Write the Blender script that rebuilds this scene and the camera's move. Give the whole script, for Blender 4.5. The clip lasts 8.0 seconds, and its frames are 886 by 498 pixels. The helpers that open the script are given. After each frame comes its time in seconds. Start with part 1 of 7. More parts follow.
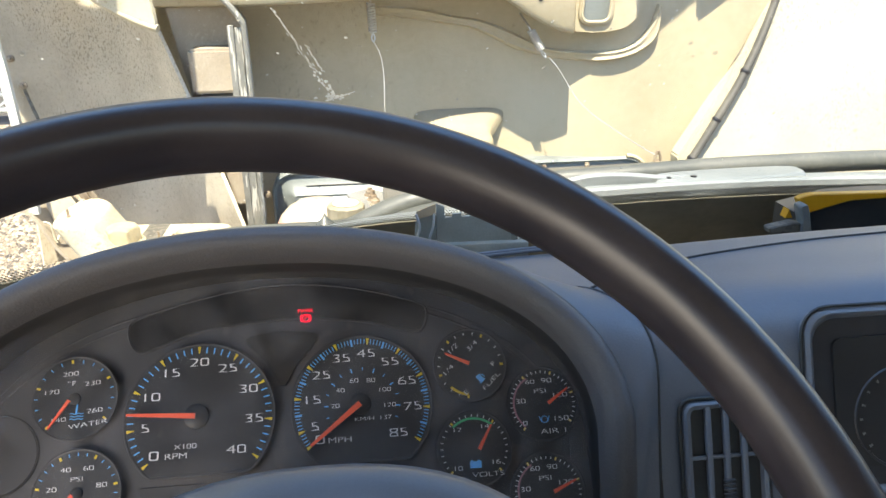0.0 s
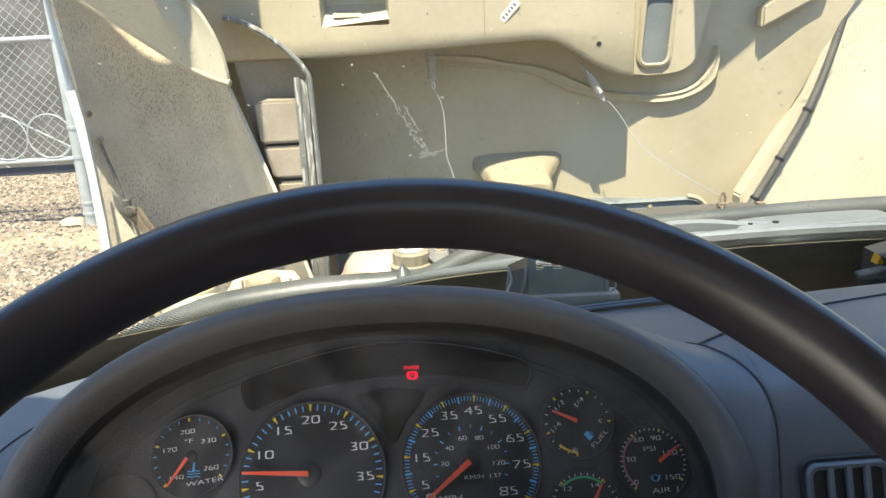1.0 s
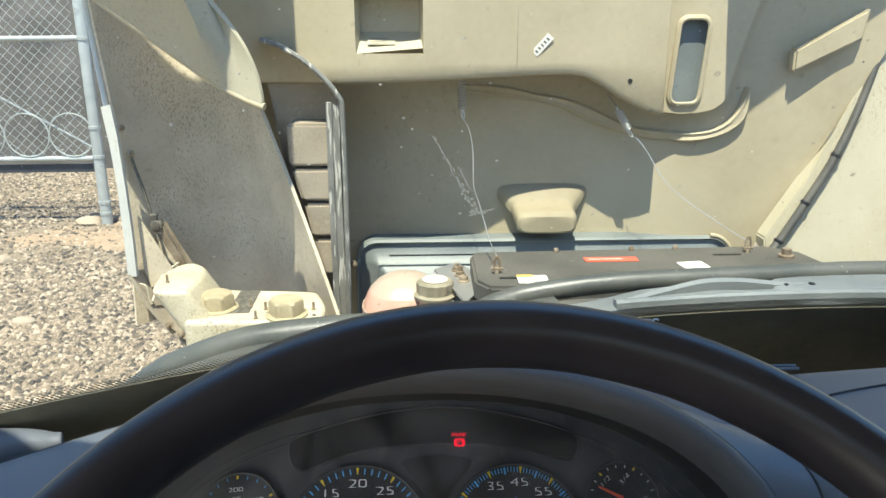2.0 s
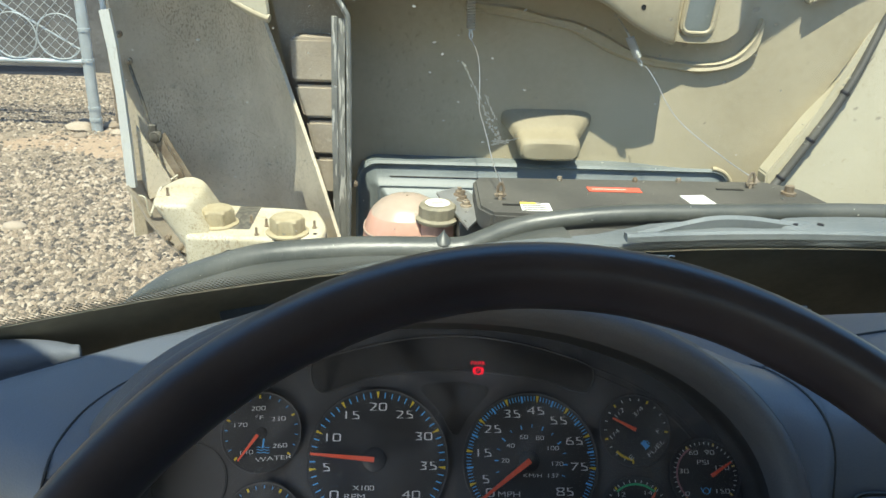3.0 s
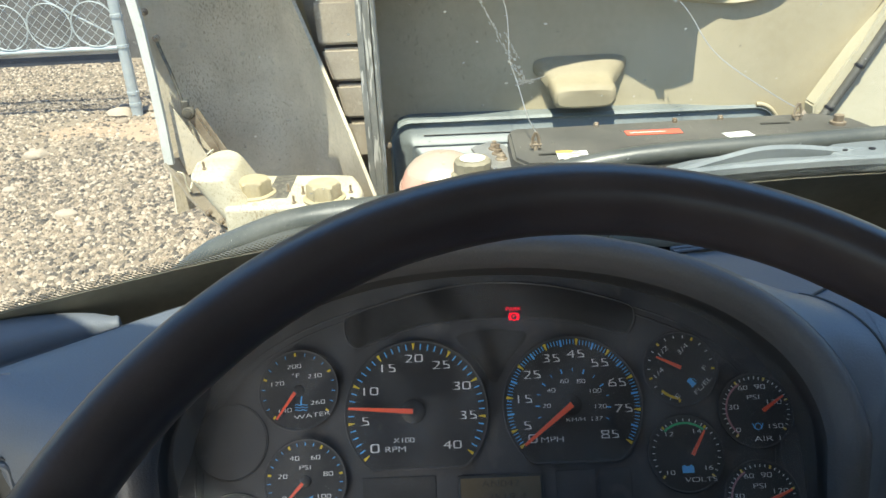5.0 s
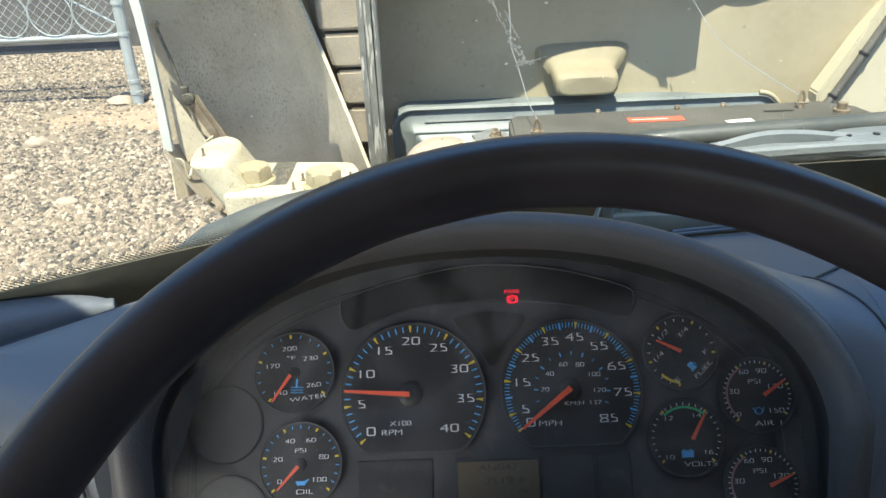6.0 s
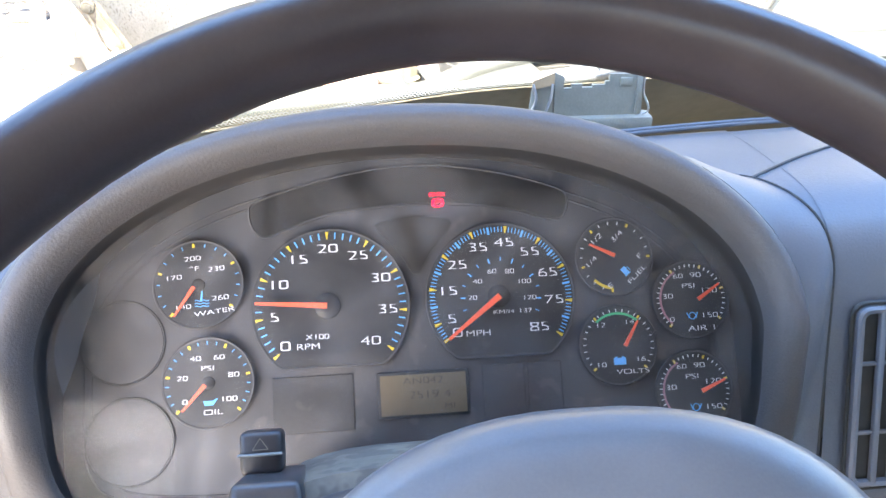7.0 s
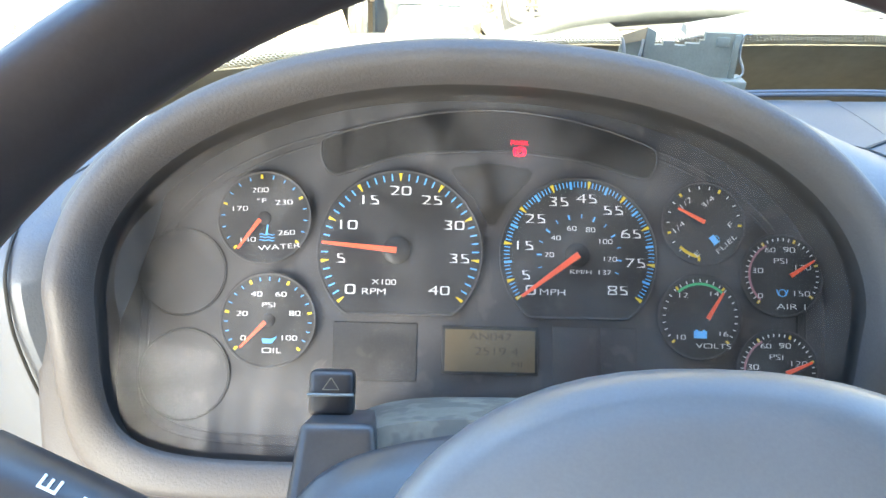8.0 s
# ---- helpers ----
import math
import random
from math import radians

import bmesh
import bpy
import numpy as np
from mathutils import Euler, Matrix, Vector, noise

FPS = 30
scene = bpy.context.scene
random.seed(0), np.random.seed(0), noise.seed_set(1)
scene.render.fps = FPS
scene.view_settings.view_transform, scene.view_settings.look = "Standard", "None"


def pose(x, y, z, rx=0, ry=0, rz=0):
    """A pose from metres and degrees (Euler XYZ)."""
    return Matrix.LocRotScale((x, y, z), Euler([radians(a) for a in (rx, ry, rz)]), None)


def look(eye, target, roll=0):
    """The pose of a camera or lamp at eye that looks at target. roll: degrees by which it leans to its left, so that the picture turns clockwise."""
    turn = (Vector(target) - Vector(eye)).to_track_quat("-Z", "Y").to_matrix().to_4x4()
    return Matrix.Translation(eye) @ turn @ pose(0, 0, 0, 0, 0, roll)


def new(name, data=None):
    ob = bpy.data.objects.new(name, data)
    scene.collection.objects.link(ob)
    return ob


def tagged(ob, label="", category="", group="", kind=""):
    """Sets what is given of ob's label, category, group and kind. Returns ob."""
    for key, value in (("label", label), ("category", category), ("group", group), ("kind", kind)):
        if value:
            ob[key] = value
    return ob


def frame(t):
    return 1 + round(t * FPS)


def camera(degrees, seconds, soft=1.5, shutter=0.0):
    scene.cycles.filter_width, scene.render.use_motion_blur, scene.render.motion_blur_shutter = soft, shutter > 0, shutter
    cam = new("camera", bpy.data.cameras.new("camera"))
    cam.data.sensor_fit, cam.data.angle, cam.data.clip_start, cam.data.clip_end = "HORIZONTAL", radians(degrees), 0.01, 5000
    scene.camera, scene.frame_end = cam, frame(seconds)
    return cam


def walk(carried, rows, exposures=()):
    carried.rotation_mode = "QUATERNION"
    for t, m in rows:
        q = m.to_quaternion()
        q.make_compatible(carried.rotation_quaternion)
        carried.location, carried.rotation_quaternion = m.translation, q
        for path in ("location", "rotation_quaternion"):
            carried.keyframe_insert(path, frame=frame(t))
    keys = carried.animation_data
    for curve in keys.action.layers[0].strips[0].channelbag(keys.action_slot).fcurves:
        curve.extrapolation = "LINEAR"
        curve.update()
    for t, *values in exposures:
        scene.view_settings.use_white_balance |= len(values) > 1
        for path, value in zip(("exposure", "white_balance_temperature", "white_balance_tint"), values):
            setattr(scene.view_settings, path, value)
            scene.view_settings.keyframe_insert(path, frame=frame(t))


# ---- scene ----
cam = camera(60.0, 8.0)
SKY_STRENGTH, SUN_STRENGTH, DOOR_WATTS, SCREEN_WATTS = 0.14, 4.4, 2.4, 0.85
PATH = [
    (0, (0.0611, -0.4666, 1.694), (0.2648, 1.3928, 0.986), -0.95),
    (0.5, (0.0366, -0.4705, 1.7035), (0.178, 1.416, 1.053), -2.1),
    (1, (0.0171, -0.4636, 1.7099), (0.1149, 1.4385, 1.0999), -2.65),
    (1.5, (-0.0043, -0.462, 1.7205), (0.055, 1.451, 1.1397), -2.3),
    (1.7, (-0.0062, -0.4588, 1.7348), (0.056, 1.457, 1.1628), -1.5),
    (2.8, (-0.0433, -0.4462, 1.7643), (0.0583, 1.417, 1.0464), 2.3),
    (3, (-0.0414, -0.4479, 1.7568), (0.0627, 1.3928, 0.9815), 2.5),
    (3.5, (-0.034, -0.447, 1.738), (0.06, 1.351, 0.869), 1.2),
    (4, (-0.026, -0.441, 1.732), (0.029, 1.346, 0.835), -1.0),
    (4.5, (-0.0282, -0.4449, 1.7381), (-0.0108, 1.3495, 0.8551), -2.4),
    (4.7, (-0.029, -0.441, 1.74), (-0.028, 1.36, 0.872), -2.7),
    (5.8, (-0.027, -0.437, 1.7372), (-0.0563, 1.3684, 0.876), -2.6),
    (6, (-0.0263, -0.4351, 1.7309), (-0.046, 1.3578, 0.8448), -2.6),
    (6.5, (-0.0083, -0.4223, 1.7056), (0.0684, 1.3163, 0.7199), -1.75),
    (7, (-0.0217, -0.4069, 1.694), (0.1358, 1.2889, 0.6455), -0.15),
    (7.5, (-0.0459, -0.4138, 1.681), (0.0665, 1.2571, 0.5877), 1.5),
    (8, (-0.0463, -0.39, 1.6687), (0.0224, 1.268, 0.5522), 2.85),
]
EXPOSURES = [(0.0, 1.9, 7100, 9), (0.5, 1.7, 7200, 8), (1.0, 1.45, 7050, 6), (1.5, 1.25, 6800, 4), (3.0, 0.9, 6500, -1), (4.5, 1.2, 6550, 0), (6.0, 1.25, 6550, 2), (6.5, 1.82, 6500, 5), (7.0, 3.45, 6750, 13), (7.5, 3.52, 7100, 8), (8.0, 3.5, 7000, 3)]
walk(cam, [(t, look(eye, target, roll)) for t, eye, target, roll in PATH], EXPOSURES)

# ---- world and sun ----
SUN_DIR = Vector((-0.07, -0.36, 0.93)).normalized()
world = bpy.data.worlds.new("sky")
scene.world = world
world.use_nodes = True
wn = world.node_tree
sky = wn.nodes.new("ShaderNodeTexSky")
sky.sky_type = "NISHITA"
sky.sun_disc = False
sky.sun_elevation = math.asin(SUN_DIR.z)
sky.sun_rotation = math.atan2(SUN_DIR.x, SUN_DIR.y)
sky.air_density, sky.dust_density, sky.ozone_density = 1.0, 0.3, 5.0
wn.nodes["Background"].inputs[1].default_value = SKY_STRENGTH
wn.links.new(sky.outputs[0], wn.nodes["Background"].inputs[0])
sun = new("sun", bpy.data.lights.new("sun", "SUN"))
sun.data.energy, sun.data.angle, sun.data.color = SUN_STRENGTH, radians(0.55), (1.0, 0.955, 0.83)
sun.matrix_world = look(SUN_DIR * 30, (0, 0, 0))
# added area lamp by the open doorway, brightens the cluster from the left
door_fill = new("doorway_fill", bpy.data.lights.new("doorway_fill", "AREA"))
door_fill.data.shape, door_fill.data.size, door_fill.data.size_y = "RECTANGLE", 0.5, 0.55
door_fill.data.energy, door_fill.data.color = DOOR_WATTS, (1.0, 0.93, 0.86)
door_fill.matrix_world = look((-0.58, -0.75, 1.36), (-0.1, -0.05, 1.38))

# added blue area lamp inside the upper windscreen, boosts sky light and rim highlights
screen_fill = new("windscreen_fill", bpy.data.lights.new("windscreen_fill", "AREA"))
screen_fill.data.shape, screen_fill.data.size, screen_fill.data.size_y = "RECTANGLE", 1.4, 0.2
screen_fill.data.energy, screen_fill.data.color = SCREEN_WATTS, (0.24, 0.51, 1.0)
screen_fill.matrix_world = look((0.3, 0.02, 1.97), (0.3, 0.02 - 0.6, 1.97 - 0.8))


# ---- materials ----
def mat(name, col, col2=None, rough=0.5, metal=0.0, scale=12.0, fine=220.0, bump=0.0, bump_scale=None, mix=0.5, spec=0.5, rough_var=0.08, alpha=None, detail=6):
    """A surface whose colour drifts between col and col2 at two scales, with uneven gloss and fine relief."""
    m = bpy.data.materials.new(name)
    m.use_nodes = True
    t = m.node_tree
    b = t.nodes["Principled BSDF"]
    tc = t.nodes.new("ShaderNodeTexCoord")
    n1 = t.nodes.new("ShaderNodeTexNoise")
    n1.inputs["Scale"].default_value, n1.inputs["Detail"].default_value = scale, detail
    n2 = t.nodes.new("ShaderNodeTexNoise")
    n2.inputs["Scale"].default_value, n2.inputs["Detail"].default_value = fine, 4
    for n in (n1, n2):
        t.links.new(tc.outputs["Object"], n.inputs["Vector"])
    add = t.nodes.new("ShaderNodeMath")
    add.operation = "MULTIPLY_ADD"
    add.inputs[1].default_value = 0.35
    t.links.new(n2.outputs["Fac"], add.inputs[0])
    t.links.new(n1.outputs["Fac"], add.inputs[2])
    ramp = t.nodes.new("ShaderNodeValToRGB")
    ramp.color_ramp.elements[0].position, ramp.color_ramp.elements[1].position = 0.67 - mix * 0.4, 0.67 + mix * 0.4
    ramp.color_ramp.elements[0].color = (*col, 1)
    ramp.color_ramp.elements[1].color = (*(col2 or [c * 1.15 for c in col]), 1)
    t.links.new(add.outputs[0], ramp.inputs[0])
    t.links.new(ramp.outputs[0], b.inputs["Base Color"])
    b.inputs["Metallic"].default_value = metal
    b.inputs["Specular IOR Level"].default_value = spec
    mr = t.nodes.new("ShaderNodeMapRange")
    mr.inputs["To Min"].default_value, mr.inputs["To Max"].default_value = max(0.02, rough - rough_var), min(1, rough + rough_var)
    t.links.new(n1.outputs["Fac"], mr.inputs["Value"])
    t.links.new(mr.outputs[0], b.inputs["Roughness"])
    if bump:
        n3 = t.nodes.new("ShaderNodeTexNoise")
        n3.inputs["Scale"].default_value, n3.inputs["Detail"].default_value = bump_scale or fine, 5
        t.links.new(tc.outputs["Object"], n3.inputs["Vector"])
        bp = t.nodes.new("ShaderNodeBump")
        bp.inputs["Strength"].default_value, bp.inputs["Distance"].default_value = 0.7, bump
        t.links.new(n3.outputs["Fac"], bp.inputs["Height"])
        t.links.new(bp.outputs[0], b.inputs["Normal"])
    return m


def glow(name, col, strength):
    m = mat(name, col, rough=0.4)
    b = m.node_tree.nodes["Principled BSDF"]
    b.inputs["Emission Color"].default_value = (*col, 1)
    b.inputs["Emission Strength"].default_value = strength
    return m


def pane(name, dust=0.04, spots=0.0, gloss=1.0, tint=(1, 1, 1), dust_col=(0.6, 0.56, 0.5), dust_scale=3.0, spot_scale=26, smear=0.0, least=0.3):
    """Clear sheet: straight-through view, a Fresnel gloss, a film of dust and dried specks."""
    m = bpy.data.materials.new(name)
    m.use_nodes = True
    t = m.node_tree
    t.nodes.remove(t.nodes["Principled BSDF"])
    out = t.nodes["Material Output"]
    tr = t.nodes.new("ShaderNodeBsdfTransparent")
    tr.inputs[0].default_value = (*tint, 1)
    gl = t.nodes.new("ShaderNodeBsdfGlossy")
    gl.inputs["Roughness"].default_value = 0.03
    fr = t.nodes.new("ShaderNodeFresnel")
    fr.inputs[0].default_value = 1.0 + 0.45 * gloss
    m1 = t.nodes.new("ShaderNodeMixShader")
    t.links.new(fr.outputs[0], m1.inputs[0])
    t.links.new(tr.outputs[0], m1.inputs[1])
    t.links.new(gl.outputs[0], m1.inputs[2])
    df = t.nodes.new("ShaderNodeBsdfDiffuse")
    df.inputs[0].default_value = (*dust_col, 1)
    tc = t.nodes.new("ShaderNodeTexCoord")
    n1 = t.nodes.new("ShaderNodeTexNoise")
    n1.inputs["Scale"].default_value, n1.inputs["Detail"].default_value = dust_scale, 7
    n1.inputs["Distortion"].default_value = smear
    t.links.new(tc.outputs["Object"], n1.inputs["Vector"])
    mr = t.nodes.new("ShaderNodeMapRange")
    mr.inputs["From Min"].default_value, mr.inputs["From Max"].default_value = 0.38, 0.66
    mr.inputs["To Min"].default_value, mr.inputs["To Max"].default_value = dust * least, dust * 1.6
    t.links.new(n1.outputs["Fac"], mr.inputs["Value"])
    fac = mr.outputs[0]
    if spots:
        vo = t.nodes.new("ShaderNodeTexVoronoi")
        vo.inputs["Scale"].default_value = spot_scale
        t.links.new(tc.outputs["Object"], vo.inputs["Vector"])
        sp = t.nodes.new("ShaderNodeMapRange")
        sp.inputs["From Min"].default_value, sp.inputs["From Max"].default_value = 0.055, 0.085
        sp.inputs["To Min"].default_value, sp.inputs["To Max"].default_value = spots, 0
        t.links.new(vo.outputs["Distance"], sp.inputs["Value"])
        n2 = t.nodes.new("ShaderNodeTexNoise")
        n2.inputs["Scale"].default_value = 9
        t.links.new(tc.outputs["Object"], n2.inputs["Vector"])
        gt = t.nodes.new("ShaderNodeMapRange")
        gt.inputs["From Min"].default_value, gt.inputs["From Max"].default_value = 0.5, 0.62
        t.links.new(n2.outputs["Fac"], gt.inputs["Value"])
        mu = t.nodes.new("ShaderNodeMath")
        mu.operation = "MULTIPLY"
        t.links.new(sp.outputs[0], mu.inputs[0])
        t.links.new(gt.outputs[0], mu.inputs[1])
        ad = t.nodes.new("ShaderNodeMath")
        ad.operation = "ADD"
        t.links.new(mu.outputs[0], ad.inputs[0])
        t.links.new(fac, ad.inputs[1])
        fac = ad.outputs[0]
    m2 = t.nodes.new("ShaderNodeMixShader")
    t.links.new(fac, m2.inputs[0])
    t.links.new(m1.outputs[0], m2.inputs[1])
    t.links.new(df.outputs[0], m2.inputs[2])
    t.links.new(m2.outputs[0], out.inputs[0])
    return m


M_DASH = mat("dash_vinyl", (0.088, 0.098, 0.113), (0.114, 0.125, 0.142), 0.42, scale=6, fine=900, bump=0.0003, bump_scale=650, spec=0.5)
M_BEZEL = mat("bezel_vinyl", (0.064, 0.0585, 0.0575), (0.088, 0.081, 0.079), 0.5, scale=7, fine=700, bump=0.0004, bump_scale=620, spec=0.38)
M_FACE = mat("cluster_face_plastic", (0.0265, 0.0262, 0.0285), (0.066, 0.0635, 0.067), 0.6, scale=16, fine=900, bump=0.00004, bump_scale=900, mix=0.6)
M_DIAL = mat("dial_black", (0.0145, 0.0148, 0.0165), (0.032, 0.031, 0.0325), 0.55, scale=22, fine=600, mix=0.6)
M_DARKPLATE = mat("smoked_panel", (0.01, 0.0095, 0.01), (0.018, 0.017, 0.017), 0.4, scale=14, fine=300, mix=0.5)
M_WHITE = mat("print_white", (0.75, 0.75, 0.75), (0.62, 0.62, 0.61), 0.6)
M_BLUE = mat("print_blue", (0.1, 0.4, 0.82), (0.13, 0.46, 0.86), 0.6)
M_YELLOW = mat("print_yellow", (0.75, 0.55, 0.04), (0.68, 0.48, 0.04), 0.6)
M_GREEN = mat("print_green", (0.05, 0.42, 0.16), (0.07, 0.46, 0.2), 0.6)
M_PINK = mat("print_red", (0.4, 0.2, 0.24), (0.34, 0.17, 0.2), 0.6)
M_NEEDLE = mat("needle_orange", (0.9, 0.11, 0.05), (0.85, 0.13, 0.06), 0.45)
M_PARK = glow("warning_red", (1.0, 0.0, 0.03), 0.5)
M_LCD = mat("lcd_amber_grey", (0.115, 0.086, 0.05), (0.15, 0.112, 0.068), 0.35, scale=30, fine=800)
M_LCDINK = mat("lcd_segment", (0.05, 0.04, 0.026), (0.062, 0.05, 0.034), 0.5)
M_LEATHER = mat("wheel_rubber", (0.0155, 0.0128, 0.0145), (0.029, 0.0235, 0.0245), 0.34, scale=26, fine=500, bump=0.00006, bump_scale=700, spec=0.38, rough_var=0.06, mix=0.6)
M_SHROUD = mat("cluster_wall", (0.03, 0.028, 0.027), (0.055, 0.05, 0.047), 0.6, scale=16, fine=300, mix=0.6)
M_MOUNT = mat("mount_plastic", (0.21, 0.215, 0.182), (0.3, 0.3, 0.25), 0.5, scale=30, fine=500, bump=0.0003)
M_HUB = mat("hub_pad_vinyl", (0.09, 0.104, 0.124), (0.116, 0.132, 0.154), 0.32, scale=14, fine=900, bump=0.00006, bump_scale=700, rough_var=0.03)
M_SWITCH = mat("black_plastic", (0.014, 0.014, 0.017), (0.025, 0.025, 0.028), 0.4, scale=40, fine=700)
M_GREYPLAST = mat("grey_plastic", (0.1, 0.108, 0.102), (0.14, 0.148, 0.138), 0.45, scale=20, fine=500)
M_SPOT = pane("dried_spot", 0.3, 0.0, 0.0, dust_col=(0.7, 0.7, 0.66), dust_scale=60)
M_TAB = mat("tan_film", (0.42, 0.3, 0.17), (0.5, 0.38, 0.23), 0.5, scale=40, fine=300)
M_COVER = mat("column_cover", (0.022, 0.023, 0.026), (0.036, 0.037, 0.041), 0.34, scale=30, fine=600, rough_var=0.05)
M_DUST = mat("dusty_black", (0.085, 0.078, 0.062), (0.17, 0.155, 0.12), 0.7, scale=12, fine=180, bump=0.0006, mix=0.6)
M_RECESS = mat("recess_black", (0.013, 0.013, 0.012), (0.03, 0.029, 0.025), 0.55, scale=9, fine=200)
# unseen cab lining, colours raised to bounce more light inside
M_HEADLINER = mat("headliner_cloth", (0.66, 0.64, 0.6), (0.72, 0.7, 0.66), 0.9, scale=5, fine=400, bump=0.001)
M_CAB = mat("cab_trim", (0.5, 0.49, 0.47), (0.56, 0.55, 0.53), 0.7, scale=5, fine=400)
M_FRIT = mat("frit_black", (0.15, 0.135, 0.096), (0.28, 0.252, 0.185), 0.6, spec=0.3, scale=9, fine=90, mix=0.7)
M_GLASS = pane("windscreen_glass", 0.02, 0.32, 0.5)
M_LENS = pane("cluster_lens", 0.058, 0.6, 0.35, dust_col=(0.53, 0.5, 0.48), dust_scale=17, spot_scale=420, smear=1.6, least=0.03)
M_RUBBER = mat("rubber_seal", (0.05, 0.055, 0.05), (0.105, 0.106, 0.092), 0.4, scale=9, fine=160, bump=0.0006, mix=0.6)
M_COWL = mat("cowl_grey", (0.1, 0.115, 0.12), (0.17, 0.185, 0.185), 0.45, scale=9, fine=200, bump=0.0004)
M_FLANGE = mat("flange_grey", (0.13, 0.135, 0.125), (0.24, 0.235, 0.21), 0.5, scale=30, fine=200, bump=0.0004, mix=0.7)
M_HOOD = mat("hood_moulding", (0.39, 0.332, 0.218), (0.5, 0.435, 0.305), 0.55, scale=3.5, fine=60, bump=0.0008, bump_scale=90, mix=0.6)
M_HOODR = mat("hood_rest_rubber", (0.24, 0.2, 0.125), (0.33, 0.285, 0.19), 0.7, scale=6, fine=90, bump=0.0006, mix=0.6)
M_HOODW = mat("hood_white_paint", (0.4, 0.358, 0.252), (0.49, 0.45, 0.335), 0.5, scale=4, fine=90, bump=0.0005, mix=0.6)
M_PAINTW = mat("flange_white_paint", (0.5, 0.5, 0.455), (0.62, 0.62, 0.57), 0.5, scale=9, fine=150, bump=0.0004, mix=0.7)
M_LINER = mat("wheel_liner", (0.44, 0.375, 0.27), (0.66, 0.575, 0.43), 0.85, scale=9, fine=85, bump=0.0022, bump_scale=70, mix=0.75)
M_SPLASH = mat("splash_panel", (0.27, 0.228, 0.172), (0.4, 0.345, 0.265), 0.75, scale=10, fine=260, bump=0.0014, mix=0.6)
M_HEADBOX = mat("headlamp_housing", (0.42, 0.37, 0.25), (0.6, 0.55, 0.42), 0.6, scale=9, fine=120, bump=0.0009, mix=0.7)
M_CAPB = mat("tan_cap", (0.3, 0.25, 0.15), (0.42, 0.36, 0.23), 0.7, scale=25, fine=200, bump=0.0006)
M_CAPG = mat("dusty_cap", (0.19, 0.17, 0.115), (0.3, 0.265, 0.185), 0.7, scale=25, fine=200, bump=0.0005)
M_TANK = mat("coolant_tank", (0.52, 0.27, 0.19), (0.58, 0.36, 0.27), 0.35, scale=5, fine=100, mix=0.8)
M_TANKW = mat("tank_clear_top", (0.38, 0.29, 0.22), (0.45, 0.36, 0.28), 0.35, scale=7, fine=100)
M_BLACKP = mat("engine_black_plastic", (0.045, 0.045, 0.041), (0.12, 0.113, 0.095), 0.6, scale=7, fine=150, bump=0.0006, mix=0.7)
M_GREYBLUE = mat("grille_seal_grey", (0.125, 0.143, 0.143), (0.2, 0.222, 0.216), 0.5, scale=6, fine=150, bump=0.0005)
M_STEEL = mat("galvanised_steel", (0.5, 0.5, 0.48), (0.6, 0.6, 0.58), 0.38, 0.75, scale=25, fine=300)
M_FENCE = mat("fence_zinc", (0.36, 0.385, 0.375), (0.46, 0.485, 0.47), 0.5, 0.3, scale=12, fine=200)
M_DARKSTRIP = mat("dark_strip", (0.02, 0.025, 0.036), (0.045, 0.05, 0.062), 0.6, scale=4, fine=60)
M_RUST = mat("worn_steel", (0.2, 0.15, 0.1), (0.36, 0.3, 0.22), 0.6, 0.4, scale=40, fine=300)
M_PAPER = mat("label_paper", (0.68, 0.66, 0.58), (0.76, 0.74, 0.66), 0.7, scale=30)
M_LABY = mat("label_yellow", (0.75, 0.5, 0.08), (0.78, 0.56, 0.12), 0.6)
M_LABR = mat("label_red", (0.62, 0.1, 0.06), (0.68, 0.14, 0.08), 0.6)
M_INK = mat("label_ink", (0.12, 0.12, 0.12), (0.18, 0.17, 0.16), 0.7)
M_FOLDER = mat("yellow_plastic", (0.48, 0.22, 0.005), (0.56, 0.28, 0.008), 0.35)
M_GROUND = mat("gravel_ground", (0.18, 0.142, 0.098), (0.265, 0.213, 0.15), 0.95, scale=0.9, fine=38, bump=0.02, bump_scale=42, mix=0.55, detail=9)
M_STONE = mat("gravel_stone", (0.2, 0.185, 0.165), (0.5, 0.45, 0.39), 0.9, scale=7, fine=70, mix=0.9)
M_DIRT = mat("orange_dirt", (0.28, 0.2, 0.128), (0.35, 0.258, 0.17), 0.95, scale=5, fine=60, bump=0.008, bump_scale=30)
M_BANK = mat("dark_rubble", (0.03, 0.029, 0.028), (0.1, 0.094, 0.086), 0.95, scale=1.6, fine=14, bump=0.05, bump_scale=6, mix=0.7, detail=10)


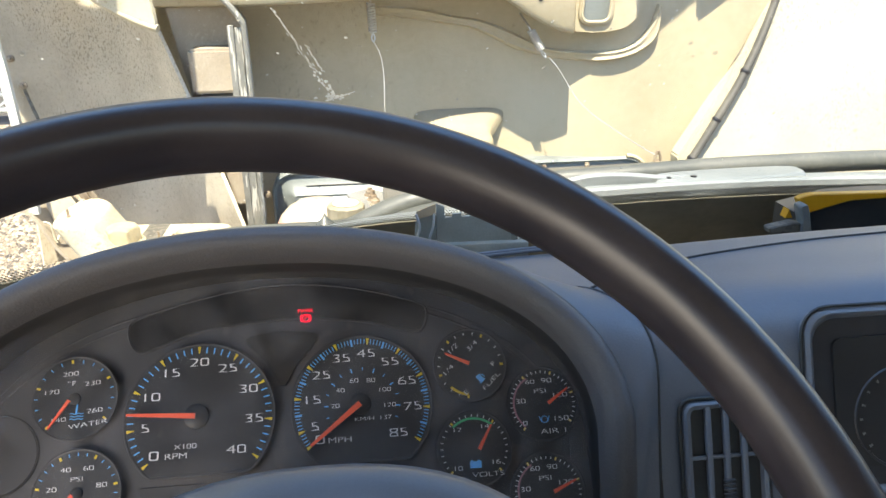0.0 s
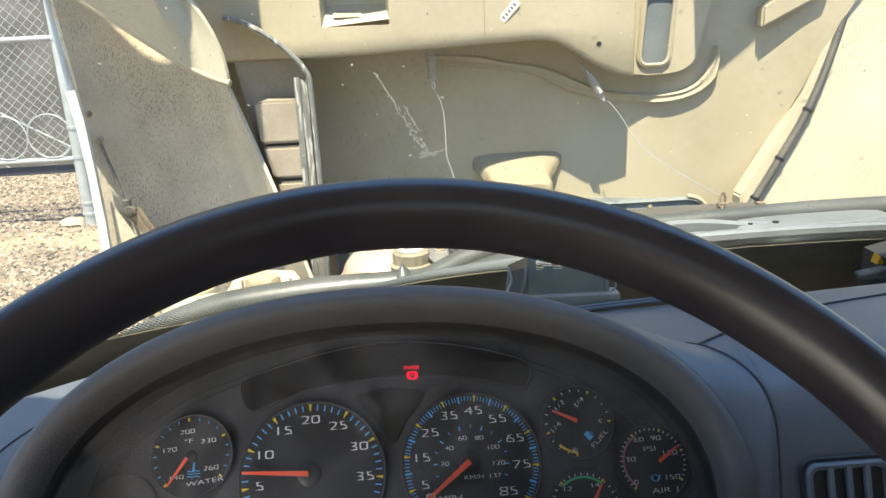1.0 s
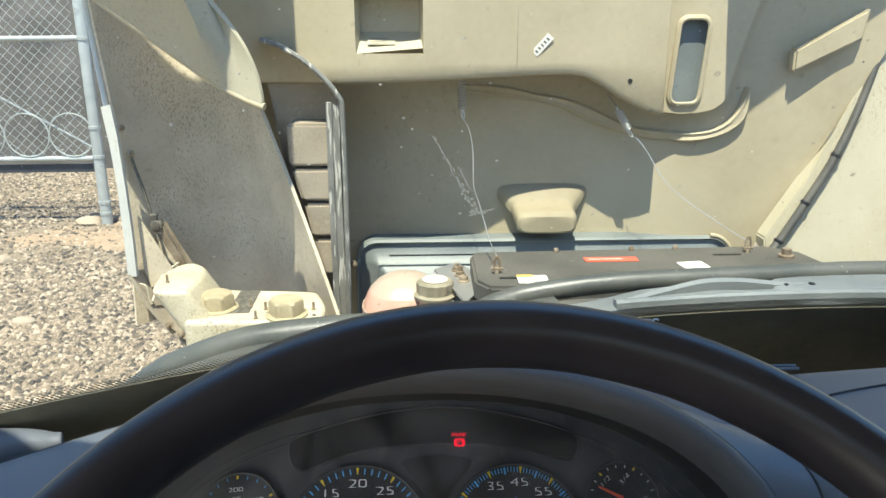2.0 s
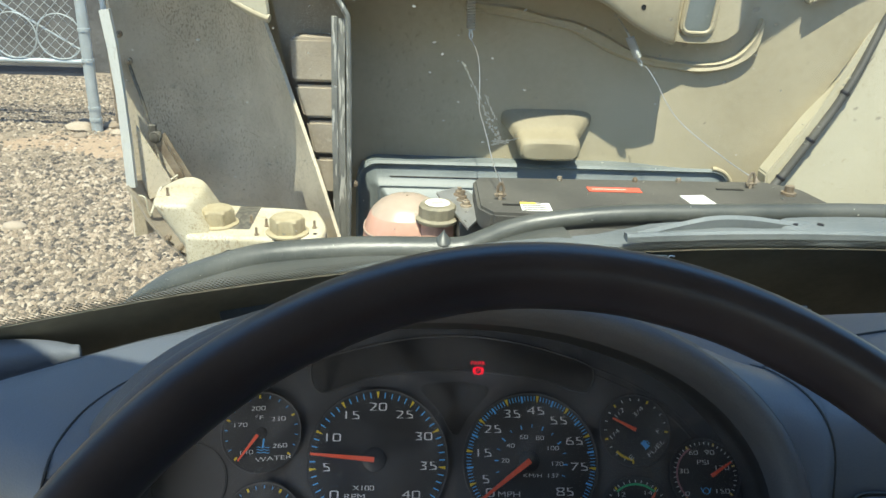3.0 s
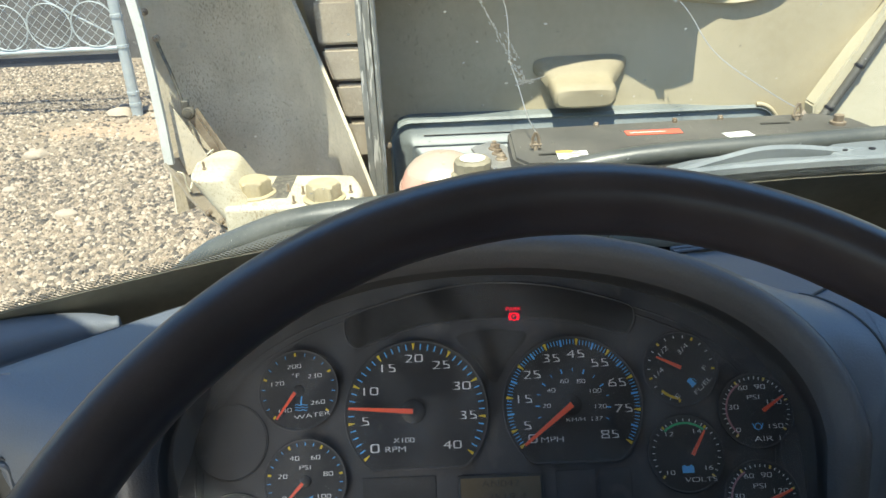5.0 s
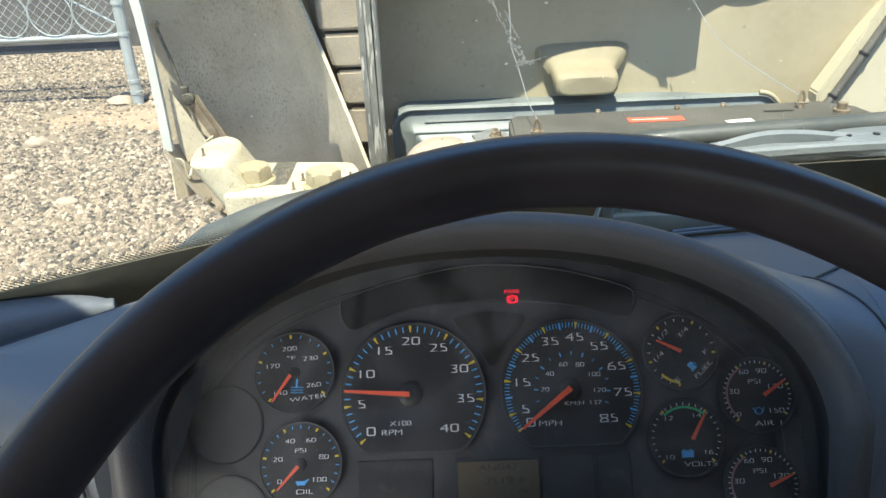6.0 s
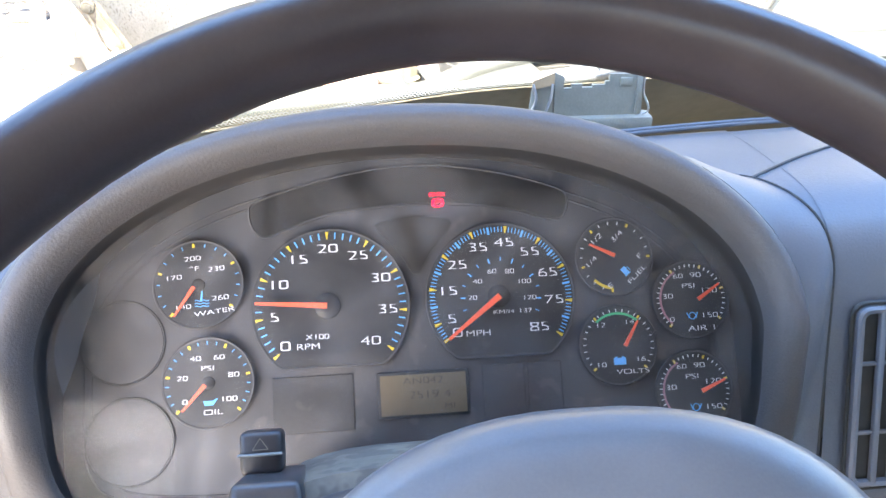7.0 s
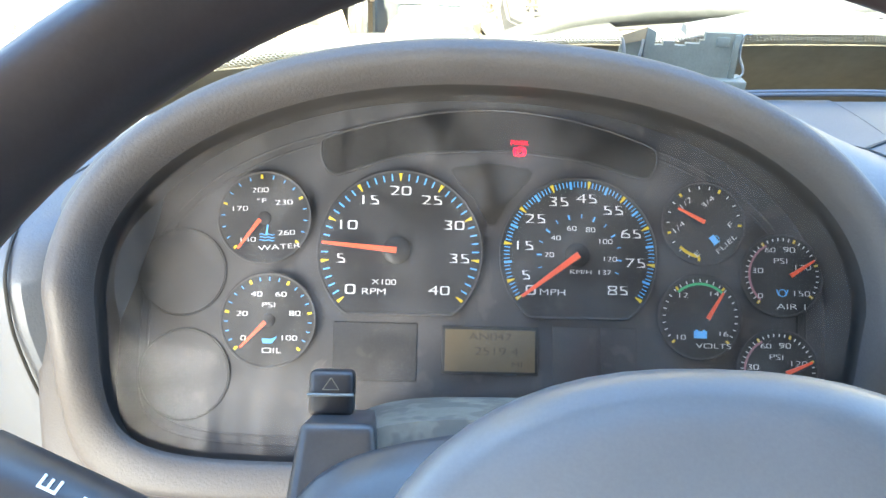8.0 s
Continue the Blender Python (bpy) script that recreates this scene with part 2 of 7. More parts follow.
def grime(m, col, scale, stretch, cover, strength=0.8, blotch=5.0):
    """Adds dried mud specks, drawn out along z, to a surface."""
    t = m.node_tree
    b = t.nodes["Principled BSDF"]
    old = b.inputs["Base Color"].links[0].from_socket
    tc = t.nodes.new("ShaderNodeTexCoord")
    mp = t.nodes.new("ShaderNodeMapping")
    mp.inputs["Scale"].default_value = (1, 1, stretch)
    mp.inputs["Rotation"].default_value = (0, radians(14), 0)
    t.links.new(tc.outputs["Object"], mp.inputs["Vector"])
    vo = t.nodes.new("ShaderNodeTexNoise")
    vo.inputs["Scale"].default_value, vo.inputs["Detail"].default_value = scale, 2
    t.links.new(mp.outputs[0], vo.inputs["Vector"])
    n = t.nodes.new("ShaderNodeTexNoise")
    n.inputs["Scale"].default_value = blotch
    t.links.new(tc.outputs["Object"], n.inputs["Vector"])
    mx = t.nodes.new("ShaderNodeMath")
    mx.operation = "MULTIPLY_ADD"
    mx.inputs[1].default_value = 0.3
    t.links.new(n.outputs["Fac"], mx.inputs[0])
    t.links.new(vo.outputs["Fac"], mx.inputs[2])
    mr = t.nodes.new("ShaderNodeMapRange")
    mr.inputs["From Min"].default_value, mr.inputs["From Max"].default_value = 0.93 - cover, 0.98 - cover
    mr.inputs["To Max"].default_value = strength
    t.links.new(mx.outputs[0], mr.inputs["Value"])
    mix = t.nodes.new("ShaderNodeMix")
    mix.data_type = "RGBA"
    t.links.new(mr.outputs[0], mix.inputs[0])
    t.links.new(old, mix.inputs[6])
    mix.inputs[7].default_value = (*col, 1)
    t.links.new(mix.outputs[2], b.inputs["Base Color"])


grime(M_FACE, (0.11, 0.1, 0.09), 60, 1.0, 0.17, 0.35, 9.0)
grime(M_DIAL, (0.075, 0.066, 0.058), 90, 1.0, 0.13, 0.3, 14.0)
grime(M_LINER, (0.19, 0.148, 0.098), 330, 0.4, 0.175, 0.6)
grime(M_HEADBOX, (0.22, 0.15, 0.08), 300, 0.8, 0.2, 0.7, 14.0)
grime(M_FLANGE, (0.6, 0.58, 0.52), 130, 0.12, 0.2, 0.7, 9.0)
grime(M_SPLASH, (0.5, 0.44, 0.34), 300, 0.6, 0.16, 0.4, 8.0)
grime(M_PAINTW, (0.4, 0.36, 0.27), 160, 0.4, 0.15, 0.5, 7.0)
grime(M_DUST, (0.05, 0.046, 0.04), 70, 1.0, 0.3, 0.6, 25.0)
grime(M_HOODW, (0.26, 0.19, 0.1), 220, 0.5, 0.14, 0.5)
grime(M_HOOD, (0.24, 0.2, 0.13), 140, 0.5, 0.1, 0.4, 3.0)


# ---- mesh tools ----
def mesh_of(name, bm, material, smooth=True):
    me = bpy.data.meshes.new(name)
    bm.normal_update()
    bm.to_mesh(me)
    bm.free()
    for p in me.polygons:
        p.use_smooth = smooth
    for mm in material if isinstance(material, (list, tuple)) else [material]:
        me.materials.append(mm)
    return me


def sharp(me, angle=35):
    me.set_sharp_from_angle(angle=radians(angle))
    return me


def part(name, bm, material, parent=None, label="", smooth=True):
    """Links a bmesh as one mesh object under a thing or under a part."""
    me = sharp(mesh_of(name, bm, material, smooth))
    ob = new(name, me)
    if parent:
        ob.parent = parent
    if label:
        ob["label"] = label
    return ob


def empty(name, m, label, category, group="", kind=""):
    ob = new(name)
    ob.matrix_world = m
    ob.empty_display_size = 0.05
    return tagged(ob, label, category, group, kind)


def box(bm, lo, hi, bevel=0.0, segs=2, m=None):
    r = bmesh.ops.create_cube(bm, size=1.0)
    vs = r["verts"]
    for v in vs:
        v.co = Vector([(lo[i] + hi[i]) / 2 + v.co[i] * (hi[i] - lo[i]) for i in range(3)])
    if bevel:
        es = list({e for v in vs for e in v.link_edges})
        out = bmesh.ops.bevel(bm, geom=es, offset=bevel, segments=segs, profile=0.5, affect="EDGES")
        vs = list({v for f in out["faces"] for v in f.verts} | {v for v in vs if v.is_valid})
    if m is not None:
        for v in vs:
            v.co = m @ v.co
    return vs


def prism(bm, pts, y0, y1, axis="y"):
    """A slab: the outline pts (two coordinates each) drawn from y0 to y1 along an axis."""
    def at(p, d):
        return {"y": (p[0], d, p[1]), "z": (p[0], p[1], d), "x": (d, p[0], p[1])}[axis]
    a = [bm.verts.new(at(p, y0)) for p in pts]
    b = [bm.verts.new(at(p, y1)) for p in pts]
    n = len(pts)
    fs = [bm.faces.new(a), bm.faces.new(b[::-1])]
    for i in range(n):
        fs.append(bm.faces.new((a[i], b[i], b[(i + 1) % n], a[(i + 1) % n])))
    bmesh.ops.recalc_face_normals(bm, faces=fs)
    return a + b


def grid(bm, rows, close_u=False, close_v=False):
    """A skin over rows of points."""
    vs = [[bm.verts.new(p) for p in r] for r in rows]
    nr, nc = len(vs), len(vs[0])
    fs = []
    for i in range(nr if close_v else nr - 1):
        for j in range(nc if close_u else nc - 1):
            q = (vs[i][j], vs[i][(j + 1) % nc], vs[(i + 1) % nr][(j + 1) % nc], vs[(i + 1) % nr][j])
            fs.append(bm.faces.new(q))
    bmesh.ops.recalc_face_normals(bm, faces=fs)
    return vs


def solid_skin(bm, rows, thick):
    """A sheet with thickness along -normal: skin, offset skin and rim."""
    vs = grid(bm, rows)
    geom = bm.faces[:]
    bmesh.ops.solidify(bm, geom=geom, thickness=thick)
    return vs


def smooth_path(pts, n=8, closed=False):
    """A Catmull-Rom line through pts."""
    P = [Vector(p) for p in pts]
    out = []
    m = len(P)
    for i in range(m if closed else m - 1):
        if closed:
            a, b, c, d = P[i - 1], P[i], P[(i + 1) % m], P[(i + 2) % m]
        else:
            a, b, c, d = P[max(i - 1, 0)], P[i], P[i + 1], P[min(i + 2, m - 1)]
        for k in range(n):
            t = k / n
            out.append(0.5 * ((2 * b) + (c - a) * t + (2 * a - 5 * b + 4 * c - d) * t * t + (3 * b - a - 3 * c + d) * t ** 3))
    if not closed:
        out.append(P[-1])
    return out


def tube(bm, pts, r, sides=10, closed=False, caps=True):
    """A round bar along pts; r is one radius or one for each point."""
    P = [Vector(p) for p in pts]
    n = len(P)
    rs = r if isinstance(r, (list, tuple)) else [r] * n
    up = None
    rows = []
    for i in range(n):
        a, b = (P[i - 1], P[(i + 1) % n]) if closed else (P[max(i - 1, 0)], P[min(i + 1, n - 1)])
        d = (b - a).normalized()
        if up is None:
            up = d.orthogonal().normalized()
        up = (up - d * up.dot(d)).normalized()
        s = d.cross(up)
        rows.append([P[i] + rs[i] * (math.cos(q) * up + math.sin(q) * s) for q in (2 * math.pi * k / sides for k in range(sides))])
    vs = grid(bm, rows, close_u=True, close_v=closed)
    if caps and not closed:
        bm.faces.new(vs[0])
        bm.faces.new(vs[-1][::-1])
    return vs


def lathe(bm, prof, segs=32, m=None):
    """Turns a profile of (radius, height) round the z axis."""
    rows = [[Vector((r * math.cos(2 * math.pi * k / segs), r * math.sin(2 * math.pi * k / segs), h)) for k in range(segs)] for r, h in prof]
    if m is not None:
        rows = [[m @ p for p in r] for r in rows]
    vs = grid(bm, rows, close_u=True)
    for end in (vs[0], vs[-1]):
        if (end[0].co - end[len(end) // 2].co).length > 1e-5:
            bm.faces.new(end)
    return vs


def bar(bm, x0, z0, x1, z1, w0, w1, y, depth=0.0005):
    """A flat tapered mark from one point to another on a plate."""
    d = Vector((x1 - x0, z1 - z0)).normalized()
    s = Vector((-d.y, d.x))
    prism(bm, [(x0 + s.x * w0 / 2, z0 + s.y * w0 / 2), (x0 - s.x * w0 / 2, z0 - s.y * w0 / 2), (x1 - s.x * w1 / 2, z1 - s.y * w1 / 2), (x1 + s.x * w1 / 2, z1 + s.y * w1 / 2)], y, y + depth)


def arc_band(bm, cx, cz, r0, r1, a0, a1, y, n=24, depth=0.0005):
    A = [radians(a0 + (a1 - a0) * k / n) for k in range(n + 1)]
    prism(bm, [(cx + r1 * math.cos(a), cz + r1 * math.sin(a)) for a in A] + [(cx + r0 * math.cos(a), cz + r0 * math.sin(a)) for a in reversed(A)], y, y + depth)


def square_up(pts, k=0.8):
    """Pushes the rounds of one letter out towards the corners of its box."""
    lo, hi = pts.min(0), pts.max(0)
    mid, half = (lo + hi) / 2, np.maximum((hi - lo) / 2, 1e-6)
    q = (pts - mid) / half
    r2, ri = np.hypot(q[:, 0], q[:, 1]), np.abs(q).max(1)
    f = np.where(ri > 1e-6, (r2 / np.maximum(ri, 1e-6)) ** k, 1.0)
    return np.clip(q * f[:, None], -1, 1) * half + mid


def lettering(bm, items, y, wide=1.18):
    """Adds words in a broad square-cut face to a plate that faces -y: items of (text, x, z, height, turn)."""
    obs = []
    for text, x, z, h, turn in items:
        cu = bpy.data.curves.new("words", "FONT")
        cu.body, cu.align_x, cu.align_y, cu.size, cu.resolution_u = text, "CENTER", "CENTER", h / 0.7, 5
        cu.space_character, cu.offset = 1.0, -0.013 * h
        ob = bpy.data.objects.new("words", cu)
        scene.collection.objects.link(ob)
        obs.append((ob, text, x, z, turn))
    dg = bpy.context.evaluated_depsgraph_get()
    for ob, text, x, z, turn in obs:
        me = ob.evaluated_get(dg).to_mesh()
        co = np.array([(v.co.x, v.co.y) for v in me.vertices])
        polys = [list(p.vertices) for p in me.polygons]
        root = list(range(len(co)))
        def top(i):
            while root[i] != i:
                root[i] = root[root[i]]
                i = root[i]
            return i
        for p in polys:
            for i in p[1:]:
                root[top(i)] = top(p[0])
        glyphs = {}
        for i in range(len(co)):
            glyphs.setdefault(top(i), []).append(i)
        glyphs = sorted(glyphs.values(), key=lambda g: co[g, 0].mean())
        letters = text.replace(" ", "")
        if len(glyphs) == len(letters):
            for g, ch in zip(glyphs, letters):
                if ch in "0235689CDGOPQRSUB":
                    co[g] = square_up(co[g])
        c, s = math.cos(radians(turn)), math.sin(radians(turn))
        vs = [bm.verts.new((x + (px * wide) * c - pz * s, y, z + (px * wide) * s + pz * c)) for px, pz in co]
        for p in polys:
            bm.faces.new([vs[i] for i in p])
        ob.evaluated_get(dg).to_mesh_clear()
    for ob, *_ in obs:
        cu = ob.data
        bpy.data.objects.remove(ob)
        bpy.data.curves.remove(cu)


# ---- cab shell ----
X0 = 0.45          # middle of the vehicle


def base_y(x):
    """Plan curve of the windscreen's foot."""
    return 0.385 - 0.32 * (x - 0.5) ** 2


BASE_Z = 1.425
RAKE = Vector((0, -0.62, 0.78))


def screen(x, up):
    """A point of the windscreen, up metres along its slope; the top is less curved than the foot."""
    k = min(max(up, 0) / 1.0, 1)
    return Vector((x, base_y(x) * (1 - k) + (0.45 - 0.18 * (x - 0.5) ** 2) * k, BASE_Z)) + RAKE * up


def ease(a, b, x):
    k = max(0.0, min(1.0, (x - a) / (b - a)))
    return k * k * (3 - 2 * k)


def build_cab():
    bm = bmesh.new()
    xs = np.linspace(X0 - 1.12, X0 + 1.12, 25)
    # roof
    rows = [[Vector((x, -1.7 + v * (1.7 + max(-0.25 + 0.5 * max(0, -0.3 - x), -0.01 - 0.41 * (x - 0.5) ** 2)), 2.28 - 0.05 * ((x - X0) / 1.1) ** 2)) for x in xs] for v in np.linspace(0, 1, 8)]
    solid_skin(bm, rows, 0.05)
    tagged(part("ceiling", bm, M_HEADLINER), "grey cloth headliner under the cab roof", "ceiling", kind="structure")
    bm = bmesh.new()
    box(bm, (X0 - 1.12, -1.75, 0.75), (X0 + 1.12, -1.7, 1.45), 0.01)
    box(bm, (X0 - 1.12, -1.75, 2.1), (X0 + 1.12, -1.7, 2.28), 0.01)
    for x0, x1 in ((X0 - 1.12, X0 - 0.82), (X0 - 0.1, X0 + 1.12)):
        box(bm, (x0, -1.75, 1.45), (x1, -1.7, 2.1), 0.01)
    tagged(part("wall_back", bm, M_CAB), "grey trimmed back wall of the cab with a rear window", "wall", kind="structure")
    # unseen sides; the right one is closed up to z 1.9 to block light
    for side, nm in ((-1, "wall_left"), (1, "wall_right")):
        bm = bmesh.new()
        x = X0 + side * 1.1
        box(bm, (x - 0.03, -1.7, 0.75), (x + 0.03, 0.12 if side > 0 else -1.05, 1.9 if side > 0 else 1.36), 0.01)
        box(bm, (x - 0.03, -1.7, 1.9 if side > 0 else 1.36), (x + 0.03, -1.05, 2.28), 0.01)
        box(bm, (x - 0.03, -1.05, 2.16), (x + 0.03, -0.26, 2.28), 0.01)
        tagged(part(nm, bm, M_CAB), "grey trimmed side of the cab beside an open doorway" if side < 0 else "unseen cab side wall, its high opening set to limit light on the dash", "wall", kind="structure")
    bm = bmesh.new()
    box(bm, (X0 - 1.1, -1.72, 0.72), (X0 + 1.1, 0.5, 0.78), 0.005)
    tagged(part("floor", bm, M_RECESS), "dark rubber cab floor", "floor", kind="structure")
    bm = bmesh.new()
    box(bm, (-0.3, 0.43, 0.75), (1.2, 0.46, 1.2), 0.005)
    tagged(part("wall_front", bm, M_RECESS), "black firewall under the windscreen", "wall", kind="structure")
    # pillars
    for side, nm in ((-1, "pillar_left"), (1, "pillar_right")):
        bm = bmesh.new()
        x = X0 + side * 1.05
        a = screen(x, 0.0)
        b = Vector((x, -0.28, 2.24))
        tube(bm, [a + Vector((side * 0.02, -0.03, -0.15)), a.lerp(b, 0.4), b], [0.055, 0.05, 0.05], 12)
        tagged(part(nm, bm, M_CAB), "grey trimmed windscreen pillar", "pillar", kind="structure")


def build_windscreen():
    root = empty("window_1", Matrix.Identity(4), "dusty curved windscreen with black dotted border", "windscreen", kind="structure")
    bm = bmesh.new()
    xs = np.linspace(X0 - 1.04, X0 + 1.04, 41)
    grid(bm, [[screen(x, u) for x in xs] for u in np.linspace(-0.07, 1.02, 12)])
    for f in bm.faces:
        f.normal_update()
        if f.normal.y > 0 or f.normal.z > 0:
            f.normal_flip()
    ob = part("pane", bm, M_GLASS, root)
    ob.visible_shadow = False
    # black border along the foot, taller towards the pillar
    def lift(x):
        return 0.013 * ease(0.25, 0.05, x) + 0.009 * ease(-0.02, -0.28, x)
    bm = bmesh.new()
    xs = np.linspace(X0 - 1.04, X0 + 1.04, 61)
    off = Vector((0, -0.004, -0.003))
    solid_skin(bm, [[screen(x, u + lift(x) * max(0, u + 0.12) / 0.116) + off for x in xs] for u in (-0.22, -0.12, -0.06, -0.004)], 0.002)
    part("border", bm, M_FRIT, root, "black ceramic border")
    bm = bmesh.new()
    step = 0.0036
    for row in range(6):
        x = -0.48 + (row % 2) * step / 2
        while x < 1.4:
            c = screen(x, -0.0035 + lift(x) + row * 0.0031) + off
            r = 0.00205 - 0.00026 * row
            vs = [bm.verts.new(c + Vector((r * math.cos(q), 0, 0)) + RAKE * (r * math.sin(q))) for q in (k * math.pi / 3 for k in range(6))]
            bm.faces.new(vs)
            x += step
    d = part("dots", bm, M_FRIT, root, "fading rows of black dots")
    d["kind"] = "stuff"


def build_splat():
    root = empty("bird_dropping", Matrix.Identity(4), "dried greenish-white bird dropping streaked on the windscreen", "stain")
    bm = bmesh.new()
    rnd = random.Random(11)
    def spot(x, u, w, l, ang):
        c = screen(x, u) + Vector((0, 0.0015, 0.001))
        n = 7
        vs = []
        for k in range(n):
            q = 2 * math.pi * k / n
            a, b = w * math.cos(q) * rnd.uniform(0.6, 1.2), l * math.sin(q) * rnd.uniform(0.6, 1.2)
            vs.append(bm.verts.new(c + Vector((a * math.cos(ang) - b * math.sin(ang), 0, 0)) + RAKE * (a * math.sin(ang) + b * math.cos(ang))))
        bm.faces.new(vs)
    for k in range(70):
        f = k / 69
        x, u = 0.002 + 0.04 * f, 0.3 - 0.1 * f
        w = 0.0004 + 0.0022 * max(0, f - 0.5)
        spot(x + rnd.gauss(0, 0.0005 + 0.0012 * f), u + rnd.gauss(0, 0.001), w * rnd.uniform(0.5, 1.3), 0.0022, 0.38)
    for k in range(26):
        f = k / 25
        spot(0.023 + 0.012 * f + rnd.gauss(0, 0.0006), 0.262 - 0.03 * f, 0.0004, 0.0016, 0.3)
    for k in range(30):
        spot(0.042 + rnd.gauss(0, 0.005), 0.2 + rnd.gauss(0, 0.0018) + 0.0, 0.0018 * rnd.random() + 0.0004, 0.0013, rnd.uniform(-0.6, 0.6))
    for k in range(14):
        spot(0.046 + 0.0011 * k, 0.2 + 0.0004 * k, 0.001, 0.0012 - 0.00007 * k, 1.2)
    ob = part("streak", bm, M_PAPER, root, smooth=False)
    ob["kind"] = "stuff"
    # dried specks
    bm = bmesh.new()
    for k in range(420):
        x, u = rnd.uniform(-0.45, 0.55), rnd.uniform(0.03, 0.5)
        s = 0.0003 + 0.0009 * rnd.random() ** 3
        spot(x, u, s, s * rnd.uniform(0.7, 1.6), rnd.uniform(0, 3))
    sp = tagged(part("dried_specks", bm, M_PAPER, None, smooth=False), "pale dried specks scattered over the windscreen", "specks", kind="stuff")
    bm = bmesh.new()
    for k in range(110):
        x, u = rnd.uniform(-0.5, 0.6), rnd.uniform(0.03, 0.5)
        s = rnd.uniform(0.0007, 0.0022)
        spot(x, u, s, s * rnd.uniform(0.7, 1.3), rnd.uniform(0, 3))
    ws = tagged(part("water_spots", bm, M_SPOT, None, smooth=False), "faint milky water spots on the windscreen", "spots", kind="stuff")
    ws.visible_shadow = False


# ---- instrument cluster ----
CL = pose(0, 0, 1.40, -39, 0, 0)


def ring_of(grow, n=120, low=0.0, flare=0.0):
    """Outline of the cluster's opening, grown outwards."""
    cx, zc, a, b, lowb = -0.0075, -0.03, 0.2105, 0.1225, 0.092
    out = []
    for k in range(n):
        t = 2 * math.pi * k / n
        c, s = math.cos(t), math.sin(t)
        e = 2.15 if s >= 0 else 7.0
        grown = grow + flare * abs(c) ** 1.5
        h = b if s >= 0 else lowb
        x = (a + grown) * math.copysign(abs(c) ** (2 / e), c)
        z = (h + grown) * math.copysign(abs(s) ** (2 / e), s)
        out.append((cx + x, zc + z - (low if s < 0 else 0)))
    return out


def hood_depth(z):
    """How far the gauge hood stands out at a height of the plate: full above, shallow along the foot."""
    return 0.32 + 0.68 * ease(-0.135, -0.02, z)


def build_cluster():
    root = empty("instrument_cluster", CL, "dusty grey truck instrument cluster with blue-ticked black gauges", "instrument panel")
    # hooded bezel: profile of (growth, depth)
    prof = [(-0.002, 0.004), (-0.001, -0.03), (0.0, -0.056), (0.002, -0.066), (0.0065, -0.0735), (0.0125, -0.0765), (0.0185, -0.074), (0.0225, -0.066), (0.0245, -0.052), (0.0262, -0.042), (0.028, -0.03), (0.036, 0.0), (0.044, 0.045)]
    flare = {-0.042: 0.008, -0.03: 0.015, 0.0: 0.013, 0.045: 0.009}
    roll = smooth_path([(g, y, flare.get(y, 0.0)) for g, y in prof[2:]], 4)
    bm = bmesh.new()
    grid(bm, [[(x, p.y * (hood_depth(z) if p.y < 0 else 1), z) for x, z in ring_of(p.x, 160, flare=p.z)] for p in roll], close_u=True)
    part("bezel", bm, M_BEZEL, root, "grained grey vinyl hood")
    bm = bmesh.new()
    grid(bm, [[(x, y * (hood_depth(z) if y < 0 else 1), z) for x, z in ring_of(g)] for g, y in ((0.007, 0.008), (0.004, -0.03), (0.0005, -0.0575))], close_u=True)
    part("shroud", bm, M_SHROUD, root, "dark inner wall")
    # face plate
    bm = bmesh.new()
    prism(bm, ring_of(0.009), 0.0, 0.012)
    part("face_plate", bm, M_FACE, root)
    # moulded ridge lines round the plate
    bm = bmesh.new()
    for g in (-0.006, -0.011):
        tube(bm, [(x, 0.0, z) for x, z in ring_of(g)], 0.0008, 6, closed=True)
    part("ridge", bm, M_FACE, root)
    return root


def ticks(bm_a, bm_b, c, r, ang, majors, minors, long=0.12, short=0.09, wa=0.0026, wb=0.0009, wedge=True, y=-0.0052):
    for v in minors:
        a = radians(ang(v))
        bar(bm_b, c[0] + r * math.cos(a), c[1] + r * math.sin(a), c[0] + r * (1 - short) * math.cos(a), c[1] + r * (1 - short) * math.sin(a), wb, wb, y)
    for v in majors:
        a = radians(ang(v))
        bar(bm_a, c[0] + r * 1.01 * math.cos(a), c[1] + r * 1.01 * math.sin(a), c[0] + r * (1 - long) * math.cos(a), c[1] + r * (1 - long) * math.sin(a), wa, wa * (0.25 if wedge else 1), y)


def needle(parent, c, tip, w=0.0042, y=-0.0105):
    bm = bmesh.new()
    bar(bm, c[0], c[1], tip[0], tip[1], w, w * 0.45, y, 0.0012)
    part("needle", bm, M_NEEDLE, parent, "bright orange-red needle")


def hub(parent, c, r):
    bm = bmesh.new()
    m = Matrix.Translation((c[0], -0.004, c[1])) @ Matrix.Rotation(radians(90), 4, "X")
    lathe(bm, [(r, 0), (r * 0.97, r * 0.25), (r * 0.75, r * 0.42), (r * 0.3, r * 0.48), (0.0001, r * 0.48)], 24, m)
    part("hub", bm, M_DIAL, parent)


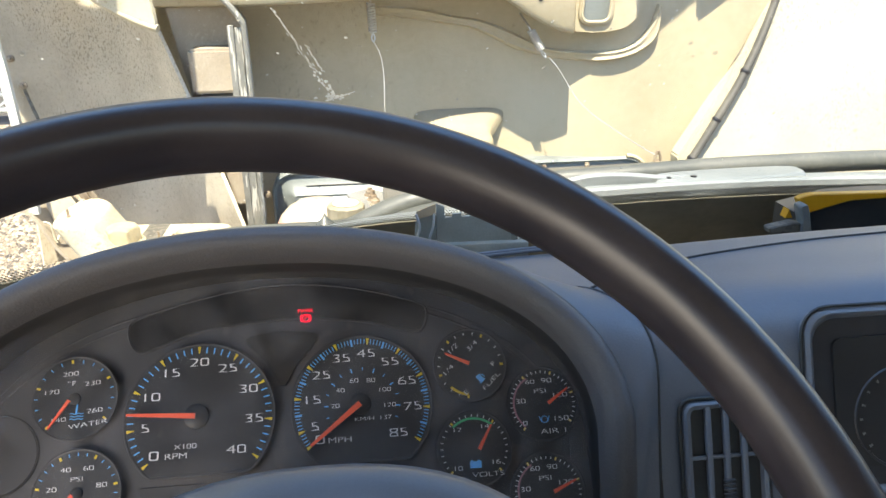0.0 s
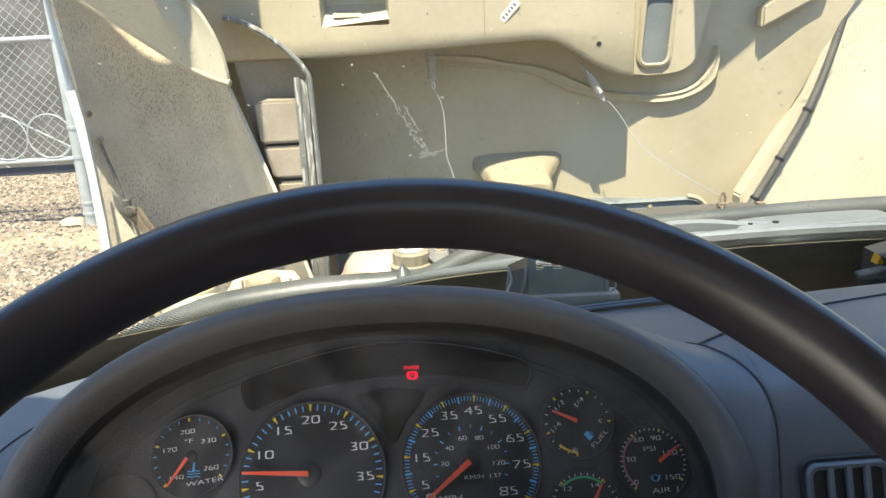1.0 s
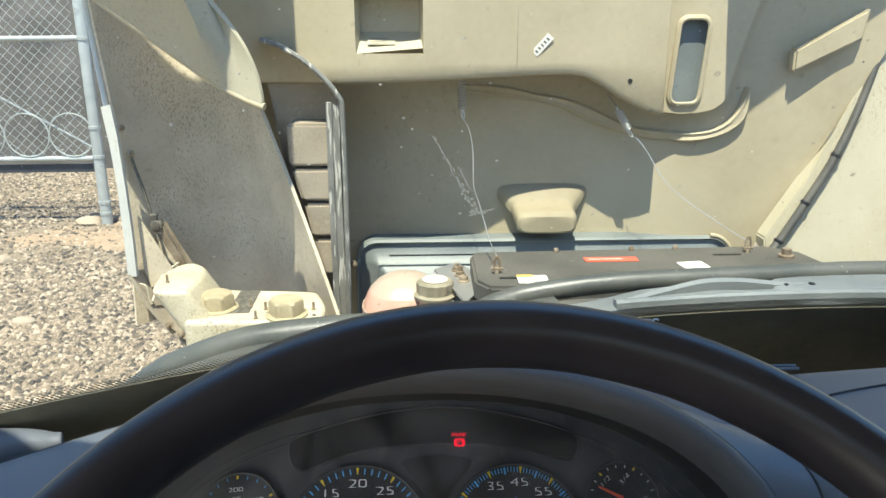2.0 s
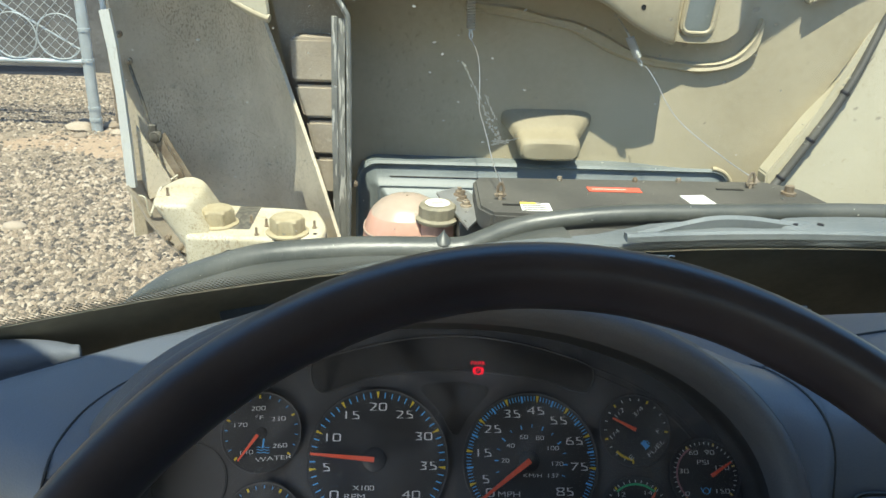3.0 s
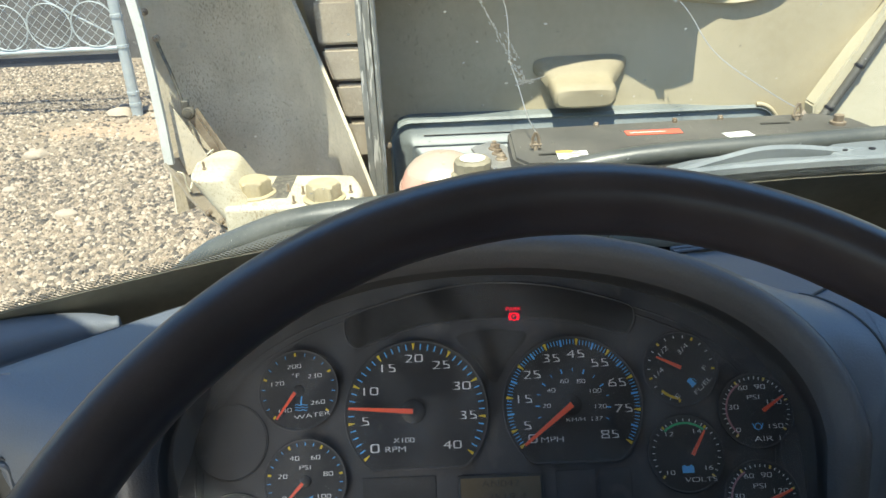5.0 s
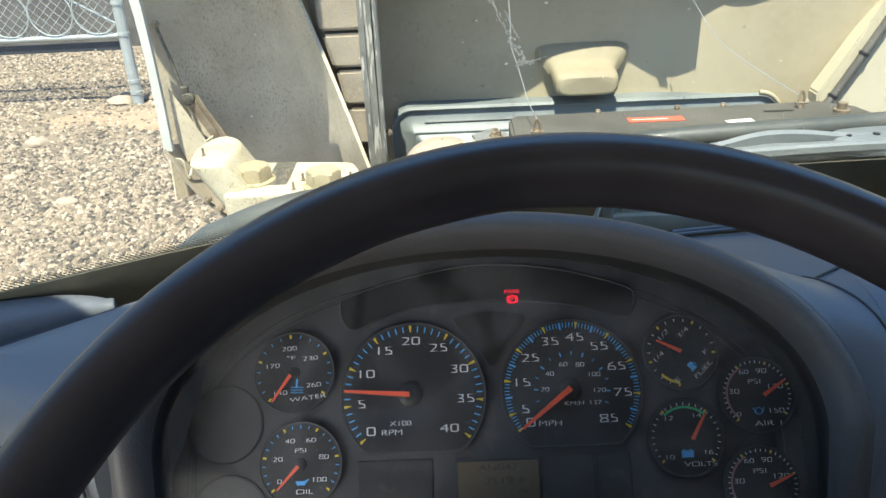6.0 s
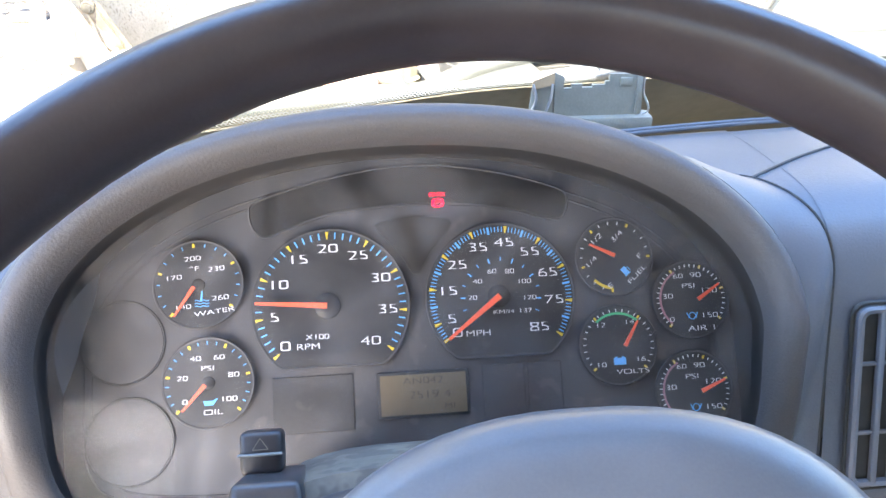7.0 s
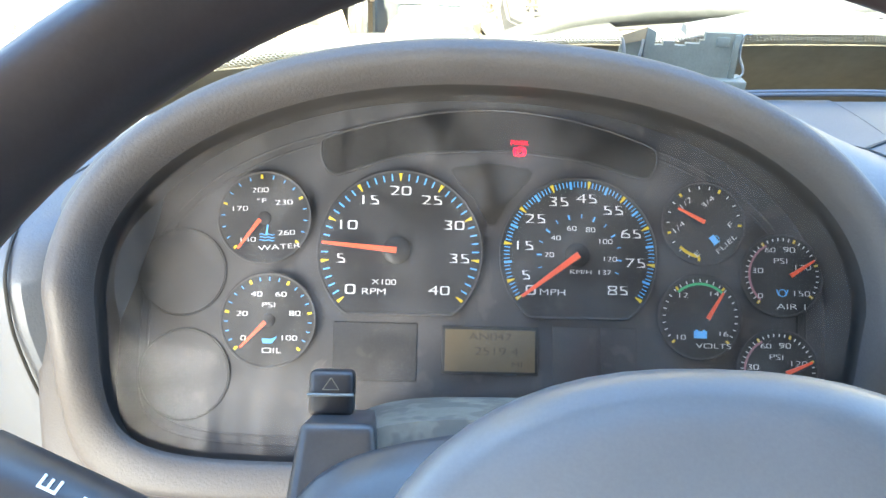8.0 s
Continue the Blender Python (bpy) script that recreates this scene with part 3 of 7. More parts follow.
def dial(root, c, r, flat=None, name="gauge", label=""):
    """A round black dial on the plate with a thin raised rim; flat cuts its foot off."""
    def outline(rr, n=64):
        pts = []
        for k in range(n):
            a = 2 * math.pi * k / n
            x, z = c[0] + rr * math.cos(a), c[1] + rr * math.sin(a)
            if flat is not None:
                z = max(z, flat - (rr - r))
            pts.append((x, z))
        return pts
    bm = bmesh.new()
    prism(bm, outline(r), -0.0045, -0.0002)
    g = part(name, bm, M_DIAL, root, label)
    bm = bmesh.new()
    tube(bm, [(x, -0.0042, z) for x, z in outline(r + 0.0006)], 0.0009, 6, closed=True)
    part("rim", bm, M_FACE, g)
    return g


def prints(g, c, r, words, y=-0.0053, name="numerals", material=None, wide=1.75):
    bm = bmesh.new()
    lettering(bm, [(t, c[0] + dx * r, c[1] + dz * r, h, turn) for t, dx, dz, h, turn in words], y, wide)
    part(name, bm, material or M_WHITE, g, smooth=False)["kind"] = "stuff"


def tick_parts(g, bma, bmb, ca, cb):
    part("major_ticks", bma, ca, g, smooth=False)["kind"] = "stuff"
    part("minor_ticks", bmb, cb, g, smooth=False)["kind"] = "stuff"


def build_gauges(root):
    # engine speed
    c, r = (-0.0562, 0.0022), 0.0495
    g = dial(root, c, r, -0.0352, "tachometer", "large black engine speed dial")
    ang = lambda v: 220 - 6.44 * v
    a, b = bmesh.new(), bmesh.new()
    ticks(a, b, c, r * 0.97, ang, [0, 5, 10, 15, 20, 25, 30, 35, 40], [v for v in range(41) if v % 5], 0.09, 0.085, 0.0021, 0.0008)
    tick_parts(g, a, b, M_YELLOW, M_BLUE)
    n = [(str(v), 0.755 * math.cos(radians(ang(v))) * (0.97 if v not in (0, 40) else 0.86), 0.755 * math.sin(radians(ang(v))) * (1 if v not in (0, 40) else 1.0), 0.0056, 0) for v in (5, 10, 15, 20, 25, 30, 35)]
    n += [("0", -0.6, -0.48, 0.006, 0), ("40", 0.49, -0.47, 0.0055, 0)]
    prints(g, c, r, n)
    prints(g, c, r, [("X100", -0.19, -0.38, 0.0032, 0), ("RPM", -0.31, -0.5, 0.0038, 0)], name="unit_text", wide=1.5)
    hub(g, (-0.0585, 0.003), 0.0085)
    needle(g, (-0.0585, 0.0028), (-0.1035, 0.0065), 0.0036)
    # road speed
    c, r = (0.0538, 0.0022), 0.048
    g = dial(root, c, r, -0.0352, "speedometer", "large black road speed dial")
    ang = lambda v: 215 - 2.94 * v
    a, b = bmesh.new(), bmesh.new()
    ticks(a, b, c, r * 0.97, ang, [5, 15, 25, 35, 45, 55, 65, 75, 85, 0], [v for v in range(86) if v % 10 != 5], 0.09, 0.075, 0.0022, 0.00055)
    for v in (10, 20, 30, 40, 50, 60, 70, 80):
        q = radians(ang(v))
        bar(b, c[0] + r * 0.97 * math.cos(q), c[1] + r * 0.97 * math.sin(q), c[0] + r * 0.87 * math.cos(q), c[1] + r * 0.87 * math.sin(q), 0.0014, 0.0014, -0.0052)
    kang = lambda v: 215 - 2.94 * v / 1.609
    for v in range(10, 140, 10):
        q = radians(kang(v))
        k = 0.05 if v % 20 else 0.065
        bar(b, c[0] + r * 0.55 * math.cos(q), c[1] + r * 0.55 * math.sin(q), c[0] + r * (0.55 - k) * math.cos(q), c[1] + r * (0.55 - k) * math.sin(q), 0.0005 if v % 20 else 0.0009, 0.0005 if v % 20 else 0.0009, -0.0052)
    tick_parts(g, a, b, M_YELLOW, M_BLUE)
    n = [(str(v), 0.73 * math.cos(radians(ang(v))), 0.75 * math.sin(radians(ang(v))), 0.0056, 0) for v in (5, 15, 25, 35, 45, 55, 65, 75)]
    n += [("85", 0.5, -0.43, 0.0055, 0), ("0", -0.62, -0.45, 0.006, 0)]
    prints(g, c, r, n)
    n = [(str(v), 0.39 * math.cos(radians(kang(v))), 0.37 * math.sin(radians(kang(v))), 0.0029, 0) for v in (20, 40, 60, 80, 100, 120)]
    n += [("KM/H", 0.02, -0.2, 0.0026, 0), ("137", 0.32, -0.2, 0.0028, 0), ("MPH", -0.34, -0.47, 0.0038, 0)]
    prints(g, c, r, n, name="unit_text", wide=1.55)
    hub(g, (0.0525, 0.003), 0.0075)
    needle(g, (0.0525, 0.003), (0.018, -0.0232), 0.004)
    # water temperature
    c, r = (-0.1393, 0.0212), 0.0273
    g = dial(root, c, r, None, "water_gauge", "small black water temperature dial")
    ang = lambda v: 228 - 264 * v
    a, b = bmesh.new(), bmesh.new()
    ticks(a, b, c, r * 0.95, ang, [0, 0.25, 0.5, 0.75, 1.0], [k / 16 for k in range(17) if k % 4], 0.085, 0.085, 0.0014, 0.0005, False)
    tick_parts(g, a, b, M_YELLOW, M_BLUE)
    prints(g, c, r, [("200", -0.12, 0.6, 0.0029, 4), ("170", -0.56, 0.17, 0.0029, 4), ("230", 0.42, 0.34, 0.0029, 4), ("260", 0.5, -0.34, 0.0029, 4), ("140", -0.36, -0.52, 0.0029, 4)])
    prints(g, c, r, [("°F", -0.08, 0.36, 0.003, 4), ("WATER", 0.36, -0.66, 0.003, 6)], name="unit_text")
    bm = bmesh.new()
    for k in range(3):
        tube(bm, [(c[0] + 0.002 + (j - 4) * 0.0011, -0.0049, c[1] - 0.0105 - k * 0.0018 + 0.0004 * math.sin(j * 1.6)) for j in range(9)], 0.00028, 5)
    bar(bm, c[0] + 0.0016, c[1] - 0.011, c[0] + 0.0022, c[1] - 0.0045, 0.0012, 0.0009, -0.0051)
    part("symbol", bm, M_BLUE, g, "blue thermometer symbol")
    hub(g, (c[0], c[1] - 0.0005), 0.0042)
    needle(g, (c[0] - 0.0016, c[1] - 0.002), (-0.1535, 0.0012), 0.0024)
    # oil pressure
    c, r = (-0.1345, -0.0412), 0.0275
    g = dial(root, c, r, None, "oil_gauge", "small black oil pressure dial")
    ang = lambda v: 222 - 264 * v
    a, b = bmesh.new(), bmesh.new()
    ticks(a, b, c, r * 0.95, ang, [0, 0.2, 0.4, 0.6, 0.8, 1.0], [k / 20 for k in range(21) if k % 4], 0.085, 0.085, 0.0014, 0.0005, False)
    tick_parts(g, a, b, M_YELLOW, M_BLUE)
    prints(g, c, r, [("40", -0.27, 0.56, 0.0029, 0), ("60", 0.26, 0.57, 0.0029, 0), ("20", -0.57, 0.13, 0.0029, 0), ("80", 0.58, 0.16, 0.0029, 0), ("0", -0.52, -0.4, 0.0029, 0), ("100", 0.46, -0.38, 0.0029, 0)])
    prints(g, c, r, [("PSI", 0.0, 0.33, 0.0029, 0), ("OIL", 0.1, -0.66, 0.0031, 0)], name="unit_text")
    bm = bmesh.new()
    prism(bm, [(c[0] + x * 0.001, c[1] - 0.0122 + z * 0.001) for x, z in ((-3.4, 1.2), (2.6, 1.2), (5.4, 2.6), (5.6, 2.2), (2.6, -1.6), (-2.4, -1.6))], -0.0051, -0.0046)
    part("symbol", bm, M_BLUE, g, "blue oil can symbol")
    hub(g, c, 0.0042)
    needle(g, (c[0] - 0.0008, c[1] - 0.001), (-0.1495, -0.0575), 0.0024)
    # two unused places
    for cc, rr in (((-0.188, -0.013), 0.0262), ((-0.184, -0.0745), 0.027)):
        bm = bmesh.new()
        prism(bm, [(cc[0] + rr * 0.97 * math.cos(k * math.pi / 32), cc[1] + rr * 0.97 * math.sin(k * math.pi / 32)) for k in range(64)], -0.0012, -0.0002)
        p = part("blank_dial", bm, M_FACE, root, "plain dusty blank where a gauge could sit")
        bm = bmesh.new()
        tube(bm, [(cc[0] + rr * math.cos(k * math.pi / 32), -0.0004, cc[1] + rr * math.sin(k * math.pi / 32)) for k in range(64)], 0.0007, 6, closed=True)
        part("rim", bm, M_DIAL, p)
    # fuel
    c, r = (0.1315, 0.0248), 0.0252
    g = dial(root, c, r, None, "fuel_gauge", "small black fuel dial")
    ang = lambda v: 262 - 264 * v
    a, b = bmesh.new(), bmesh.new()
    ticks(a, b, c, r * 0.93, ang, [0, 0.25, 0.5, 0.75, 1.0], [k / 16 for k in range(17) if k % 4], 0.085, 0.085, 0.0014, 0.0005, False)
    arc_band(a, c[0], c[1], r * 0.8, r * 0.87, 225, 262, -0.0052)
    tick_parts(g, a, b, M_YELLOW, M_WHITE)
    prints(g, c, r, [("1/2", -0.46, 0.48, 0.0032, 42), ("3/4", 0.1, 0.53, 0.0032, 42), ("F", 0.66, -0.02, 0.0032, 42), ("E", -0.17, -0.76, 0.0032, 42), ("1/4", -0.64, -0.12, 0.0032, 42)])
    prints(g, c, r, [("FUEL", 0.56, -0.5, 0.0031, 42)], name="unit_text")
    bm = bmesh.new()
    m = Matrix.Translation((c[0] + 0.0062, -0.0049, c[1] - 0.0098)) @ Matrix.Rotation(radians(-40), 4, "Y")
    box(bm, (-0.0018, -0.0003, -0.0026), (0.0018, 0.0003, 0.0026), m=m)
    box(bm, (-0.0024, -0.0003, -0.0032), (0.0024, 0.0003, -0.0026), m=m)
    tube(bm, [m @ Vector(p) for p in ((0.0018, 0, 0.0012), (0.003, 0, 0.0006), (0.003, 0, -0.0018))], 0.0003, 5)
    part("symbol", bm, M_BLUE, g, "blue fuel pump symbol")
    needle(g, (c[0] - 0.0012, c[1] + 0.0002), (0.1138, 0.0332), 0.0026)
    # battery voltage
    c, r = (0.129, -0.0332), 0.0252
    g = dial(root, c, r, None, "volt_gauge", "small black voltage dial")
    ang = lambda v: 222 - 264 * v
    a, b = bmesh.new(), bmesh.new()
    ticks(a, b, c, r * 0.93, ang, [0, 0.35, 0.65, 1.0], [k / 24 for k in range(25)], 0.085, 0.08, 0.0013, 0.0005, False)
    tick_parts(g, a, b, M_YELLOW, M_WHITE)
    bm = bmesh.new()
    arc_band(bm, c[0], c[1], r * 0.78, r * 0.84, 132, 48, -0.0052)
    part("normal_band", bm, M_GREEN, g, "green arc", smooth=False)
    prints(g, c, r, [("12", -0.44, 0.52, 0.0029, 0), ("14", 0.33, 0.57, 0.0029, 0), ("10", -0.5, -0.5, 0.0029, 0), ("16", 0.55, -0.4, 0.0029, 0)])
    prints(g, c, r, [("VOLTS", 0.32, -0.7, 0.003, 0)], name="unit_text")
    bm = bmesh.new()
    box(bm, (c[0] - 0.004, -0.0052, c[1] - 0.013), (c[0] + 0.004, -0.0046, c[1] - 0.0085))
    box(bm, (c[0] - 0.003, -0.0052, c[1] - 0.0085), (c[0] - 0.0015, -0.0046, c[1] - 0.0077))
    box(bm, (c[0] + 0.0015, -0.0052, c[1] - 0.0085), (c[0] + 0.003, -0.0046, c[1] - 0.0077))
    part("symbol", bm, M_BLUE, g, "blue battery symbol")
    needle(g, (c[0] + 0.0028, c[1] - 0.001), (0.1416, -0.0182), 0.0026)
    # two air pressures
    for c, tip, nm in (((0.1805, -0.0062), (0.1984, 0.003), "AIR 1"), ((0.177, -0.0655), (0.196, -0.0592), "AIR 2")):
        r = 0.025
        g = dial(root, c, r, None, "air_gauge", "small black air pressure dial")
        ang = lambda v: 228 - 264 * v
        a, b = bmesh.new(), bmesh.new()
        ticks(a, b, c, r * 0.93, ang, [0, 0.4, 0.6, 0.8, 1.0], [k / 30 for k in range(31)], 0.085, 0.08, 0.0013, 0.0005, False)
        tick_parts(g, a, b, M_YELLOW, M_WHITE)
        bm = bmesh.new()
        arc_band(bm, c[0], c[1], r * 0.8, r * 0.85, 228, 118, -0.0052)
        part("low_band", bm, M_PINK, g, "dull red arc", smooth=False)
        prints(g, c, r, [("60", -0.3, 0.62, 0.0029, 0), ("90", 0.18, 0.63, 0.0032, 0), ("30", -0.63, 0.1, 0.0032, 0), ("0", -0.56, -0.52, 0.0029, 0), ("150", 0.46, -0.45, 0.0032, 0), ("120", 0.5, 0.2, 0.0032, 0)])
        prints(g, c, r, [("PSI", -0.04, 0.35, 0.0032, 0), (nm, 0.24, -0.78, 0.0035, 0)], name="unit_text")
        bm = bmesh.new()
        tube(bm, [(c[0] + 0.0022 * math.cos(k * math.pi / 8), -0.0049, c[1] - 0.011 + 0.0022 * math.sin(k * math.pi / 8)) for k in range(16)], 0.0003, 5, closed=True)
        bar(bm, c[0] - 0.0036, c[1] - 0.0088, c[0] - 0.0022, c[1] - 0.0125, 0.0006, 0.0006, -0.0051)
        bar(bm, c[0] + 0.0036, c[1] - 0.0088, c[0] + 0.0022, c[1] - 0.0125, 0.0006, 0.0006, -0.0051)
        part("symbol", bm, M_BLUE, g, "dim blue brake symbol")
        needle(g, (c[0] + 0.003, c[1] - 0.0005), tip, 0.0026)


def build_cluster_details(root):
    # warning lamp window along the top
    bm = bmesh.new()
    top = [(p.x, p.y) for p in smooth_path([(-0.104, 0.054, 0), (-0.107, 0.066, 0), (-0.1, 0.0745, 0), (-0.05, 0.088, 0), (0, 0.0935, 0), (0.05, 0.088, 0), (0.096, 0.0745, 0), (0.1035, 0.066, 0), (0.1, 0.055, 0), (0.092, 0.0525, 0), (0.06, 0.0615, 0), (0.03, 0.0655, 0), (0, 0.067, 0), (-0.03, 0.0655, 0), (-0.06, 0.0615, 0), (-0.085, 0.053, 0), (-0.097, 0.0495, 0)], 4, closed=True)]
    prism(bm, top, -0.0012, -0.0002)
    p = part("warning_window", bm, M_DARKPLATE, root, "smoked warning lamp strip")
    bm = bmesh.new()
    tube(bm, [(x, -0.001, z) for x, z in top], 0.0009, 6, closed=True)
    part("rim", bm, M_FACE, p)
    bm = bmesh.new()
    prism(bm, [(-0.0235, 0.0565), (-0.0262, 0.054), (-0.0245, 0.05), (-0.012, 0.0365), (-0.0025, 0.0205), (0.0015, 0.0205), (0.009, 0.0335), (0.0232, 0.0495), (0.025, 0.054), (0.022, 0.0565), (0.0, 0.0595)], -0.0016, -0.0002)
    part("centre_panel", bm, M_DARKPLATE, root, "smoked triangular panel")
    # parking brake lamp
    bm = bmesh.new()
    lettering(bm, [("PARK", 0.0164, 0.0727, 0.0028, 0), ("P", 0.0165, 0.0672, 0.0026, 0)], -0.0018)
    tube(bm, [(0.0165 + 0.0026 * math.cos(k * math.pi / 10), -0.0017, 0.0672 + 0.0026 * math.sin(k * math.pi / 10)) for k in range(20)], 0.00045, 5, closed=True)
    for s in (-1, 1):
        tube(bm, [(0.0165 + s * 0.0037 * math.cos(q), -0.0017, 0.0672 + 0.0037 * math.sin(q)) for q in (-0.8, -0.4, 0, 0.4, 0.8)], 0.0004, 5)
    part("park_lamp", bm, M_PARK, root, "lit red parking brake lamp", smooth=False)
    # display
    bm = bmesh.new()
    box(bm, (-0.0295, -0.0022, -0.0713), (0.0295, -0.0002, -0.042), 0.001)
    p = part("display", bm, M_DIAL, root, "odometer display in a black frame")
    bm = bmesh.new()
    box(bm, (-0.0275, -0.0027, -0.0693), (0.0275, -0.002, -0.044))
    part("screen", bm, M_LCD, p, "amber-grey liquid crystal screen")
    bm = bmesh.new()
    lettering(bm, [("AN042", 0.0, -0.0483, 0.0042, 0), ("2519 4", 0.004, -0.0572, 0.0046, 0), ("MI", 0.0165, -0.065, 0.0034, 0)], -0.0029, 1.5)
    part("segments", bm, M_LCDINK, p, smooth=False)["kind"] = "stuff"
    # blank tell-tale fields beside the display
    for x0, x1 in ((-0.0955, -0.0445), (0.0385, 0.066), (0.068, 0.0905)):
        bm = bmesh.new()
        box(bm, (x0, -0.0009, -0.0765), (x1, -0.0002, -0.041), 0.0003, 1)
        part("lamp_field", bm, M_DIAL if x0 < 0 else M_FACE, root, "dark blank warning field")
    bm = bmesh.new()
    m = Matrix.Translation((0.1384, -0.0002, -0.0892)) @ Matrix.Rotation(radians(90), 4, "X")
    lathe(bm, [(0.0062, 0.0), (0.0062, 0.0008), (0.0045, 0.0008), (0.0045, 0.0028), (0.0028, 0.0034), (0.0001, 0.0034)], 20, m)
    part("reset_button", bm, M_SWITCH, root, "black push button")
    # clear lens over all
    bm = bmesh.new()
    ins = ring_of(-0.003)
    vs = [bm.verts.new((x, -0.047 * hood_depth(z), z)) for x, z in ins]
    fc = bm.faces.new(vs)
    fc.normal_update()
    if fc.normal.y > 0:
        fc.normal_flip()
    ob = part("lens", bm, M_LENS, root, "dusty clear lens")
    ob.visible_shadow = False


# ---- dashboard ----
def swept(bm, profile, x0, x1, n=16, shift=None, bend=None):
    """Draws a y-z profile across from x0 to x1."""
    xs = np.linspace(x0, x1, n)
    rows = []
    for x in xs:
        d = shift(x) if shift else (0, 0)
        rows.append([Vector((x, y + d[0] + (bend(x, y) if bend else 0), z + d[1])) for y, z in profile])
    vs = grid(bm, rows)
    for end in (vs[0], vs[-1][::-1]):
        bm.faces.new(end)
    return vs


def build_dashboard():
    root = empty("dashboard", Matrix.Identity(4), "grey-blue grained vinyl dashboard under the windscreen", "dashboard")
    face = [(-0.21, 1.0), (-0.14, 1.2), (-0.0985, 1.31), (-0.0595, 1.412), (-0.0475, 1.442), (-0.036, 1.459), (-0.018, 1.4695), (0.005, 1.4735)]
    prof = face + [(0.04, 1.4715), (0.08, 1.468), (0.15, 1.458), (0.172, 1.45), (0.176, 1.43), (0.176, 1.2)]
    prof_s = [(p.y, p.z) for p in smooth_path([(0, y, z) for y, z in prof], 4)]
    upper = [p for p in prof_s if p[0] < 0.1725 and p[1] > 1.1]
    def skin_z(y):
        return float(np.interp(y, [p[0] for p in upper], [p[1] for p in upper]))
    def back_y(x):
        return float(np.interp(x, [0.12, 0.17, 0.307, 0.45, 0.6], [0.118, 0.123, 0.138, 0.16, 0.176]))
    # top behind the gauge pod, then the full front beyond its seam
    bm = bmesh.new()
    edge = [(0.1, 0.07), (0.17, 0.031), (0.19, 0.0265), (0.21, 0.0195), (0.222, 0.01), (0.234, -0.01), (0.242, -0.03), (0.2452, -0.045)]
    def edge_y(x):
        return float(np.interp(x, [p[0] for p in edge], [p[1] for p in edge]))
    rows = []
    for x in np.linspace(0.12, 0.245, 22):
        yf, yb = edge_y(x), back_y(x) - 0.012
        rows.append([Vector((x, yf, 1.42))] + [Vector((x, yf + (yb - yf) * v, skin_z(yf + (yb - yf) * v) - (0.002 if v == 0 else 0.0002))) for v in np.linspace(0, 1, 20)] + [Vector((x, yb + 0.009, 1.4585)), Vector((x, yb + 0.012, 1.45)), Vector((x, yb + 0.012, 1.2))])
    grid(bm, rows)
    part("pod_top", bm, M_DASH, root, "flat panel of the dash top")
    bm = bmesh.new()
    rows = []
    for x in list(np.linspace(0.2448, 0.3, 10)) + list(np.linspace(0.31, X0 + 1.06, 50)):
        sh = back_y(x) - 0.176
        row = [Vector((x, y + sh * max(0.0, min(1.0, (y - 0.04) / 0.1)), z)) for y, z in prof_s]
        for p in row:
            if p.y > 0.04 and p.z > 1.446:
                p.z = skin_z(p.y) - 0.012 * ease(back_y(x) - 0.018, back_y(x) - 0.002, p.y) ** 2
        rows.append(row)
    grid(bm, rows)
    part("right_fascia", bm, M_DASH, root)
    bm = bmesh.new()
    rows = []
    for x in np.linspace(-0.14, X0 - 1.04, 40):
        d = max(0.0, -0.262 - x)
        k = ease(-0.262, -0.15, x)
        yf, yr = -0.062 + 0.5 * min(d, 0.09) + 0.147 * k, 0.155 - 0.3 * min(-0.14 - x, 0.11) - 0.6 * max(0, min(-0.25 - x, 0.12)) - 0.25 * max(0, -0.37 - x)
        yf = min(yf, yr - 0.07)
        zt = 1.438 + 0.012 * k - 0.05 * d
        pts = [(yf + 0.06, 1.0), (yf + 0.02, 1.2), (yf - 0.004, 1.36), (yf - 0.004, zt - 0.035), (yf + 0.004, zt - 0.016), (yf + 0.02, zt - 0.004), (yf + 0.04, zt), ((yf + yr) / 2 + 0.004, zt + 0.001), (yr - 0.018, zt - 0.003), (yr - 0.003, zt - 0.01), (yr, zt - 0.03), (yr, 1.2)]
        rows.append([Vector((x, p.y, p.z)) for p in smooth_path([(0, y, z) for y, z in pts], 4)])
    grid(bm, rows)
    part("left_fascia", bm, M_DASH, root)
    # skin behind the cluster hood
    bm = bmesh.new()
    mid = [(0.085, 1.42), (0.087, 1.445), (0.095, 1.452), (0.12, 1.451), (0.15, 1.447), (0.168, 1.44), (0.174, 1.42), (0.174, 1.2)]
    swept(bm, mid, -0.14, 0.12, 14, lambda x: (-0.018 * ease(0.0, 0.14, -x), 0.008 * ease(0.0, 0.12, x) - 0.001))
    part("top_pad", bm, M_DASH, root, "smooth dash top behind the gauges")
    # shoulder between the gauge hood and the seam
    bm = bmesh.new()
    line = edge[2:] + [(0.2448, -0.0565), (0.2437, -0.0675), (0.2425, -0.081), (0.241, -0.1), (0.239, -0.12), (0.236, -0.14), (0.232, -0.155)]
    seam = smooth_path([(x, y, skin_z(y) + 0.0008) for x, y in line], 4)
    rows = []
    for k, p in enumerate(seam):
        f = k / (len(seam) - 1)
        t = radians(46 - 108 * f)
        c, s = math.cos(t), math.sin(t)
        e = 2.15 if s >= 0 else 7.0
        zl = -0.03 + (0.1445 if s >= 0 else 0.114) * math.copysign(abs(s) ** (2 / e), s)
        q = CL @ Vector((-0.0075 + 0.2325 * abs(c) ** (2 / e), -0.068 * hood_depth(zl) + 0.002 * ease(0.02, -0.02, zl), zl))
        n = Vector((0.2, -0.5, 0.75)).normalized()
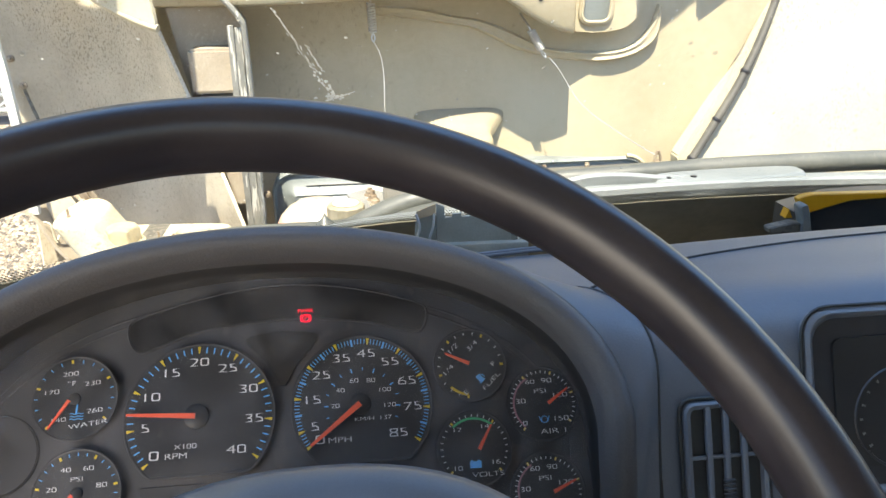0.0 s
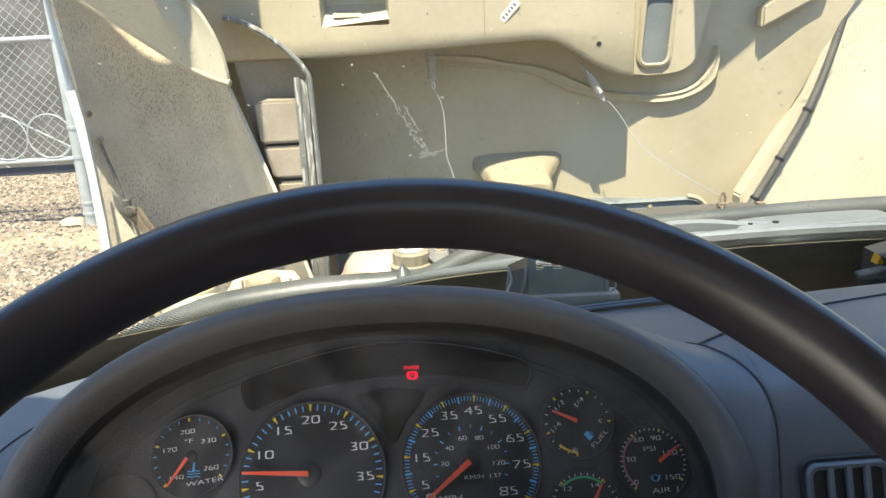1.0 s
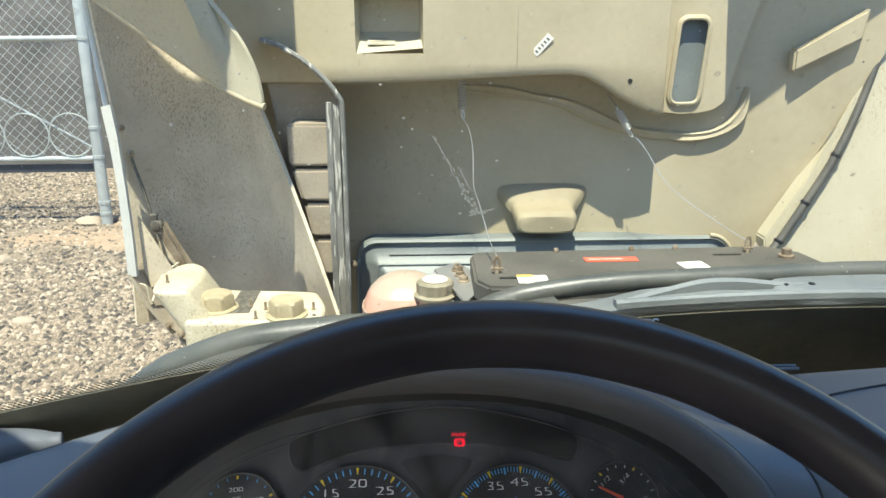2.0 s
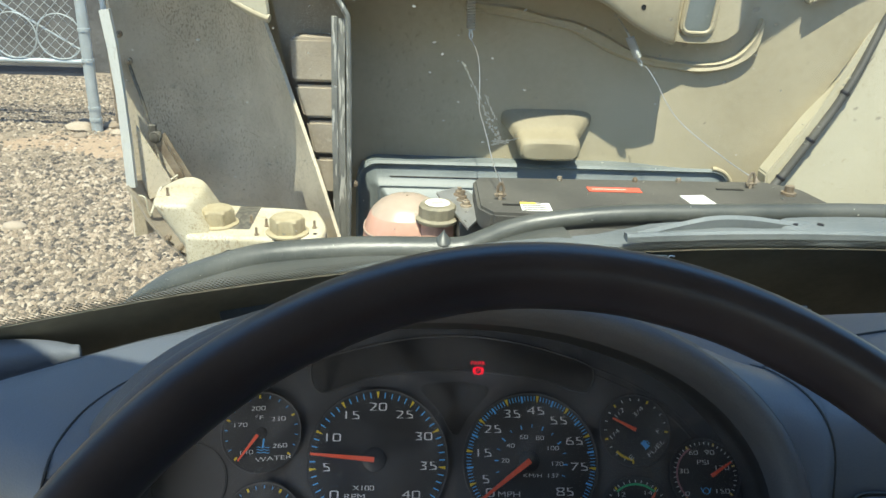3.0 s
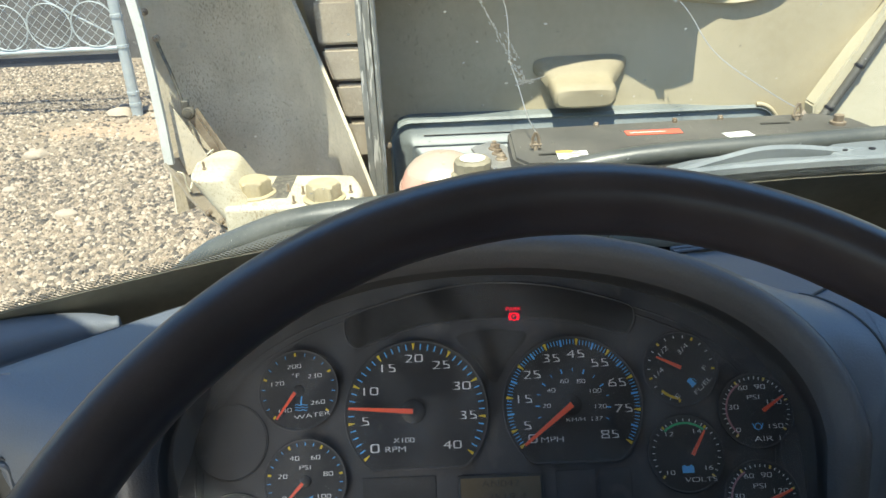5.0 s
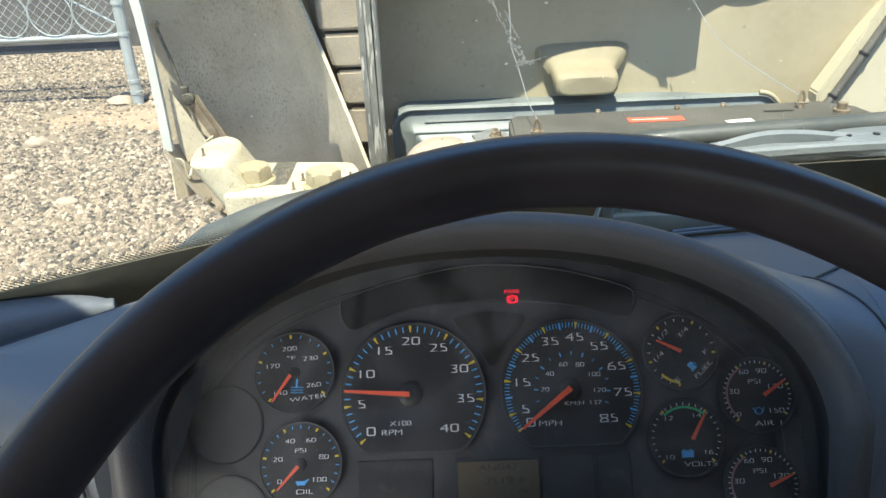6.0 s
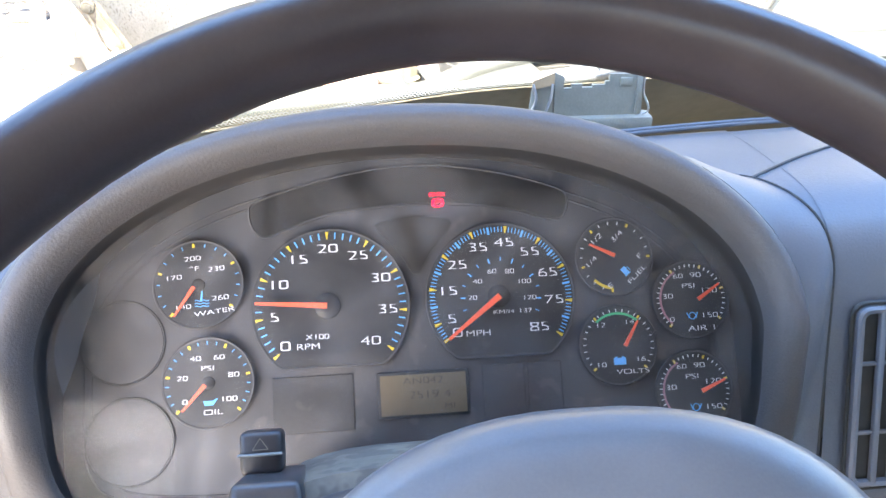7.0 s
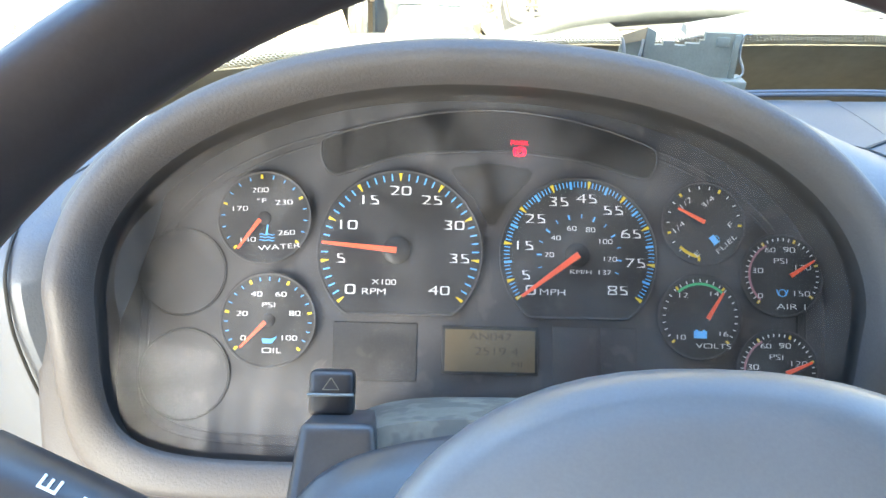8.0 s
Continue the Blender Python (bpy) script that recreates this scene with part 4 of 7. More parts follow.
        rows.append([q.lerp(p, u) + n * (0.004 * math.sin(math.pi * u) * (1 - 0.5 * f) + 0.0004) for u in np.linspace(0, 1, 8)])
    grid(bm, rows)
    part("pod_shoulder", bm, M_DASH, root, "rounded shoulder of the gauge pod")
    # moulded seams round the gauge pod
    for pts, label in (([(x, y, skin_z(y) + 0.0014) for x, y in line[1:]], "dark moulded seam"),
                       ([(x, y, skin_z(y) + 0.0006) for x, y in ((0.216, 0.016), (0.23, 0.026), (0.27, 0.052), (0.319, 0.076), (0.39, 0.098), (0.469, 0.115), (0.6, 0.13))], "fine panel joint"),
                       ([(-0.205, 0.082, 1.4452), (-0.235, 0.048, 1.4408), (-0.248, 0.031, 1.4395), (-0.259, 0.004, 1.439), (-0.263, -0.028, 1.4372), (-0.263, -0.05, 1.4295), (-0.263, -0.064, 1.41), (-0.263, -0.067, 1.36), (-0.263, -0.043, 1.2)], "dark moulded seam")):
        bm = bmesh.new()
        tube(bm, smooth_path(pts, 5), 0.001, 6)
        part("seam", bm, M_RECESS, root, label)
    bm = bmesh.new()
    for dy, dz, r in ((0.0, 0.0, 0.0022), (-0.007, 0.001, 0.0016)):
        tube(bm, smooth_path([(0.15, 0.115 + dy, 1.4655 + dz), (0.2, 0.121 + dy, 1.466 + dz), (0.27, 0.129 + dy, 1.4655 + dz), (0.31, 0.134 + dy, 1.4635 + dz)], 5), r, 8)
    part("back_lip", bm, M_DASH, root, "thin double lip along the dash top")
    return root


def rounded(w, h, rr, n=5):
    """Corner-rounded rectangle round the origin, as (x, z) points."""
    out = []
    for (cx, cz), a0 in zip(((w / 2 - rr, h / 2 - rr), (-w / 2 + rr, h / 2 - rr), (-w / 2 + rr, -h / 2 + rr), (w / 2 - rr, -h / 2 + rr)), (0, 90, 180, 270)):
        out += [(cx + rr * math.cos(radians(a0 + 90 * k / (n - 1))), cz + rr * math.sin(radians(a0 + 90 * k / (n - 1)))) for k in range(n)]
    return out


def build_vent(x, y, z, w, h, n, label, tilt=-6):
    """An air outlet: frame in a dark gap, dark throat, upright vanes, cross bars and a thumb wheel."""
    root = empty("air_vent", pose(x, y, z, tilt, 0, 0), label, "air vent", group="dashboard air vents")
    bm = bmesh.new()
    tube(bm, [(a, -0.0005, b) for a, b in rounded(w + 0.003, h + 0.003, 0.0085)], 0.0014, 6, closed=True)
    part("gap", bm, M_RECESS, root, "dark gap round the outlet")
    bm = bmesh.new()
    grid(bm, [[(a, yy, b) for a, b in rounded(w - g, h - g, rr)] for g, yy, rr in ((0.0, 0.001, 0.0075), (0.001, -0.0035, 0.0072), (0.004, -0.005, 0.006), (0.0085, -0.0045, 0.0045), (0.0105, -0.001, 0.0035))], close_u=True)
    part("frame", bm, M_DASH, root, "grey rounded frame")
    bm = bmesh.new()
    box(bm, (-w / 2 + 0.001, 0.0005, -h / 2 + 0.001), (w / 2 - 0.001, 0.004, h / 2 - 0.001))
    part("throat", bm, M_RECESS, root)
    pitch = (w - 0.009) / n
    for k in range(1, n):
        bm = bmesh.new()
        xx = -w / 2 + 0.0045 + pitch * k
        box(bm, (xx - 0.002, -0.005, -h / 2 + 0.003), (xx + 0.002, -0.0005, h / 2 - 0.003), 0.0012)
        part("vane", bm, M_DASH, root)
    for zz in (-h * 0.19, h * 0.19):
        bm = bmesh.new()
        box(bm, (-w / 2 + 0.004, -0.0032, zz - 0.0012), (w / 2 - 0.004, -0.0006, zz + 0.0012), 0.0006)
        part("cross_bar", bm, M_DASH, root)
    bm = bmesh.new()
    for k in range(9):
        box(bm, (-0.004, -0.0062, -0.016 + k * 0.0028), (0.004, -0.0035, -0.0144 + k * 0.0028), 0.0004, 1)
    part("thumb_wheel", bm, M_SWITCH, root, "ribbed black thumb wheel")
    return root


def build_side_gauge():
    root = empty("auxiliary_gauge", pose(0.412, -0.0595, 1.4143, -21.2, 0, 0), "unlit round gauge in a dark square recess", "gauge")
    w, h = 0.128, 0.12
    bm = bmesh.new()
    grid(bm, [[(a, yy, b) for a, b in rounded(w - g, h - g, 0.016, 6)] for g, yy in ((-0.008, 0.003), (-0.004, -0.0025), (0.0, -0.004), (0.004, -0.003), (0.009, 0.0015))], close_u=True)
    part("frame", bm, M_DASH, root, "raised grey frame")
    bm = bmesh.new()
    tube(bm, [(a, -0.001, b) for a, b in rounded(w + 0.009, h + 0.009, 0.019, 6)], 0.0013, 6, closed=True)
    part("gap", bm, M_RECESS, root)
    bm = bmesh.new()
    prism(bm, rounded(w - 0.007, h - 0.007, 0.013, 6), 0.0005, 0.006)
    part("panel", bm, M_SWITCH, root, "black panel")
    bm = bmesh.new()
    prism(bm, rounded(w - 0.034, h - 0.034, 0.006, 6), -0.0018, 0.001)
    part("dial_plate", bm, M_DARKPLATE, root)
    bm = bmesh.new()
    tube(bm, [(0.0 + 0.034 * math.cos(k * math.pi / 24), -0.0018, -0.012 + 0.034 * math.sin(k * math.pi / 24)) for k in range(48)], 0.0012, 6, closed=True)
    part("dial_ring", bm, M_SWITCH, root)
    bm = bmesh.new()
    for k in range(15):
        a = radians(215 - k * 18)
        r1 = 0.0285 if k % 3 == 0 else 0.0292
        bar(bm, 0.031 * math.cos(a), -0.012 + 0.031 * math.sin(a), r1 * math.cos(a), -0.012 + r1 * math.sin(a), 0.0016, 0.0012, -0.0026)
    part("tick_marks", bm, M_GREYPLAST, root, smooth=False)
    bm = bmesh.new()
    bar(bm, -0.012, -0.02, 0.014, 0.0, 0.0012, 0.0009, -0.0045)
    part("needle", bm, M_GREYPLAST, root, "thin pale needle")


def build_dash_back():
    """The dark gutter between dash and glass, with odd bits lying in it."""
    bm = bmesh.new()
    xs = np.linspace(X0 - 1.05, X0 + 1.05, 40)
    solid_skin(bm, [[Vector((x, y0 + (base_y(x) - y0) * v, 1.335 - 0.035 * v)) for x in xs] for y0, v in ((0.05, 0.0), (0.1, 0.4), (0.17, 0.8), (0.2, 1.05))], 0.004)
    tagged(part("defroster_gutter", bm, M_RECESS), "black gutter behind the dash top", "trim", kind="structure")
    # pale bits of dry debris
    for k, (x, y, s) in enumerate(((-0.285, 0.18, 0.008), (-0.22, 0.205, 0.011), (-0.335, 0.14, 0.007))):
        bm = bmesh.new()
        r = bmesh.ops.create_icosphere(bm, subdivisions=1, radius=s)
        rnd = random.Random(k)
        for v in r["verts"]:
            v.co = Vector((v.co.x * 1.8, v.co.y * 0.8, v.co.z * 0.4)) * rnd.uniform(0.7, 1.2) + Vector((x, y, 1.3185 + s * 0.3))
        tagged(part("debris", bm, M_RUST), "dry tan scrap lying in the gutter", "debris", group="scraps in the gutter")


def build_pillar_trim():
    bm = bmesh.new()
    pts = [(-0.318, 0.142, 1.402), (-0.324, 0.14, 1.402), (-0.36, 0.128, 1.402), (-0.42, 0.095, 1.403), (-0.5, 0.03, 1.415), (-0.6, -0.08, 1.45)]
    tube(bm, smooth_path(pts, 5), [0.006, 0.007, 0.008, 0.0085, 0.009] + [0.0092 + 0.0021 * k for k in range(21)], 18)
    tagged(part("pillar_trim", bm, M_DASH), "grey-green trim at the foot of the windscreen pillar", "trim", kind="structure")


def build_bracket():
    """An empty plastic mount that hangs behind the dash's back edge."""
    root = empty("device_mount", pose(0.17, 0.192, 1.443, -4, 0, -2), "empty worn grey plastic device mount with bent clips", "mount")
    bm = bmesh.new()
    prism(bm, [(-0.042, 0.004), (0.033, 0.004), (0.033, 0.041), (0.004, 0.041), (0.004, 0.035), (0.0005, 0.035), (0.0005, 0.032), (-0.0103, 0.032), (-0.0103, 0.03), (-0.019, 0.03), (-0.019, 0.033), (-0.0278, 0.033), (-0.0278, 0.0296), (-0.0345, 0.0296), (-0.0345, 0.0395), (-0.042, 0.0428)], 0.0, 0.004)
    part("body", bm, M_MOUNT, root, "flat grey plate with a notched top", smooth=False)
    bm = bmesh.new()
    box(bm, (-0.05, -0.008, -0.01), (0.042, 0.014, 0.006), 0.0022)
    part("foot", bm, M_MOUNT, root, "pale worn foot")
    bm = bmesh.new()
    box(bm, (-0.03, -0.002, -0.118), (0.02, 0.008, -0.008), 0.002)
    part("stem", bm, M_RECESS, root, "dark stem down into the gutter")
    for x0, x1, z0, z1 in ((0.013, 0.023, 0.031, 0.038), (0.027, 0.0315, 0.006, 0.04)):
        bm = bmesh.new()
        box(bm, (x0, -0.0016, z0), (x1, 0.001, z1), 0.0006)
        part("rib", bm, M_MOUNT, root)
    bm = bmesh.new()
    prism(bm, [(-0.0605, 0.036), (-0.0425, 0.0428), (-0.0425, 0.033), (-0.0605, 0.029)], 0.0, 0.0015)
    part("tab", bm, M_TAB, root, "thin tan film tab", smooth=False)
    bm = bmesh.new()
    prism(bm, [(-0.0605, 0.029), (-0.0425, 0.033), (-0.0425, 0.0), (-0.069, -0.004), (-0.0625, 0.012)], 0.002, 0.004)
    part("side_plate", bm, M_MOUNT, root, smooth=False)
    for pts in ([(-0.0605, -0.001, 0.034), (-0.0575, -0.002, 0.022), (-0.0605, -0.001, 0.012), (-0.0635, 0, 0.002)], [(-0.044, -0.001, 0.034), (-0.0455, -0.003, 0.022), (-0.049, -0.001, 0.01), (-0.0505, 0, 0.0)]):
        bm = bmesh.new()
        tube(bm, smooth_path(pts, 4), 0.0012, 6)
        part("spring_clip", bm, M_STEEL, root, "bent wire clip")
    bm = bmesh.new()
    tube(bm, smooth_path([(0.039, 0.0, 0.041), (0.034, 0.0, 0.0405), (0.0335, 0, 0.025), (0.038, -0.001, 0.015), (0.0385, -0.001, 0.009), (0.034, 0, 0.006)], 4), 0.001, 6)
    part("wire_clip", bm, M_STEEL, root, "thin wire clip")


def build_folder():
    root = empty("document_wallet", pose(0.668, 0.3, 1.399, 0, 0, 0), "bright yellow plastic document wallet lying behind the dash", "folder")
    bm = bmesh.new()
    prism(bm, [(-0.128, 0.04), (-0.122, 0.043), (-0.111, 0.045), (-0.021, 0.043), (0.5, 0.036), (0.5, 0.03), (-0.02, 0.036), (-0.065, 0.035), (-0.112, 0.023), (-0.12, 0.025)], -0.004, 0.006)
    bmesh.ops.bevel(bm, geom=bm.edges[:], offset=0.0012, segments=1, affect="EDGES")
    part("wallet", bm, M_FOLDER, root)
    bm = bmesh.new()
    prism(bm, [(-0.138, 0.018), (-0.135, 0.028), (-0.13, 0.018)], -0.002, 0.01)
    part("corner", bm, M_FOLDER, root, "folded yellow corner")
    bm = bmesh.new()
    prism(bm, [(-0.122, -0.03), (-0.122, 0.021), (-0.066, 0.033), (-0.02, 0.0345), (0.5, 0.028), (0.5, -0.03)], 0.002, 0.05)
    part("sleeve", bm, M_RECESS, root, "dark sleeve under the wallet")
    bm = bmesh.new()
    prism(bm, [(-0.134, 0.036), (-0.132, 0.0385), (-0.126, 0.039), (-0.1225, 0.03), (-0.1175, 0.009), (-0.116, -0.01), (-0.128, -0.01), (-0.129, 0.02)], -0.022, -0.006)
    bmesh.ops.bevel(bm, geom=bm.edges[:], offset=0.001, segments=1, affect="EDGES")
    part("clip", bm, M_GREYPLAST, root, "grey clip")
    bm = bmesh.new()
    prism(bm, [(-0.165, 0.013), (-0.138, 0.018), (-0.118, 0.015), (-0.117, 0.006), (-0.163, 0.006)], -0.018, -0.004)
    bmesh.ops.bevel(bm, geom=bm.edges[:], offset=0.0015, segments=1, affect="EDGES")
    part("arm", bm, M_DUST, root, "dark arm of the clip")


# ---- steering ----
WHEEL = Matrix.Translation((0.0192, -0.3293, 1.5223)) @ Matrix.Rotation(radians(37.4), 4, "X") @ Matrix.Rotation(radians(3.74), 4, "Y")
HUB = WHEEL.inverted() @ Matrix.Translation((0.031, -0.3265, 1.5015)) @ Matrix.Rotation(radians(40), 4, "X")


def build_wheel():
    """Local z is the wheel's axis, towards the driver; local y points to its top."""
    root = empty("steering_wheel", WHEEL, "black rubber steering wheel with a padded hub", "steering wheel")
    bm = bmesh.new()
    R, r, deep = 0.185, 0.0117, 0.0162
    rows = []
    for i in range(120):
        a = 2 * math.pi * i / 120
        d = Vector((math.cos(a), math.sin(a), 0))
        row = []
        for k in range(20):
            q = 2 * math.pi * k / 20
            rr = r * (1.0 + 0.015 * math.cos(24 * a) * max(0, -math.cos(q)))
            row.append(d * (R + rr * math.cos(q)) + Vector((0, 0, deep * math.sin(q))))
        rows.append(row)
    grid(bm, rows, close_u=True, close_v=True)
    part("rim", bm, M_LEATHER, root, "thick black rubber rim")
    bm = bmesh.new()
    # padded hub
    rows = []
    for k in range(11):
        f = k / 10
        s = math.sin(f * math.pi / 2)
        h = math.cos(f * math.pi / 2)
        rows.append([Vector((0.008 + 0.103 * max(s, 0.001) * math.copysign(abs(math.cos(a)) ** 0.85, math.cos(a)), 0.088 * max(s, 0.001) * math.copysign(abs(math.sin(a)) ** 0.85, math.sin(a)), -0.05 + 0.03 * h ** 0.8)) for a in (2 * math.pi * j / 64 for j in range(64))])
    rows.append([p + Vector((0, 0, -0.03)) for p in rows[-1]])
    rows = [[HUB @ p for p in row] for row in rows]
    vs = grid(bm, rows, close_u=True)
    bm.faces.new(vs[-1])
    part("hub_pad", bm, M_HUB, root, "smooth dark hub pad")
    for a in (200, 340):
        bm = bmesh.new()
        d = Vector((math.cos(radians(a)), math.sin(radians(a)), 0))
        tube(bm, [HUB @ (d * 0.08 + Vector((0, 0, -0.055))), HUB @ (d * 0.13 + Vector((0, 0, -0.045))), d * 0.191 + Vector((0, 0, -0.004))], [0.02, 0.016, 0.012], 10)
        part("spoke", bm, M_LEATHER, root)
    return root


def build_column():
    root = empty("steering_column", CL, "dark moulded steering column shroud, dusty on top", "steering column")
    bm = bmesh.new()
    rows = []
    for y, zt, w in ((0.0, -0.098, 0.09), (-0.02, -0.087, 0.096), (-0.06, -0.079, 0.1), (-0.1, -0.0745, 0.1), (-0.13, -0.0745, 0.1), (-0.155, -0.078, 0.1), (-0.165, -0.1, 0.098)):
        row = []
        for k in range(25):
            a = math.pi * k / 24
            row.append(Vector((0.005 + w * math.copysign(abs(math.cos(a)) ** 0.5, math.cos(a)), y, zt - 0.07 + 0.07 * math.sin(a) ** 0.6)))
        row.append(Vector((0.005 - w, y, zt - 0.16)))
        row.append(Vector((0.005 + w, y, zt - 0.16)))
        rows.append(row)
    vs = grid(bm, rows, close_u=True)
    bm.faces.new(vs[-1])
    part("shroud", bm, M_DUST, root, "dusty top of the shroud")
    bm = bmesh.new()
    rows = []
    for y, zt, w in ((-0.15, -0.09, 0.101), (-0.157, -0.081, 0.1015), (-0.1615, -0.0795, 0.102), (-0.166, -0.081, 0.102), (-0.175, -0.09, 0.1015), (-0.195, -0.118, 0.1), (-0.215, -0.155, 0.096)):
        row = []
        for k in range(25):
            a = math.pi * k / 24
            x = 0.005 + w * math.copysign(abs(math.cos(a)) ** 0.5, math.cos(a))
            row.append(Vector((x, y - 0.011 * ease(0.02, -0.1, x), zt - 0.07 + 0.07 * math.sin(a) ** 0.45 - 0.008 * ease(0.02, -0.1, x))))
        rows.append(row)
    grid(bm, rows)
    part("front_cover", bm, M_COVER, root, "smooth dark front cover")
    bm = bmesh.new()
    for v in box(bm, (-0.0905, -0.168, -0.15), (-0.0605, -0.118, -0.079), 0.004, 3):
        k = max(0, -0.085 - v.co.z) / 0.06
        v.co.x += k * (v.co.x + 0.0755) * 0.5
        v.co.y -= k * 0.02
    p = part("switch_base", bm, M_COVER, root)
    bm = bmesh.new()
    box(bm, (-0.0905, -0.142, -0.08), (-0.0715, -0.126, -0.0605), 0.0028, 3)
    p = part("hazard_switch", bm, M_SWITCH, root, "black pull switch for the hazard lamps")
    bm = bmesh.new()
    for a, b in (((-0.0845, -0.0685), (-0.0775, -0.0685)), ((-0.0845, -0.0685), (-0.081, -0.0635)), ((-0.0775, -0.0685), (-0.081, -0.0635))):
        tube(bm, [(a[0], -0.142, a[1]), (b[0], -0.142, b[1])], 0.0002, 5)
    part("mark", bm, M_DUST, p)
    bm = bmesh.new()
    box(bm, (-0.0912, -0.1445, -0.0712), (-0.0708, -0.141, -0.07), 0.0005, 1)
    part("ledge", bm, M_GREYPLAST, p)


def build_lever():
    root = empty("column_lever", CL, "black turn and wiper lever with pale marks", "lever")
    a, b = Vector((-0.2, -0.2, -0.093)), Vector((-0.118, -0.195, -0.13))
    bm = bmesh.new()
    d = (b - a)
    tube(bm, [a - d * 0.5, a, a + d * 0.02, a + d * 0.06, a + d * 0.5, a + d * 0.8, a + d * 0.94, b, b + d * 0.05, b + d * 0.08], [0.0185, 0.0185, 0.016, 0.0178, 0.0178, 0.0175, 0.0168, 0.0145, 0.009, 0.002], 24)
    st = part("stalk", bm, M_SWITCH, root)
    # printed marks across the stalk
    side = d.normalized()
    up = Vector((0.0, -0.72, 0.69))
    up = (up - side * up.dot(side)).normalized()
    turn = Matrix((side, up.cross(side).normalized(), up)).transposed().to_4x4()
    for nm, u, boxes in (("letter", 0.36, ((-0.0034, -0.0025, 0.0034, -0.0015), (-0.0034, -0.0015, -0.0024, 0.0025), (-0.0005, -0.0015, 0.0005, 0.002), (0.0024, -0.0015, 0.0034, 0.0025))),
                         ("tick", 0.1, ((-0.0012, -0.0016, -0.0006, 0.0016),)), ("tick", 0.14, ((-0.0003, -0.0006, 0.0003, 0.0016),)), ("tick", 0.5, ((-0.001, -0.001, 0.001, 0.001),))):
        bm = bmesh.new()
        m = Matrix.Translation(a + d * u + up * 0.0176) @ turn
        for x0, y0, x1, y1 in boxes:
            box(bm, (x0, y0 + 0.002, -0.0006), (x1, y1 + 0.002, 0.0004), m=m)
        part(nm, bm, M_WHITE, st, "pale printed mark", smooth=False)["kind"] = "stuff"


build_cab()
build_windscreen()
build_splat()
cluster = build_cluster()
build_gauges(cluster)
build_cluster_details(cluster)
build_dashboard()
build_vent(0.2862, -0.0795, 1.3692, 0.056, 0.117, 4, "grey ribbed air vent beside the cluster", -21.2)
build_vent(-0.372, -0.034, 1.345, 0.085, 0.11, 5, "grey ribbed air vent near the door")
build_side_gauge()
build_dash_back()
build_pillar_trim()
build_bracket()
build_folder()
build_wheel()
build_column()
build_lever()


# ---- engine bay and hood ----
def pillow(bm, outline, z0, z1, r, n=5, m=None):
    """A moulded body: a rounded outline drawn up from z0 to z1 with a soft upper edge of radius r."""
    P = smooth_path([(x, y, 0) for x, y in outline], 4, closed=True)
    k = len(P)
    nor = []
    for i in range(k):
        d = (P[(i + 1) % k] - P[i - 1]).normalized()
        nor.append(Vector((d.y, -d.x, 0)))
    area = sum(P[i].x * P[(i + 1) % k].y - P[(i + 1) % k].x * P[i].y for i in range(k))
    s = -1 if area > 0 else 1
    rows = [[p + Vector((0, 0, z0)) for p in P]]
    for q in range(n + 1):
        a = math.pi / 2 * q / n
        rows.append([p + nn * (s * r * (1 - math.cos(a))) + Vector((0, 0, z1 - r + r * math.sin(a))) for p, nn in zip(P, nor)])
    if m is not None:
        rows = [[m @ p for p in row] for row in rows]
    vs = grid(bm, rows, close_u=True)
    bm.faces.new(vs[-1])
    bm.faces.new(vs[0])


def build_cowl():
    root = empty("cowl", Matrix.Identity(4), "grey cowl with a fat rubber seal below the windscreen", "cowl")
    bm = bmesh.new()
    xs = np.linspace(-0.22, X0 + 1.05, 50)
    def drop(x):
        return 0.014 * ease(0.3, 0.18, x)
    def cut(x):
        return 0.5 + 0.5 * ease(-0.22, 0.1, x)
    solid_skin(bm, [[Vector((x, base_y(x) + dy * cut(x), z - (drop(x) if z > 1.4 else 0))) for x in xs] for dy, z in ((0.05, 1.365), (0.024, 1.41), (0.03, 1.4225), (0.065, 1.424), (0.085, 1.42), (0.1, 1.3))], 0.004)
    part("cowl_panel", bm, M_COWL, root, "dusty blue-grey moulded panel")
    bm = bmesh.new()
    pts = smooth_path([(-0.425, 0.5, 1.259), (-0.386, 0.5, 1.28), (-0.332, 0.5, 1.304), (-0.236, 0.5, 1.337), (-0.128, 0.5, 1.35), (-0.065, 0.5, 1.353), (0.0, 0.5, 1.355), (0.04, 0.5, 1.358), (0.067, 0.5, 1.37), (0.1, 0.5, 1.386), (0.151, 0.497, 1.401), (0.254, 0.497, 1.413), (0.41, 0.495, 1.419), (0.6, 0.492, 1.425), (0.9, 0.465, 1.427), (1.3, 0.32, 1.424)], 5)
    n = len(pts)
    tube(bm, pts, [0.003 + 0.017 * min(1, k / 9) - 0.006 * max(0, min(1, (k - 25) / 25)) for k in range(n)], 14)
    part("seal", bm, M_RUBBER, root, "worn grey rubber seal")
    bm = bmesh.new()
    lathe(bm, [(0.014, 0), (0.0095, 0.006), (0.004, 0.011), (0.001, 0.016), (0.0002, 0.018)], 12, Matrix.Translation((0.012, 0.498, 1.3685)))
    part("nub", bm, M_RUBBER, root)
    # flap that closes the seal against the glass
    bm = bmesh.new()
    rows = []
    for p in pts[3:52]:
        g = screen(p.x, -0.012) + Vector((0, 0.012, 0))
        rows.append([p.lerp(g, u) + Vector((0, 0, -0.006 + 0.004 * math.sin(math.pi * u))) for u in np.linspace(0, 1, 6)])
    solid_skin(bm, rows, 0.002)
    part("seal_flap", bm, M_RUBBER, root, "flat rubber flap")


